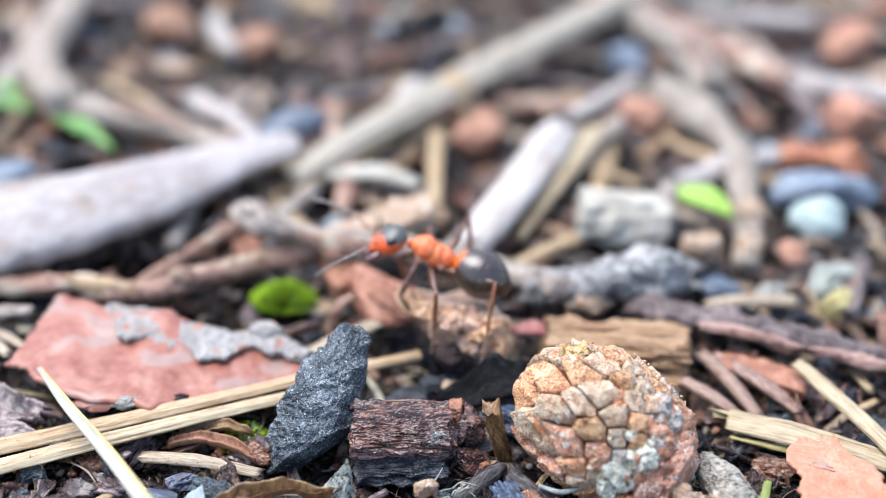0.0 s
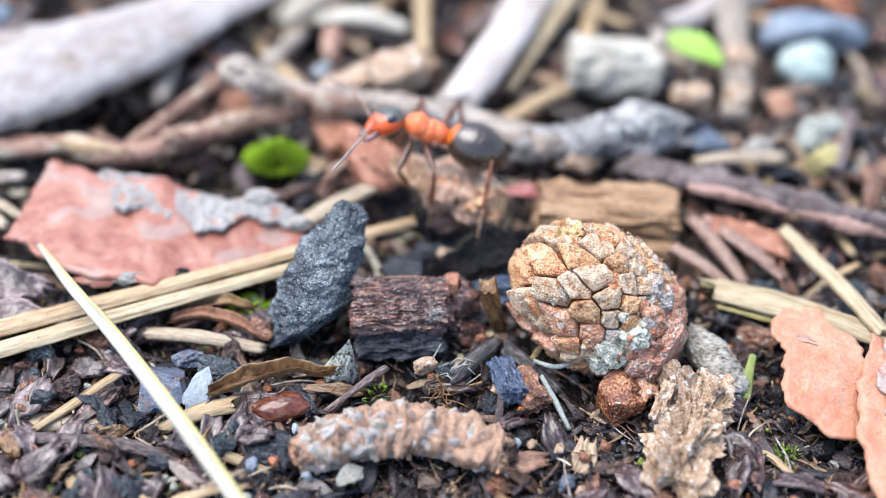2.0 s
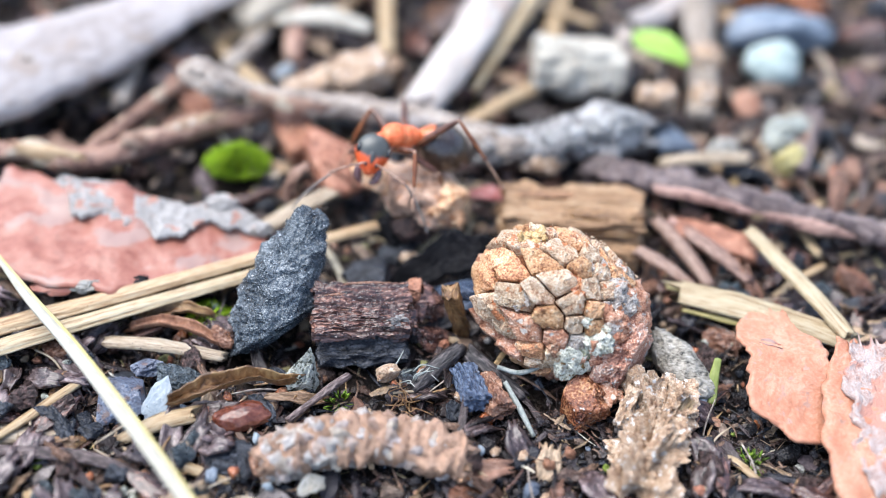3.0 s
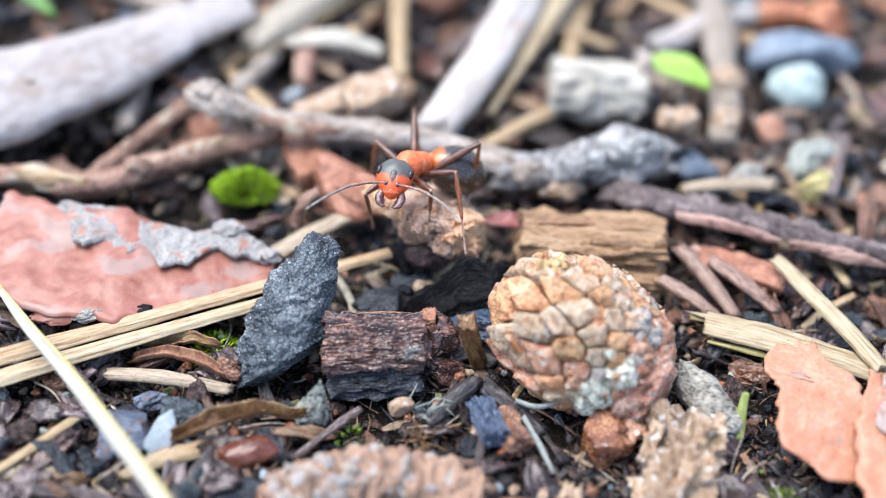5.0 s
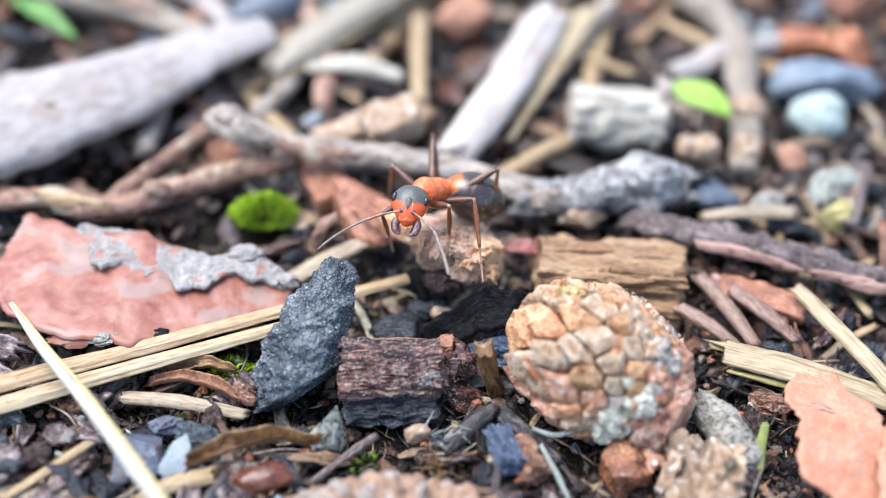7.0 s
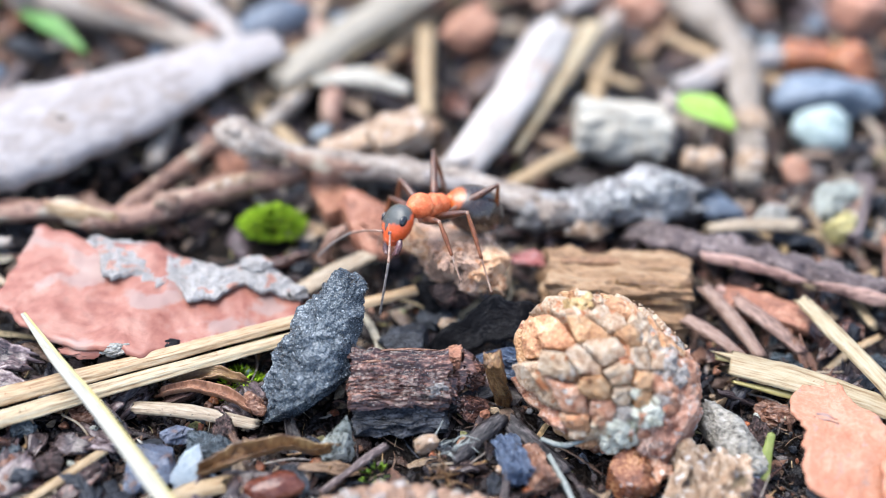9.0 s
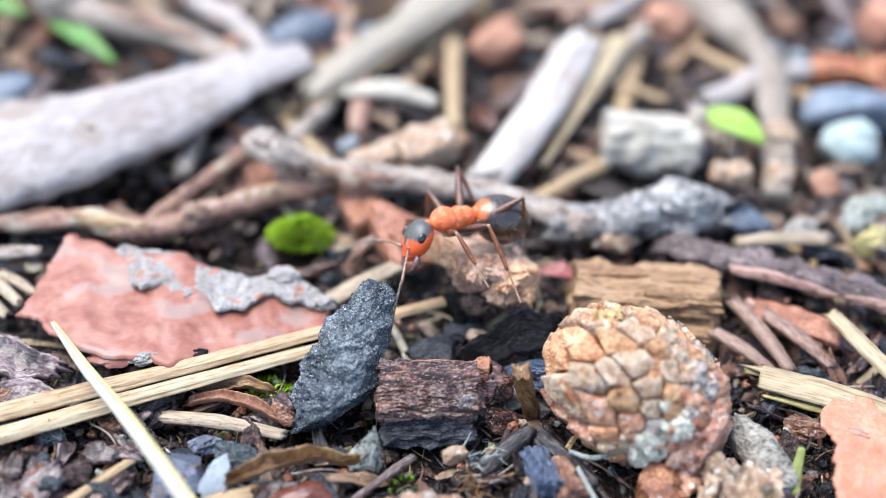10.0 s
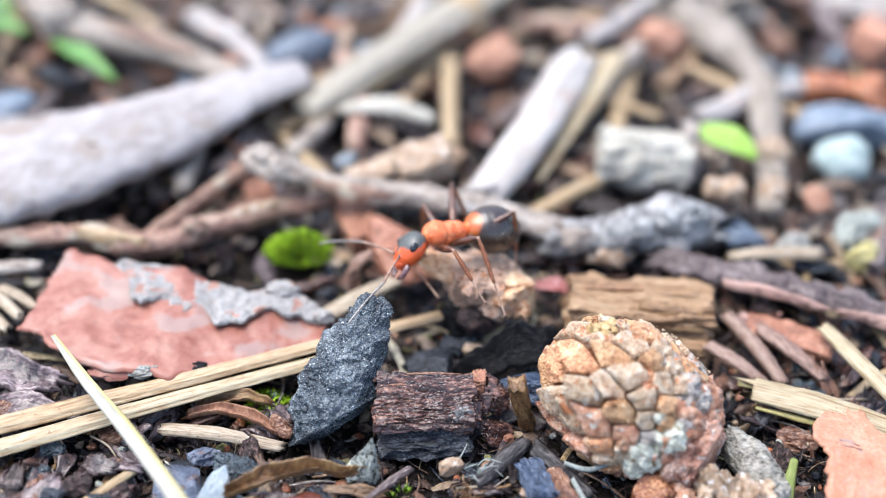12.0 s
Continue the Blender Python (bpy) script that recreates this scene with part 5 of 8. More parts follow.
def fibre_tuft(c, n, seed, size=1.3):
    r = random.Random(seed)
    bm = bmesh.new()
    for _ in range(n):
        a = Vector(c) + Vector((r.gauss(0, 0.35), r.gauss(0, 0.3), r.gauss(0, 0.1))) * size
        d = Vector((r.gauss(0, 1), r.gauss(0, 0.8), r.gauss(0.3, 0.5))).normalized() * r.uniform(0.5, 1.3) * size
        tube([a[:], (a + d * 0.5 + Vector((r.gauss(0, 0.2), r.gauss(0, 0.2), 0.1)))[:], (a + d)[:]], [0.04, 0.035, 0.02], r.randint(0, 999), 8, 5, 1, 0.1, bm=bm)
    return bm


# ---------------------------------------------------------------- middle ground
def build_middle():
    h = holder("wood_fragment", 8.4, 0.6, -2.1, "orange-brown split wood fragment with open grain", "wood")
    part("upper_layer", block((8.2, 1.1, -0.7), (3.5, 1.6, 0.95), 101, (-8, 2, -2), (80, 44, 24), 0.5, 0.16, 0.7, False, 1.6, 0.06), M["wood"], h)
    part("lower_layer", block((8.9, -0.4, -1.4), (2.6, 0.9, 0.6), 102, (0, 0, -4), (30, 14, 8), 0.3, 0.15), M["wood"], h)
    part("splinter", block((9.6, 0.2, 0.2), (1.5, 0.16, 0.14), 437, (0, 3, -4), (24, 6, 4), 0.4, 0.3), M["wood_dark"], h, "dark splinter along a crack")
    part("splinter", block((6.9, 1.6, 0.35), (1.4, 0.2, 0.12), 438, (0, 1, 3), (24, 6, 4), 0.4, 0.3), M["wood"], h)
    # raised dark strips imitate the shade inside open cracks in the wood
    for a, b, w, k in (((8.2, 0.0, 0.2), (10.8, -0.16, 0.16), 0.12, 1), ((6.4, 0.6, 0.24), (7.6, 0.5, 0.24), 0.09, 2), ((9.2, 1.3, 0.24), (11.2, 1.2, 0.22), 0.07, 3), ((5.3, -0.35, -0.35), (8.0, -0.5, -0.45), 0.09, 4), ((8.6, -0.5, -0.3), (11.3, -0.6, -0.3), 0.1, 5)):
        m = [(u + v) / 2 for u, v in zip(a, b)]
        part("crack_shade", tube([a, (m[0], m[1] + 0.06, m[2]), b], [w * 0.4, w, w * 0.3], 385 + k, 24, 8, 0.6, 0.35, 1.6, 0, 0.6), M["wood_dark"], h, "dark strip painted in for the shade of a crack")
    thing("charred_flake", sheet([(-0.6, -2.9, -1.7), (1.2, -2.5, -0.6), (3.0, -2.4, 0.1), (4.8, -2.2, -0.3)], [(0.3, 0.5), (0.8, 0.9), (1.0, 0.9), (0.9, 0.6)], 0.35, 103, 50, 16, 0.25, 0.5, 0.4, 35, 0.1), "char_black", "black charred bark flake standing on edge", "bark")
    thing("charred_lump", blob((2.9, -4.0, -0.9), (1.7, 0.9, 1.0), 104, 5, 0.35, 1.4, (0, 0, -15), 6, 0.12), "blue_chip", "wet blue-black charcoal lump", "charcoal")
    thing("charred_lump", blob((-1.8, -2.2, -1.7), (1.4, 1.0, 0.7), 105, 4, 0.3, 1.2, (0, 0, 15), 5, 0.06), "charcoal", "blue-black charcoal lump", "charcoal")
    thing("yellow_crumb", blob((0.0, -1.2, -1.3), (0.55, 0.45, 0.45), 106, 3, 0.3, 1.3, (0, 0, 0), 3), "cork", "yellow-tan bark crumb", "crumb")
    thing("pink_petal", sheet([(3.1, 3.0, -1.2), (4.2, 2.8, -0.8), (5.3, 2.5, -1.1)], [(0.2, 0.2), (0.5, 0.4), (0.15, 0.2)], 0.25, 107, 18, 10, 0.2, 0.1, 0.15, 10), "petal", "small crimson-pink bark flake", "bark flake")
    stick("grey_twig", tube([(-11.6, 9.7, 1.5), (-10.4, 9.2, 1.4), (-8.5, 8.7, 1.0), (-5.0, 8.1, 0.8), (0.2, 7.6, 0.3), (3.7, 6.7, -0.2), (7.2, 5.6, -0.9)], [0.75, 0.95, 0.6, 0.7, 0.75, 0.8, 0.7], 108, 90, 14, 0.8, 0.28, 0.9, 5, 0.8, 0.3), "twig_grey", [
        ("knot", blob((-10.9, 9.3, 1.7), (0.9, 0.8, 0.8), 421, 4, 0.4, 1.4, (0, 0, 20), 4, 0.1), "twig_grey"),
        ("bark_peel", sheet([(-8.4, 8.1, 1.5), (-6.2, 7.7, 1.35), (-4.2, 7.5, 1.15)], [(0.2, 0.2), (0.45, 0.35), (0.15, 0.2)], 0.16, 422, 26, 8, -0.2, 0.1, 0.4, 35), "twig_pink"),
        ("bark_peel", sheet([(-1.6, 7.3, 0.9), (0.4, 7.0, 0.75), (2.4, 6.6, 0.5)], [(0.2, 0.2), (0.4, 0.35), (0.15, 0.2)], 0.16, 423, 26, 8, -0.2, 0.1, 0.4, 35), "twig_pale")], "rough weathered grey twig", "twig")
    stick("lichened_twig", tube([(3.6, 6.1, -0.7), (6.0, 6.4, -0.5), (8.1, 6.7, -0.3), (10.4, 7.2, -0.2), (12.6, 7.6, -0.5)], [0.8, 1.1, 1.15, 1.55, 1.1], 109, 110, 26, 0.85, 0.26, 1.5, 0, 0.8, 0.4), "catkin_grey", [
        ("lichen_tuft", blob((10.6, 6.6, 0.7), (1.5, 0.9, 0.8), 424, 5, 0.35, 2.0, (0, 0, 12), 0, 0.22), "lichen_grey"),
        ("lichen_tuft", blob((8.3, 6.0, 0.4), (1.3, 0.7, 0.6), 425, 5, 0.35, 2.0, (0, 0, 12), 0, 0.22), "lichen_grey"),
        ("bark_crumb", blob((5.6, 5.7, -0.1), (1.2, 0.7, 0.6), 426, 4, 0.4, 1.8, (0, 0, 12), 5, 0.2), "twig_grey"),
        ("bark_crumb", blob((7.2, 5.3, -1.0), (1.2, 0.6, 0.6), 427, 4, 0.4, 1.8, (0, 0, 12), 5, 0.2), "cork")], "thick crumbling grey twig end with lichen", "twig")
    stick("brown_twig", tube([(-26, 5.2, -0.6), (-21.9, 5.4, -0.5), (-19.8, 5.5, -0.4), (-17.0, 4.9, -0.6), (-13.8, 6.1, -0.4), (-10.8, 7.7, -0.4), (-7.6, 9.0, -0.6)], [0.62, 0.62, 0.6, 0.75, 0.65, 0.62, 0.55], 111, 110, 18, 0.85, 0.28, 0.9, 0, 0.7, 0.4), "twig_pink", [
        ("bark_peel", sheet([(-20.0, 5.2, 0.2), (-18.3, 4.8, 0.25), (-16.6, 4.6, 0.1)], [(0.2, 0.2), (0.5, 0.4), (0.2, 0.2)], 0.18, 414, 24, 8, -0.3, 0.1, 0.4, 30), "straw"),
        ("bark_peel", sheet([(-12.6, 6.5, 0.2), (-11.0, 7.4, 0.25), (-9.6, 8.0, 0.1)], [(0.2, 0.2), (0.45, 0.4), (0.2, 0.2)], 0.18, 415, 24, 8, -0.3, 0.1, 0.4, 30), "cork"),
        ("knot", blob((-14.3, 5.7, 0.1), (0.7, 0.5, 0.5), 416, 3, 0.3, 1.2), "twig_pink")], "pinkish brown twig with peeling bark", "twig")
    thing("forked_twig", tube([(-17.2, 5.2, -0.9), (-14.5, 8.8, -0.6), (-11.8, 12.4, -0.6)], [0.5, 0.48, 0.4], 112, 40, 12, 0.9, 0.2, 0.7, 0, 0.6), "twig_pink", "tan-brown twig crossing another", "twig")
    stick("dead_branch", tube([(-27.6, 7.4, -0.1), (-25.8, 8.2, 0.5), (-24.0, 9.1, 0.8), (-21.5, 10.5, 0.8), (-17.0, 13.5, 0.8), (-13.4, 16.6, 0.9), (-10.0, 18.9, 0.8)], [0.9, 3.2, 3.75, 3.55, 2.8, 1.95, 1.35], 113, 120, 40, 0.42, 0.1, 0.3, 0, 0.2, 0.06), "log", [
        ("knot", blob((-20.5, 10.2, 1.7), (1.1, 0.8, 0.5), 411, 4, 0.3, 1.2, (0, 0, 30)), "twig_grey"),
        ("bark_peel", sheet([(-25.5, 6.9, 1.6), (-22.0, 8.6, 1.7), (-18.5, 11.0, 1.5)], [(0.3, 0.4), (0.8, 0.6), (0.3, 0.2)], 0.25, 412, 40, 10, -0.4, 0.2, 0.4, 50), "twig_grey"),
        ("bark_peel", sheet([(-17.5, 14.6, 1.75), (-14.5, 16.4, 1.6), (-12.0, 18.0, 1.3)], [(0.2, 0.3), (0.5, 0.5), (0.2, 0.2)], 0.2, 413, 30, 8, -0.3, 0.2, 0.4, 10), "bone")], "thick bleached grey branch with peeling bark", "branch")
    stick("bleached_stick", tube([(6.2, 21.3, 0.5), (5.0, 17.8, 0.8), (3.0, 13.0, 0.7), (0.7, 8.9, 0.2)], [1.35, 1.35, 1.25, 1.1], 114, 50, 20, 0.6, 0.12, 0.6, 0, 0.8), "bone", [
        ("torn_end", blob((0.9, 9.3, 0.3), (0.8, 0.9, 0.6), 430, 4, 0.35, 1.6, (0, 0, 20), 4, 0.1), "twig_pale"),
        ("crack_rim", tube([(6.2, 19.9, 1.7), (4.6, 16.0, 1.6), (3.6, 13.4, 1.3)], [0.08, 0.14, 0.06], 431, 24, 8, 0.8, 0.2), "twig_pale")], "bleached white stick with a torn end", "stick")
    thing("pale_straw", tube([(9.0, 22.8, 0.2), (6.4, 16.8, 0.2), (3.7, 11.1, -0.6)], [0.75, 0.6, 0.22], 115, 40, 10, 0.5, 0.1, 0.5, 3, 0.6), "straw_pale", "pale yellow tapering straw", "straw")
    thing("tan_stick", tube([(2.9, 8.3, -1.0), (5.0, 10.1, -0.9), (7.2, 11.9, -1.0)], [0.4, 0.48, 0.42], 116, 30, 10, 0.8, 0.15, 0.6, 3, 0.7), "straw", "short tan stick", "stick")
    stick("cream_chip", block((9.6, 13.3, -0.5), (2.45, 1.8, 1.5), 117, (-30, 3, -3), (40, 30, 26), 0.04, 0.16, 0.9, True, 1.5), "cream", [
        ("chipped_edge", blob((8.9, 11.9, -1.1), (1.6, 0.5, 0.7), 435, 4, 0.2, 1.2, (0, 0, -4), 3, 0.06), "cream"),
        ("grey_facet", block((12.2, 13.6, -0.2), (0.35, 1.4, 1.4), 436, (-30, 0, -4), (8, 12, 12), 0.3, 0.4), "twig_pale")], "cream-white blocky chunk of bleached wood", "chip")
    thing("green_leaf", sheet([(12.3, 14.7, 0.2), (13.1, 14.1, 0.6), (14.0, 13.4, 0.75), (14.8, 12.9, 0.6), (15.6, 12.3, 0.2)], [(0.3, 0.3), (0.95, 1.0), (1.15, 1.2), (0.95, 0.9), (0.2, 0.2)], 0.2, 118, 24, 10, 0.3, 0.1, 0.05, 0), "green", "small bright green leaf", "leaf")
    thing("milky_pebble", blob((21.0, 14.0, -0.9), (1.6, 1.4, 1.3), 119, 4, 0.16, 1.1), "bead", "round milky blue-green pebble", "pebble")
    thing("blue_stone", blob((22.0, 17.2, -0.8), (3.5, 1.7, 1.4), 120, 4, 0.2, 0.9, (0, 0, 2), 6), "stone_blue", "blue-grey flat stone", "stone")
    stick("bark_twig", tube([(16.2, 9.4, -1.2), (17.1, 15.6, -0.7), (17.2, 20.8, -0.2), (15.6, 24.8, 0.1), (13.0, 28.0, 0.1)], [0.75, 0.8, 1.0, 1.4, 1.7], 121, 60, 14, 0.8, 0.25, 0.6, 0, 0.6, 0.3), "twig_beige", [
        ("knot", blob((17.0, 14.0, -0.3), (0.9, 1.0, 0.7), 419, 3, 0.3, 1.2), "cork"),
        ("knot", blob((16.5, 10.8, -0.7), (0.8, 0.9, 0.7), 420, 3, 0.3, 1.2), "cork")], "brown knobbly twig with pale knots", "twig")
    thing("tan_block", block((-2.6, 10.8, 0.6), (1.5, 1.0, 0.9), 122, (10, -8, 25), (16, 10, 8), 0.15, 0.25), "cork", "pinkish tan bark block", "bark")
    thing("tan_chip", block((-5.2, 10.6, 0.0), (1.5, 0.8, 0.5), 123, (0, -5, 30), (14, 8, 6), 0.15, 0.25), "cork", "pinkish tan bark chip", "bark")
    thing("pale_pod", tube([(-7.6, 17.0, -0.3), (-4.8, 17.0, 0.0), (-2.2, 16.3, -0.4)], [0.4, 0.85, 0.45], 124, 30, 12, 0.5, 0.1), "cream", "pale oval seed pod", "seed pod")
    thing("upright_straw", tube([(-1.3, 22.0, 0.0), (-1.3, 18.0, -0.1), (-1.2, 14.1, -0.5)], [0.55, 0.5, 0.45], 125, 30, 10, 0.5, 0.1), "straw", "short tan straw", "straw")
    thing("moss_cushion", moss_tuft((-9.0, 5.7, -1.5), 1.6, 1.1, 1300, 126, 0.7), "moss", "bright green moss cushion", "moss")
    thing("moss_cushion", moss_tuft((-9.5, -5.0, -1.9), 1.05, 0.9, 300, 127), "moss", "small green moss tuft by the stone", "moss")
    thing("moss_cushion", moss_tuft((-3.0, -10.1, -1.6), 0.55, 0.3, 34, 128), "moss_dark", "small green moss tuft", "moss")
    thing("moss_cushion", moss_tuft((15.0, -13.0, -2.0), 0.6, 0.35, 50, 129), "moss_dark", "small green moss tuft", "moss")
    stick("dark_strip", tube([(10.4, 4.6, -0.6), (13.6, 3.3, -0.3), (16.8, 2.1, -0.2), (20.6, 0.9, -0.4), (24.5, -0.2, -0.5)], [0.6, 0.75, 0.65, 0.7, 0.62], 130, 120, 24, 0.7, 0.5, 1.5, 0, 0.8, 0.5), "twig_dark", [
        ("bark_peel", sheet([(12.6, 2.6, 0.0), (14.8, 1.8, 0.25), (17.0, 0.9, 0.15)], [(0.15, 0.2), (0.35, 0.3), (0.15, 0.15)], 0.16, 441, 26, 8, -0.2, 0.15, 0.5, 25), "twig_brown"),
        ("bark_peel", sheet([(18.0, 0.6, 0.1), (20.2, 0.0, 0.05), (22.0, -0.5, -0.1)], [(0.15, 0.2), (0.35, 0.3), (0.15, 0.15)], 0.16, 442, 26, 8, -0.2, 0.15, 0.5, 25), "twig_brown")], "dark brown bark strip", "bark")
    stick("purple_strip", block((21.6, 7.6, -1.2), (2.6, 0.6, 0.5), 131, (0, 0, 68), (30, 10, 8), 0.3, 0.2), "twig_dark", [
        ("splinter", block((21.4, 7.2, -0.68), (1.4, 0.16, 0.12), 443, (0, 2, 66), (24, 6, 4), 0.4, 0.3), "twig_pink"),
        ("splinter", block((21.9, 8.2, -0.68), (1.1, 0.14, 0.1), 444, (0, -2, 70), (24, 6, 4), 0.4, 0.3), "twig_grey")], "dull purple-brown wood strip", "wood")
    thing("straw_fragment", tube([(13.3, 5.4, -0.8), (15.6, 5.6, -0.6), (17.9, 5.7, -0.7)], [0.3, 0.4, 0.42], 161, 30, 10, 0.6, 0.15, 0.6, 3, 0.8), "straw_old", "short tan straw behind the dark strip", "straw")
    thing("yellow_crumb", blob((20.3, 5.9, -1.0), (0.9, 0.7, 0.8), 162, 4, 0.35, 1.4, (0, 0, 20), 5), "grass_yellow", "yellow-ochre crumb behind the dark strip", "crumb")
    thing("blue_stone", blob((14.4, 7.5, -1.2), (1.6, 0.8, 0.7), 163, 4, 0.3, 1.2, (0, 8, 5), 6), "stone_blue", "flat slate-blue stone beside a lichened twig", "stone")
    thing("grey_stone_chip", blob((16.9, 7.0, -1.2), (1.0, 0.8, 0.6), 164, 4, 0.35, 1.3, (0, 8, 5), 6), "pebble", "small weathered grey stone chip", "stone")
    thing("grey_stone_chip", blob((20.6, 8.2, -1.0), (1.9, 1.0, 0.9), 165, 4, 0.35, 1.2, (0, -8, 25), 6), "lichen_stone", "pale blue-grey stone chip in dark litter", "stone")
    thing("purple_flake", sheet([(9.0, 4.7, -0.8), (10.2, 4.6, -0.4), (11.4, 4.2, -0.7)], [(0.25, 0.3), (0.6, 0.6), (0.2, 0.3)], 0.25, 168, 24, 10, 0.2, 0.2, 0.35, 20, 0.1), "twig_dark", "small purple-brown bark flake by the strip", "bark flake")
    thing("tan_crumb", blob((13.6, 11.0, -0.8), (0.9, 0.7, 0.8), 169, 4, 0.25, 1.2, (0, 0, 10), 4), "cork", "orange-tan crumb behind a lichened twig", "crumb")
    thing("red_bark_shard", block((15.4, -0.2, -1.0), (2.1, 0.7, 0.4), 151, (8, 0, -24), (24, 10, 6), 0.15, 0.25), "red_piece", "smooth red-brown bark shard under the dark strip", "bark")
    for i, (a, b, w) in enumerate([((12.4, 0.9, -0.5), (14.6, -3.2, -1.0), 0.38), ((11.2, -1.2, -0.6), (13.8, -3.3, -1.1), 0.34), ((13.9, 0.0, -0.6), (16.6, -3.0, -1.0), 0.36), ((13.3, 1.1, -0.9), (15.6, -1.6, -1.0), 0.3)]):
        m = [(p + q) / 2 for p, q in zip(a, b)]
        thing("brown_stick", tube([a, (m[0] + 0.1, m[1], m[2] + 0.1), b], [w, w * 1.1, w * 0.8], 132 + i, 26, 10, 0.7, 0.15, 0.8, 3, 0.8), "twig_brown", "short brown stick in a bundle", "stick")


def moss_tuft(c, rad, high, n, seed, deep=1.0):
    r = random.Random(seed)
    bm = bmesh.new()
    for _ in range(n):
        a, q = r.uniform(0, 6.28), rad * math.sqrt(r.random())
        p = Vector((c[0] + q * math.cos(a), c[1] + q * math.sin(a) * deep, c[2] + high * (1 - (q / rad) ** 2) * r.uniform(0.3, 1)))
        d = Vector((math.cos(a) * 0.7 + r.gauss(0, 0.4), math.sin(a) * 0.7 + r.gauss(0, 0.4), r.uniform(0.2, 1.2))).normalized() * r.uniform(0.25, 0.5)
        s = d.cross(Vector((r.gauss(0, 1), r.gauss(0, 1), 0.3))).normalized() * 0.07
        v = [bm.verts.new(p - s), bm.verts.new(p + s), bm.verts.new(p + d * 0.6 + s * 0.8), bm.verts.new(p + d), bm.verts.new(p + d * 0.6 - s * 0.8)]
        k = bm.verts.new(p + d * 0.4 - s.cross(d) * 0.5)
        for j in range(5):
            bm.faces.new((v[j], v[(j + 1) % 5], k))
        bm.faces.new(v[::-1])
    return bm


# ---------------------------------------------------------------- background
def build_back():
    stick("broad_straw", tube([(-9.6, 16.6, -0.2), (-6.5, 20.0, 0.4), (-0.4, 26.8, 0.9), (9.1, 37.4, 1.3), (14, 43, 1.4)], [0.9, 1.25, 1.35, 1.3, 1.1], 141, 60, 20, 0.5, 0.12, 0.4, 6, 0.8), "straw_dry", [
        ("split_fibre", tube([(-9.4, 15.6, -0.5), (-6.0, 18.9, 0.0), (-2.6, 22.4, 0.2)], [0.3, 0.4, 0.2], 417, 30, 8, 0.5, 0.1), "straw"),
        ("node", blob((-0.4, 26.8, 0.9), (1.6, 1.3, 0.8), 418, 4, 0.08, 1.0, (0, 0, 48)), "straw")], "broad pale straw stalk with a node", "straw")
    stick("bent_twig", tube([(-29.5, 44, 0), (-29.0, 37, 0.3), (-28.9, 31.0, 0.3), (-25.2, 24.8, 0.2), (-18.2, 22.1, 0.0), (-11.5, 17.6, 0.0)], [1.4, 1.5, 1.5, 1.3, 1.0, 0.8], 142, 70, 14, 0.8, 0.15, 0.4, 0, 0.6), "twig_beige", [
        ("knot", blob((-25.4, 24.4, 0.8), (1.5, 1.3, 1.1), 428, 4, 0.3, 1.2, (0, 0, 20)), "twig_grey"),
        ("bark_peel", sheet([(-22.5, 23.4, 1.2), (-19.5, 22.2, 1.0), (-16.5, 20.8, 0.9)], [(0.2, 0.2), (0.5, 0.5), (0.2, 0.2)], 0.2, 429, 26, 8, -0.2, 0.1, 0.4, 20), "twig_pink")], "pale bent twig with peeling bark", "twig")
    thing("red_stick", tube([(7.5, 47.5, 0.2), (10.5, 43.5, 0.4), (17.5, 35.3, 0.4), (22.4, 29.8, 0.2)], [1.1, 1.1, 1.1, 1.0], 143, 50, 14, 0.8, 0.12, 0.5, 3, 0.7), "twig_pink", "smooth reddish brown stick", "stick")
    thing("pale_stick", tube([(21.8, 30.6, 0.0), (25.5, 29.0, 0.1), (32, 27.4, 0.0)], [1.0, 1.0, 0.9], 144, 40, 14, 0.8, 0.12, 0.5, 3, 0.7), "twig_pale", "pale grey stick", "stick")
    stick("bark_stick", tube([(17.2, 28.0, -0.2), (16.0, 33.0, 0.4), (12.0, 41.0, 0.5)], [1.7, 1.4, 1.0], 145, 40, 14, 0.8, 0.15, 0.5, 0, 0.7), "twig_grey", [
        ("bark_peel", sheet([(16.6, 29.0, 1.3), (15.9, 32.0, 1.6), (14.6, 35.2, 1.5)], [(0.2, 0.2), (0.6, 0.5), (0.2, 0.2)], 0.2, 459, 26, 8, -0.2, 0.15, 0.5, 10), "twig_pink"),
        ("knot", blob((15.4, 33.8, 1.3), (0.9, 0.8, 0.6), 460, 4, 0.3, 1.3), "twig_grey")], "grey-brown stick with peeling bark", "stick")
    for i, (x, y, s, m, lab) in enumerate([(1.3, 22.5, 1.75, "clay", "round reddish brown pellet"), (27.7, 36.2, 1.9, "clay", "round reddish brown pellet"), (25.5, 25.1, 2.0, "clay", "round reddish brown pellet"), (11.7, 32.8, 1.6, "stone_blue", "round dusky blue berry"), (11.7, 25.0, 1.6, "clay", "brown pellet"), (-14.4, 34.8, 1.7, "clay", "dark red pellet"), (-21.1, 36.9, 2.0, "clay", "brown pellet"), (24.0, 19.8, 1.5, "resin", "orange-brown pellet"), (14.2, 10.6, 0.9, "cork", "small tan pellet"), (18.6, 9.9, 0.9, "clay", "small brown pellet")]):
        thing("pellet", blob((x, y, -0.9 + s * 0.45), (s, s * 0.92, s * 0.85), 150 + i, 4, 0.32, 1.2, (0, 0, i * 37), 4, 0.1), m, lab, "pellet", "round pellets")
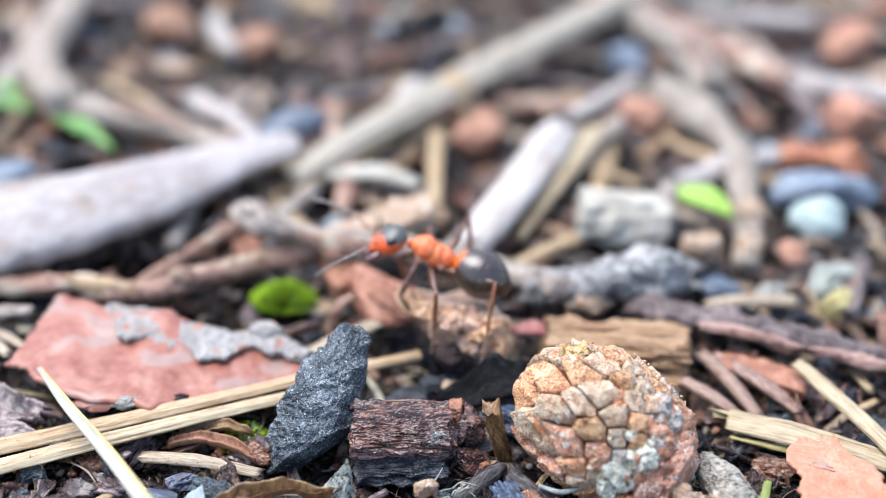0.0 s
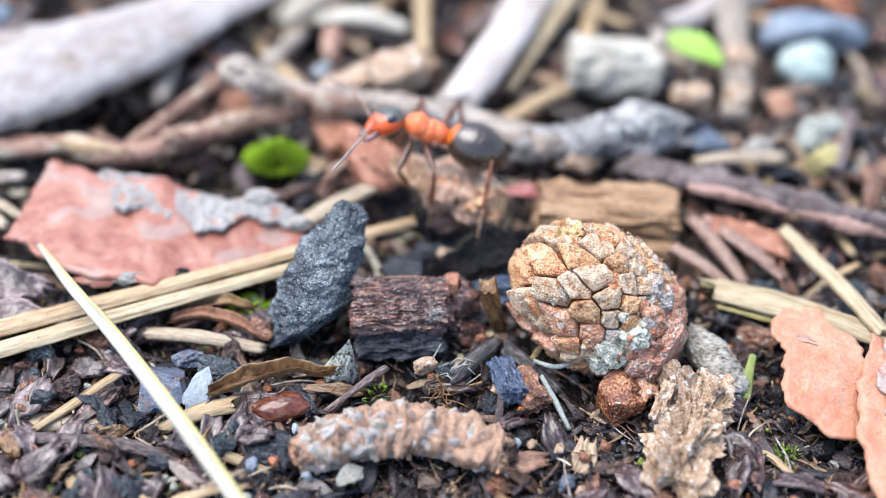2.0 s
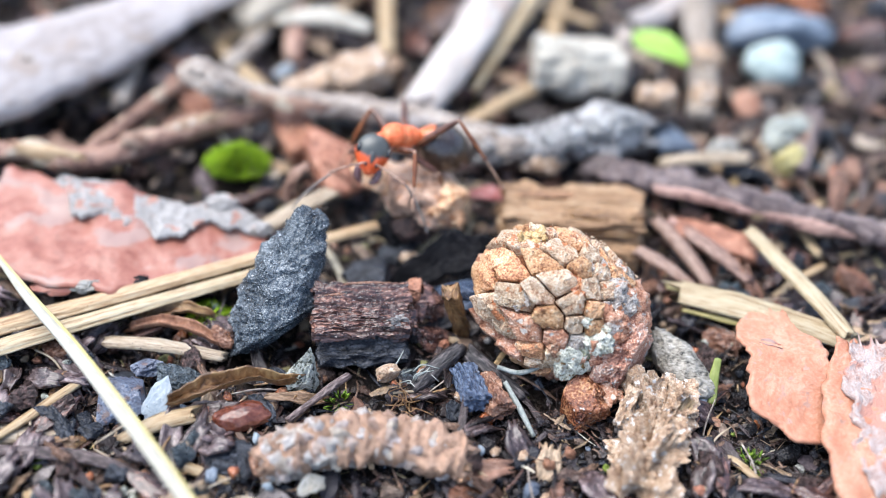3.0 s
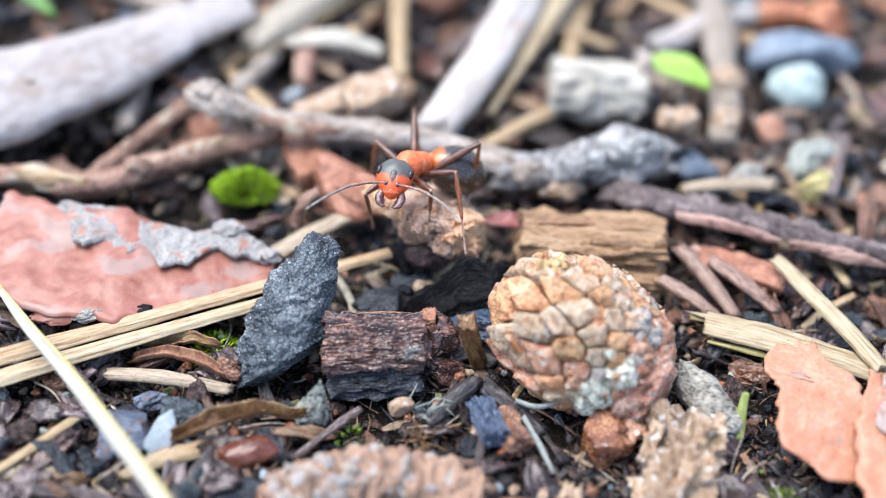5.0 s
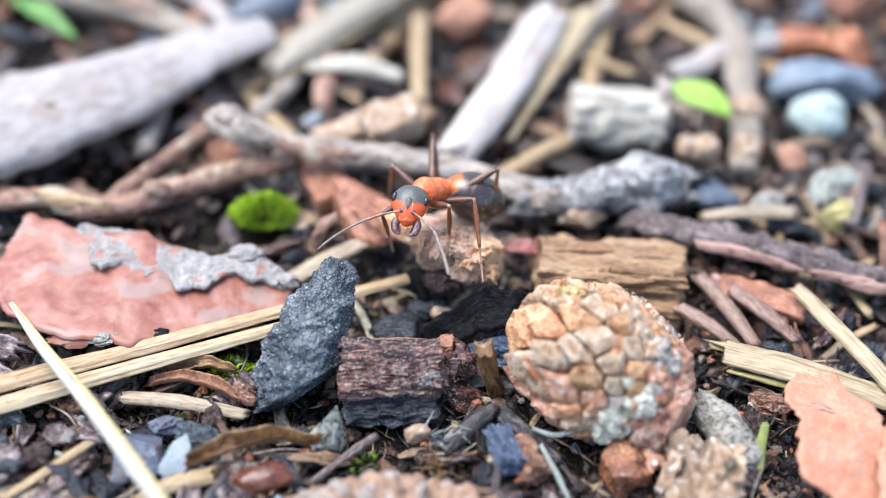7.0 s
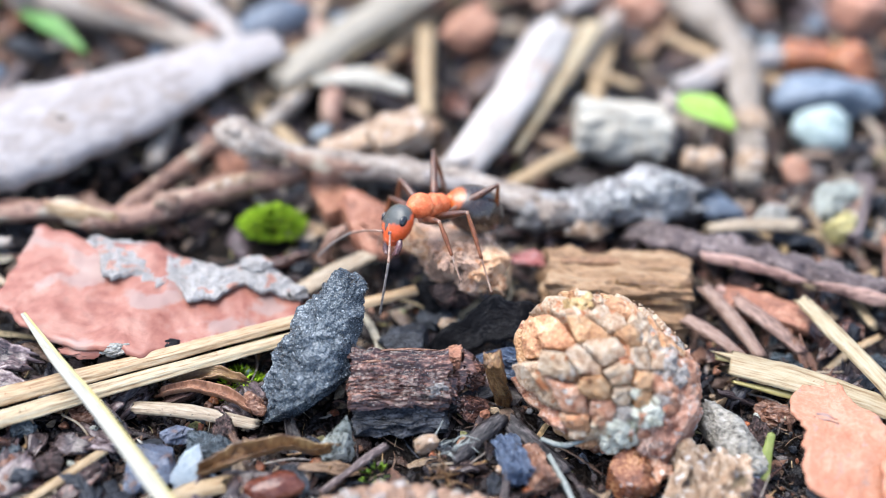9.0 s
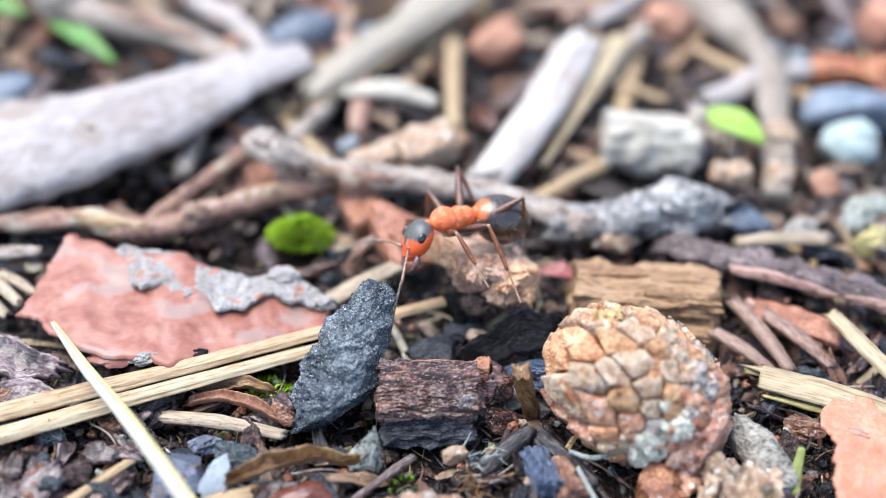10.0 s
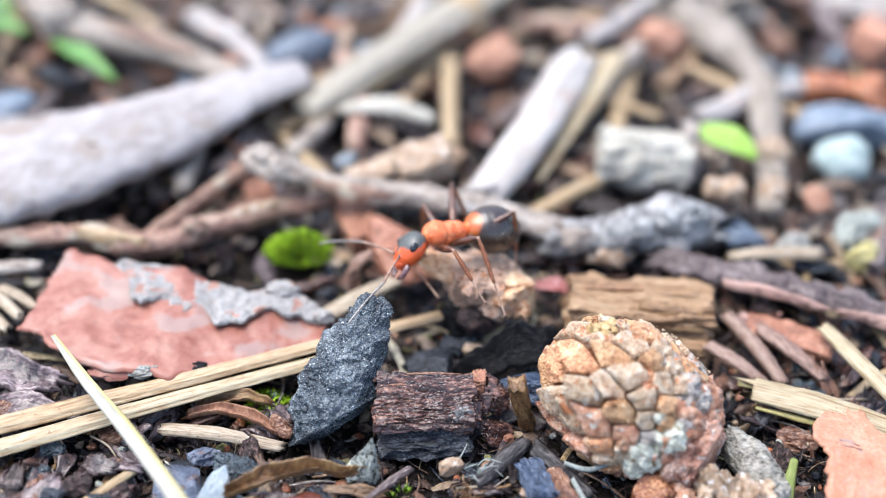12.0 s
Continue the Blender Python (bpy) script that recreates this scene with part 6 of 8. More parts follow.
    thing("cream_stone", blob((18.5, 46, 0.0), (3.4, 1.8, 1.5), 161, 3, 0.15, 0.8), "cream", "cream-white stone", "stone")
    thing("orange_chip", block((21.5, 20.8, -0.6), (1.4, 0.9, 0.7), 162, (0, 0, -5), (14, 8, 6), 0.1, 0.2), "resin", "orange-brown bark chip", "bark")
    for a, b, s in (((-31, 24.4, -0.4), (-27.0, 22.8, 0.5), 0.8), ((-25.4, 22.0, 0.4), (-20.8, 18.1, 0.4), 0.75), ((-31.5, 27.5, -0.4), (-28.5, 25.0, 0.4), 0.7)):
        m = [(p + q) / 2 for p, q in zip(a, b)]
        thing("grass_leaf", sheet([a, (m[0], m[1], m[2] + 0.5), b], [(0.2, 0.2), (s, s), (0.15, 0.15)], 0.15, 163, 20, 8, 0.25, 0.05, 0.03), "grass_green", "fresh green grass leaf", "leaf")
    thing("blue_shard", blob((-10.8, 23.5, -0.5), (2.6, 1.6, 1.2), 166, 3, 0.2, 0.9, (0, 0, 20), 5), "stone_blue", "blue-grey stone", "stone")
    thing("blue_shard", blob((-27.5, 16.2, -0.8), (2.8, 1.5, 1.2), 167, 3, 0.2, 0.9, (0, 0, 20), 5), "stone_blue", "blue-grey stone", "stone")


# ---------------------------------------------------------------- scattered litter
KEEP = [(-0.5, 1.5, 5.0), (-5.5, -4.7, 3.4), (-2.0, -6.2, 3.0), (7, -7, 5.2), (-2, -13, 4), (10.3, -13, 2.5), (17.5, -10, 4), (-14, 0, 6), (8.4, 1, 4), (-20, 0, 5), (9.7, 13.6, 3.2), (21.5, 15.8, 4.0), (14, 13.5, 2.4), (-9, 6, 2.6), (-20, 12, 4), (-12.5, -9, 2.5)]


def free(x, y, s):
    return all((x - a) ** 2 + (y - b) ** 2 > (c + s * 0.5) ** 2 for a, b, c in KEEP)


def scatter(name, bases, count, zone, seed, group, near=1.0, lift=0.15, lean=0.15):
    """Copies of a few base pieces strewn over a zone. bases: things already built at the origin."""
    r = random.Random(seed)
    done = 0
    while done < count:
        x, y = r.uniform(*zone[0]), r.uniform(*zone[1])
        if not free(x, y, near) or hollow(x, y, r):
            continue
        b = bases[done % len(bases)]
        m = Matrix.Translation(Vector((x, y, ground_z(x, y) + lift + r.uniform(0, 0.5))) * MM) @ Euler((r.gauss(0, lean), r.gauss(0, lean), r.uniform(0, 6.28))).to_matrix().to_4x4()
        copy_thing(b, m)
        done += 1
    for b in bases:
        x, y = r.uniform(*zone[0]), zone[1][1]
        b.location = Vector((x, y, ground_z(x, y) + lift)) * MM


def plate(L, w, seed, th=0.22):
    return sheet([(-L, 0, 0.15), (0, 0.1, 0.3), (L, 0, 0.15)], [(w * 0.5, w * 0.6), (w, w * 0.9), (w * 0.4, w * 0.5)], th, seed, 14, 7, 0.12, 0.22, 0.4, 0, 0.1)


def build_litter():
    g = "strewn litter"
    near, far = ((-24, 24), (-18, 6)), ((-38, 38), (6, 62))
    a = [thing("bark_bit", plate(L, w, 300 + i), "splinter", "thin damp bark flake of dull colour", "bark flake", g) for i, (L, w) in enumerate([(0.6, 0.4), (1.0, 0.4), (0.5, 0.4), (1.3, 0.35), (0.8, 0.55), (1.6, 0.4), (1.2, 0.6)])]
    scatter("bark_bit", a, 150, near, 11, g, 0.3, 0.1, 0.45)
    a = [thing("wood_splinter", block((0, 0, 0.2), (L, w, h), 200 + i, (0, 0, 0), (16, 6, 4), 0.5, 0.5), "splinter", "weathered wood splinter with torn ends", "splinter", g) for i, (L, w, h) in enumerate([(1.3, 0.18, 0.15), (0.8, 0.24, 0.16), (1.9, 0.16, 0.14), (0.6, 0.3, 0.18), (2.3, 0.15, 0.14)])]
    scatter("wood_splinter", a, 90, near, 1, g, 0.3, 0.15, 0.25)
    a = [thing("wood_splinter", block((0, 0, 0.3), (L, w, h), 210 + i, (0, 0, 0), (16, 6, 4), 0.5, 0.4), "splinter", "weathered wood splinter with torn ends", "splinter", g) for i, (L, w, h) in enumerate([(2.6, 0.45, 0.35), (1.8, 0.7, 0.4), (3.2, 0.4, 0.35), (1.5, 0.7, 0.5)])]
    scatter("wood_splinter", a, 130, far, 2, g, 0.8, 0.15, 0.25)
    a = [thing("dark_chip", blob((0, 0, 0.25), (L, w, h), 220 + i, 4, 0.4, 1.4, (0, 0, 0), 5), "charcoal", "small black charred chip", "chip", g) for i, (L, w, h) in enumerate([(0.9, 0.5, 0.35), (1.3, 0.4, 0.3), (0.6, 0.6, 0.4)])]
    scatter("dark_chip", a, 45, near, 3, g, 0.5)
    a = [thing("wet_bark_chunk", blob((0, 0, 0.2), (L, w, h), 330 + i, 4, 0.45, 1.5, (0, 0, 0), 6, 0.12), m, lab, "bark", g) for i, (L, w, h, m, lab) in enumerate([(1.1, 0.6, 0.4, "wet_bark", "glossy wet red-brown bark chunk"), (0.8, 0.55, 0.45, "lump_black", "glossy wet black-brown bark chunk"), (1.3, 0.5, 0.35, "bark_dark", "wet purple-brown bark chunk"), (0.7, 0.5, 0.4, "slate", "wet blue-black stone chunk"), (1.0, 0.7, 0.35, "wood_dark", "wet orange-brown bark chunk")])]
    scatter("wet_bark_chunk", a, 110, near, 13, g, 0.5, 0.05, 0.3)
    a = [thing("bark_bit", plate(L, w, 340 + i, 0.3), "wet_purple", "glossy wet purple-brown bark flake", "bark flake", g) for i, (L, w) in enumerate([(1.3, 0.7), (0.9, 0.6), (1.6, 0.6), (0.7, 0.5)])]
    scatter("bark_bit", a, 70, ((-24, -8), (-17, -5)), 14, g, 0.2, 0.25, 0.4)
    a = [thing("bark_bit", plate(L, w, 350 + i, 0.3), "wet_purple", "glossy wet purple-brown bark flake", "bark flake", g) for i, (L, w) in enumerate([(1.1, 0.6), (0.8, 0.5)])]
    scatter("bark_bit", a, 36, ((-6, 22), (-17, -4)), 15, g, 0.2, 0.2, 0.4)
    a = [thing("bark_crumb", blob((0, 0, 0.1), (s, s * 0.75, s * 0.6), 360 + i, 3, 0.45, 1.6, (0, 0, 0), 5), m, lab, "crumb", g) for i, (s, m, lab) in enumerate([(0.3, "cork", "tiny tan bark crumb on wet litter"), (0.26, "lichen_stone", "tiny grey stone crumb on wet litter"), (0.34, "red_piece", "tiny red-brown bark crumb on wet litter"), (0.24, "pale_chip", "tiny pale stone crumb on wet litter"), (0.3, "resin", "tiny orange bark crumb on wet litter")])]
    scatter("bark_crumb", a, 130, ((-22, 22), (-17, -3)), 16, g, 0.2, 0.35, 0.5)
    a = [thing("wood_fibre", tube([(-L, 0, 0.1), (0, 0.12, 0.2), (L, -0.05, 0.1)], [w, w * 1.1, w * 0.6], 370 + i, 10, 6, 0.8, 0.15, 0.8, 0, 0.8), m, lab, "fibre", g) for i, (L, w, m, lab) in enumerate([(0.9, 0.06, "straw_old", "thin tan wood fibre on wet litter"), (1.3, 0.05, "twig_grey", "thin grey wood fibre on wet litter"), (0.7, 0.07, "wood_dark", "thin brown wood fibre on wet litter")])]
    scatter("wood_fibre", a, 80, ((-22, 22), (-17, -3)), 17, g, 0.2, 0.4, 0.4)
    a = [thing("straw_bit", tube([(-L, 0, 0.2), (0, 0.1, 0.3), (L, -0.05, 0.2)], [w, w * 1.1, w * 0.8], 230 + i, 14, 8, 0.5, 0.12, 0.6, 3, 1.2), "straw", "short bit of dry straw", "straw", g) for i, (L, w) in enumerate([(1.8, 0.2), (2.4, 0.26), (1.1, 0.22)])]
    scatter("straw_bit", a, 22, near, 4, g, 0.6, 0.3)
    a = [thing("straw_bit", tube([(-L, 0, 0.2), (0, 0.3, 0.4), (L, -0.15, 0.2)], [w, w * 1.1, w * 0.7], 240 + i, 18, 8, 0.5, 0.12, 0.6, 3, 0.8), "straw", "piece of dry straw", "straw", g) for i, (L, w) in enumerate([(3.8, 0.45), (5.0, 0.5), (2.6, 0.4)])]
    scatter("straw_bit", a, 44, ((-38, 38), (12, 62)), 5, g, 1.0, 0.5)
    a = [thing("twig_bit", tube([(-L, 0, 0.3), (0, 0.5, 0.6), (L, -0.3, 0.3)], [w, w * 1.1, w * 0.8], 250 + i, 22, 10, 0.9, 0.2, 0.6, 0, 0.8, 0.3), m, lab, "twig", g) for i, (L, w, m, lab) in enumerate([(4.5, 0.6, "twig_grey", "weathered grey twig lying flat"), (5.0, 0.7, "twig_pale", "pale bleached twig lying flat"), (4.0, 0.6, "twig_pink", "reddish brown twig lying flat"), (3.4, 0.55, "twig_dark", "dark brown twig lying flat")])]
    scatter("twig_bit", a, 52, ((-38, 38), (14, 64)), 6, g, 1.2, 0.5)
    a = [thing("bark_bit", plate(L, w, 260 + i, 0.35), m, lab, "bark flake", g) for i, (L, w, m, lab) in enumerate([(1.8, 1.1, "red_piece", "red-brown bark flake lying flat"), (1.4, 1.2, "twig_pink", "pinkish bark flake lying flat"), (2.0, 0.9, "cork", "tan bark flake lying flat"), (1.5, 0.9, "bark_dark", "dark bark flake lying flat"), (2.4, 1.0, "splinter", "dull brown bark flake lying flat")])]
    scatter("bark_bit", a, 115, ((-38, 38), (6, 62)), 7, g, 0.8, 0.4, 0.4)
    a = [thing("small_stone", blob((0, 0, 0.4), (s, s * 0.8, s * 0.6), 270 + i, 4, 0.25, 1.2, (0, 0, 0), 5), m, lab, "pebble", g) for i, (s, m, lab) in enumerate([(0.9, "stone_blue", "blue-grey pebble on dark soil"), (0.7, "pale_chip", "pale grey pebble on dark soil"), (0.8, "clay", "brown crumb on dark soil"), (1.0, "charcoal", "black crumb on dark soil")])]
    scatter("small_stone", a, 60, ((-38, 38), (4, 62)), 8, g, 0.6, 0.1)
    a = [thing("small_stone", blob((0, 0, 0.2), (s, s * 0.8, s * 0.6), 280 + i, 4, 0.3, 1.3, (0, 0, 0), 5), m, lab, "pebble", g) for i, (s, m, lab) in enumerate([(0.45, "stone_blue", "small blue-grey pebble on soil"), (0.42, "clay", "small brown crumb on soil"), (0.55, "charcoal", "small black crumb on soil")])]
    scatter("small_stone", a, 40, near, 9, g, 0.4, 0.0)


build_mound()
build_rock()
build_chip()
build_cone()
build_straws()
build_flakes()
build_front()
build_side()
build_middle()
build_back()
build_litter()

# ---------------------------------------------------------------- the ant
M["ant_red"] = mat("ant_thorax", [(0.5, 0.075, 0.02), (0.66, 0.14, 0.045), (0.76, 0.27, 0.12)], 0.35, 0.4, 0.05, 0.07, spec=0.45)
M["ant_cheek"] = mat("ant_cheek", [(0.45, 0.06, 0.02), (0.6, 0.1, 0.03), (0.68, 0.19, 0.09)], 0.35, 0.35, 0.03, 0.07, spec=0.5)
M["ant_head"] = two_tone("ant_head", (0.58, 0.085, 0.02), (0.062, 0.066, 0.062), (-0.62, 0, 0.78), -0.22, -0.1, 0.33, 0.035, wobble=0.45)
M["ant_crown"] = mat("ant_crown", [(0.03, 0.03, 0.03), (0.06, 0.062, 0.06), (0.11, 0.105, 0.1)], 0.3, 0.35, 0.03, 0.07, spec=0.5)
M["ant_gaster"] = two_tone("ant_gaster", (0.026, 0.014, 0.009), (0.4, 0.085, 0.004), (1, 0, 0.25), -0.24, -0.1, 0.3, 0.012, spec=0.9, wobble=0.1)
M["ant_coxa"] = mat("ant_coxa", [(0.34, 0.14, 0.09), (0.52, 0.28, 0.2), (0.66, 0.46, 0.38)], 0.5, 0.4, 0.02, 0.08, spec=0.5)
M["ant_leg"] = mat("ant_leg", [(0.026, 0.00845, 0.0052), (0.0715, 0.0234, 0.0111), (0.163, 0.0618, 0.0325)], 0.6, 0.32, 0.01, 0.08, spec=0.6)
M["ant_shin"] = mat("ant_shin", [(0.068, 0.0204, 0.0085), (0.17, 0.051, 0.017), (0.323, 0.128, 0.051)], 0.6, 0.32, 0.01, 0.08, spec=0.6)
M["ant_foot"] = mat("ant_foot", [(0.187, 0.0864, 0.0504), (0.302, 0.18, 0.122), (0.418, 0.302, 0.238)], 0.4, 0.4, 0.01, 0.06, spec=0.5)
M["ant_jaw"] = mat("ant_jaw", [(0.03, 0.01, 0.011), (0.08, 0.026, 0.026), (0.2, 0.1, 0.11)], 0.25, 0.22, 0.03, 0.05, spec=0.8)
M["ant_eye"] = mat("ant_eye", [(0.006, 0.006, 0.008), (0.012, 0.012, 0.016), (0.025, 0.025, 0.032)], 0.3, 0.15, 0.015, 0.03, spec=0.7)
M["ant_whip"] = mat("ant_whip", [(0.1, 0.08, 0.07), (0.21, 0.18, 0.165), (0.34, 0.32, 0.3)], 0.3, 0.4, 0.01, 0.07)
M["ant_horn"] = mat("ant_antenna", [(0.12, 0.055, 0.035), (0.24, 0.14, 0.1), (0.38, 0.28, 0.23)], 0.4, 0.4, 0.01, 0.07)


def ball(c, half, lump=0.03, seed=0, level=4, shape=None, bm=None):
    b = bmesh.new()
    bmesh.ops.create_icosphere(b, subdivisions=level, radius=1)
    for v in b.verts:
        p = v.co * (1 + lump * noise.noise(v.co * 2.5 + Vector((seed, 0, 0))))
        q = Vector((p.x * half[0], p.y * half[1], p.z * half[2]))
        v.co = (shape(q, v.co) if shape else q) + Vector(c)
    if bm is None:
        return b
    me = bpy.data.meshes.new("joined")
    b.to_mesh(me)
    b.free()
    bm.from_mesh(me)
    bpy.data.meshes.remove(me)
    return bm


def body_part(name, bm, material, parent, label=""):
    """A part in its parent's own space, its origin at the joint."""
    ob = finish(name, bm, M[material], None, label, True, False)
    ob.parent = parent
    return ob


def build_ant():
    ant = tagged(new("ant"), "red and black wood ant standing on an earth lump", "ant")
    ant.empty_display_size = 0.002
    body_part("pronotum", ball((0.58, 0, 0.12), (0.68, 0.64, 0.6), 0.04, 1, shape=lambda q, u: Vector((q.x, q.y * (1 - 0.18 * max(0, u.x)), q.z * (1 - 0.12 * max(0, u.x))))), "ant_red", ant)
    body_part("mesonotum", ball((-0.13, 0, 0.11), (0.44, 0.5, 0.49), 0.04, 2), "ant_red", ant)
    body_part("propodeum", ball((-0.52, 0, 0.0), (0.55, 0.48, 0.54), 0.04, 3, shape=lambda q, u: Vector((q.x, q.y, q.z - 0.14 * max(0, -u.x)))), "ant_red", ant)
    body_part("neck", tube([(0.9, 0, 0.02), (1.15, 0, 0.0), (1.45, 0, 0.02)], [0.34, 0.22, 0.24], 4, 10, 12, 1, 0.02, ragged=0), "ant_red", ant)
    for s in (-1, 1):
        body_part("mesopleuron", ball((0.0, 0.3 * s, -0.14), (0.5, 0.24, 0.36), 0.04, 14, 3), "ant_red", ant)
        for x, y, z, k in ((0.6, 0.34, -0.3, 1.1), (0.06, 0.33, -0.36, 0.95), (-0.5, 0.31, -0.34, 1.0)):
            body_part("coxa", ball((x, y * s, z), (0.21 * k, 0.18 * k, 0.3 * k), 0.03, 5, 3), "ant_coxa", ant, "pale waxy hip joint")
    pt = ball((-1.06, 0, 0.04), (0.15, 0.32, 0.36), 0.03, 8, 3)
    ball((-1.08, 0, -0.16), (0.34, 0.16, 0.14), 0.02, 9, 3, bm=pt)
    body_part("petiole", pt, "ant_red", ant)

    def face(q, u):
        k = 0.76 - 0.19 * u.x - 0.17 * u.x * u.x
        notch = 0.10 * max(0, -u.x - 0.5) * max(0, 1 - 3 * abs(u.y))
        return Vector((q.x + notch, q.y * k * 1.1, q.z * (0.95 - 0.14 * u.x)))
    head = body_part("head", ball((0.78, 0, 0), (1.04, 1.0, 0.64), 0.015, 10, 5, face), "ant_head", ant, "red face with a dark crown")
    for s in (-1, 1):
        body_part("eye", ball((0.57, 0.72 * s, 0.27), (0.25, 0.13, 0.2), 0, 0, 4), "ant_eye", head, "black compound eye")
        jaw = tube([(1.42, 0.42 * s, -0.1), (1.68, 0.5 * s, -0.14), (1.98, 0.44 * s, -0.17), (2.2, 0.24 * s, -0.16)], [0.17, 0.21, 0.17, 0.05], 60 + s, 24, 12, 0.7, 0.05, 1.0)
        for k in range(4):
            tooth = Vector((1.78 + 0.11 * k, (0.34 - 0.03 * k) * s, -0.16))
            tube([tooth[:], (tooth + Vector((0.05, -0.13 * s, 0)))[:]], [0.06, 0.012], 65 + k, 4, 6, 1, 0.02, ragged=0, bm=jaw)
        body_part("mandible", jaw, "ant_jaw", head, "dark toothed mandible with a wet sheen")
        body_part("antenna_socket", ball((1.24, 0.25 * s, 0.4), (0.14, 0.12, 0.1), 0.02, 15, 3), "ant_jaw", head)
        body_part("frontal_ridge", tube([(0.85, 0.16 * s, 0.57), (1.1, 0.2 * s, 0.5), (1.34, 0.17 * s, 0.36)], [0.03, 0.06, 0.03], 67, 10, 8, 1, 0.03, ragged=0), "ant_cheek", head)
    body_part("frontal_triangle", ball((1.02, 0, 0.5), (0.38, 0.15, 0.1), 0.02, 13, 3, lambda q, u: Vector((q.x, q.y * (1 - 0.6 * u.x), q.z - 0.12 * u.x))), "ant_crown", head, "dark triangle above the face")
    body_part("clypeus", ball((1.5, 0, 0.1), (0.24, 0.4, 0.24), 0.03, 11, 4, lambda q, u: Vector((q.x, q.y, q.z + 0.05 * max(0, 1 - 2.5 * abs(u.y))))), "ant_cheek", head)

    def egg(q, u):
        k = 1 - 0.2 * max(0, -u.x) ** 2 - 0.1 * max(0, u.x) ** 2
        return Vector((q.x, q.y * k, q.z * k))
    gm = ball((-1.5, 0, 0.06), (1.58, 1.2, 1.18), 0.01, 12, 5, egg)
    for v in gm.verts:
        x = v.co.x
        step = 0.0
        for edge in (-0.75, -1.45, -2.05, -2.5):
            step += 0.022 if -0.06 < x - edge < 0.02 else 0
        v.co.y *= 1 - step
        v.co.z *= 1 - step
    gaster = body_part("gaster", gm, "ant_gaster", ant, "glossy dark abdomen with an orange front")
    r = random.Random(17)
    hairs = bmesh.new()
    for _ in range(46):
        a, e = r.uniform(0, 6.28), r.uniform(-2.8, -1.2)
        k = 1.18 * math.sqrt(max(0.02, 1 - ((e + 1.5) / 1.58) ** 2))
        p = Vector((e, k * math.cos(a), 0.06 + k * math.sin(a) * 0.98))
        tube([(p * 0.98)[:], (p + (p - Vector((-1.45, 0, 0))).normalized() * 0.2)[:]], [0.012, 0.005], 5, 3, 4, 1, 0, ragged=0, bm=hairs)
    body_part("hairs", hairs, "ant_whip", gaster, "sparse pale bristles")
    horns, legs = [], []
    for s in (-1, 1):
        sc = body_part("scape", tube([(0, 0, 0), (0.85, 0, 0.06), (1.8, 0, 0)], [0.045, 0.052, 0.075], 70 + s, 14, 8, 1, 0.02, ragged=0), "ant_horn", ant)
        bends = [(0.26 * i, 0, 0.1 * math.sin(i / 11 * math.pi)) for i in range(12)]
        fl = tube(bends, [0.05 if k % 2 == 0 else 0.07 - 0.0008 * k for k in range(22)] + [0.03], 71 + s, 66, 8, 1, 0.02, ragged=0)
        horns.append((sc, body_part("flagellum", fl, "ant_whip", ant, "segmented grey-brown antenna whip")))
    for i, (fem, tib) in enumerate(LEG_SIZES * 2):
        f = tube([(0, 0, 0), (fem * 0.35, 0, 0.03), (fem * 0.75, 0, 0.02), (fem, 0, 0)], [0.1, 0.2, 0.165, 0.085], 80 + i, 16, 10, 1, 0.03, ragged=0)
        t = tube([(0, 0, 0), (tib * 0.28, 0, 0.02), (tib * 0.58, 0, 0)], [0.075, 0.125, 0.08], 90 + i, 14, 8, 1, 0.03, ragged=0)
        fo = body_part("femur", f, "ant_leg", ant)
        to = body_part("tibia", t, "ant_shin", ant)
        body_part("knee", ball((0.02, 0, 0), (0.1, 0.09, 0.09), 0.02, 16, 3), "ant_foot", to, "pale knee joint")
        tb = tube([(tib * 0.58, 0, 0), (tib * 0.8, 0, -0.02), (tib, 0, -0.05)], [0.045, 0.06, 0.04, 0.06, 0.04, 0.06, 0.04, 0.055, 0.045, 0.07], 99 + i, 30, 6, 1, 0.02, ragged=0)
        body_part("tarsus", tb, "ant_foot", to, "pale jointed foot")
        for s in (-1, 1):
            body_part("claw", tube([(tib - 0.03, 0.02 * s, -0.05), (tib + 0.08, 0.06 * s, -0.06), (tib + 0.13, 0.07 * s, -0.12)], [0.025, 0.02, 0.006], 3, 6, 5, 1, 0, ragged=0), "ant_leg", to)
        legs.append((fo, to))
    return ant, head, gaster, horns, legs


# front, middle and hind leg: femur, tibia with foot (mm)
LEG_SIZES = [(2.0, 2.8), (2.05, 3.8), (3.0, 4.1)]
ant, head, gaster, horns, legs = build_ant()


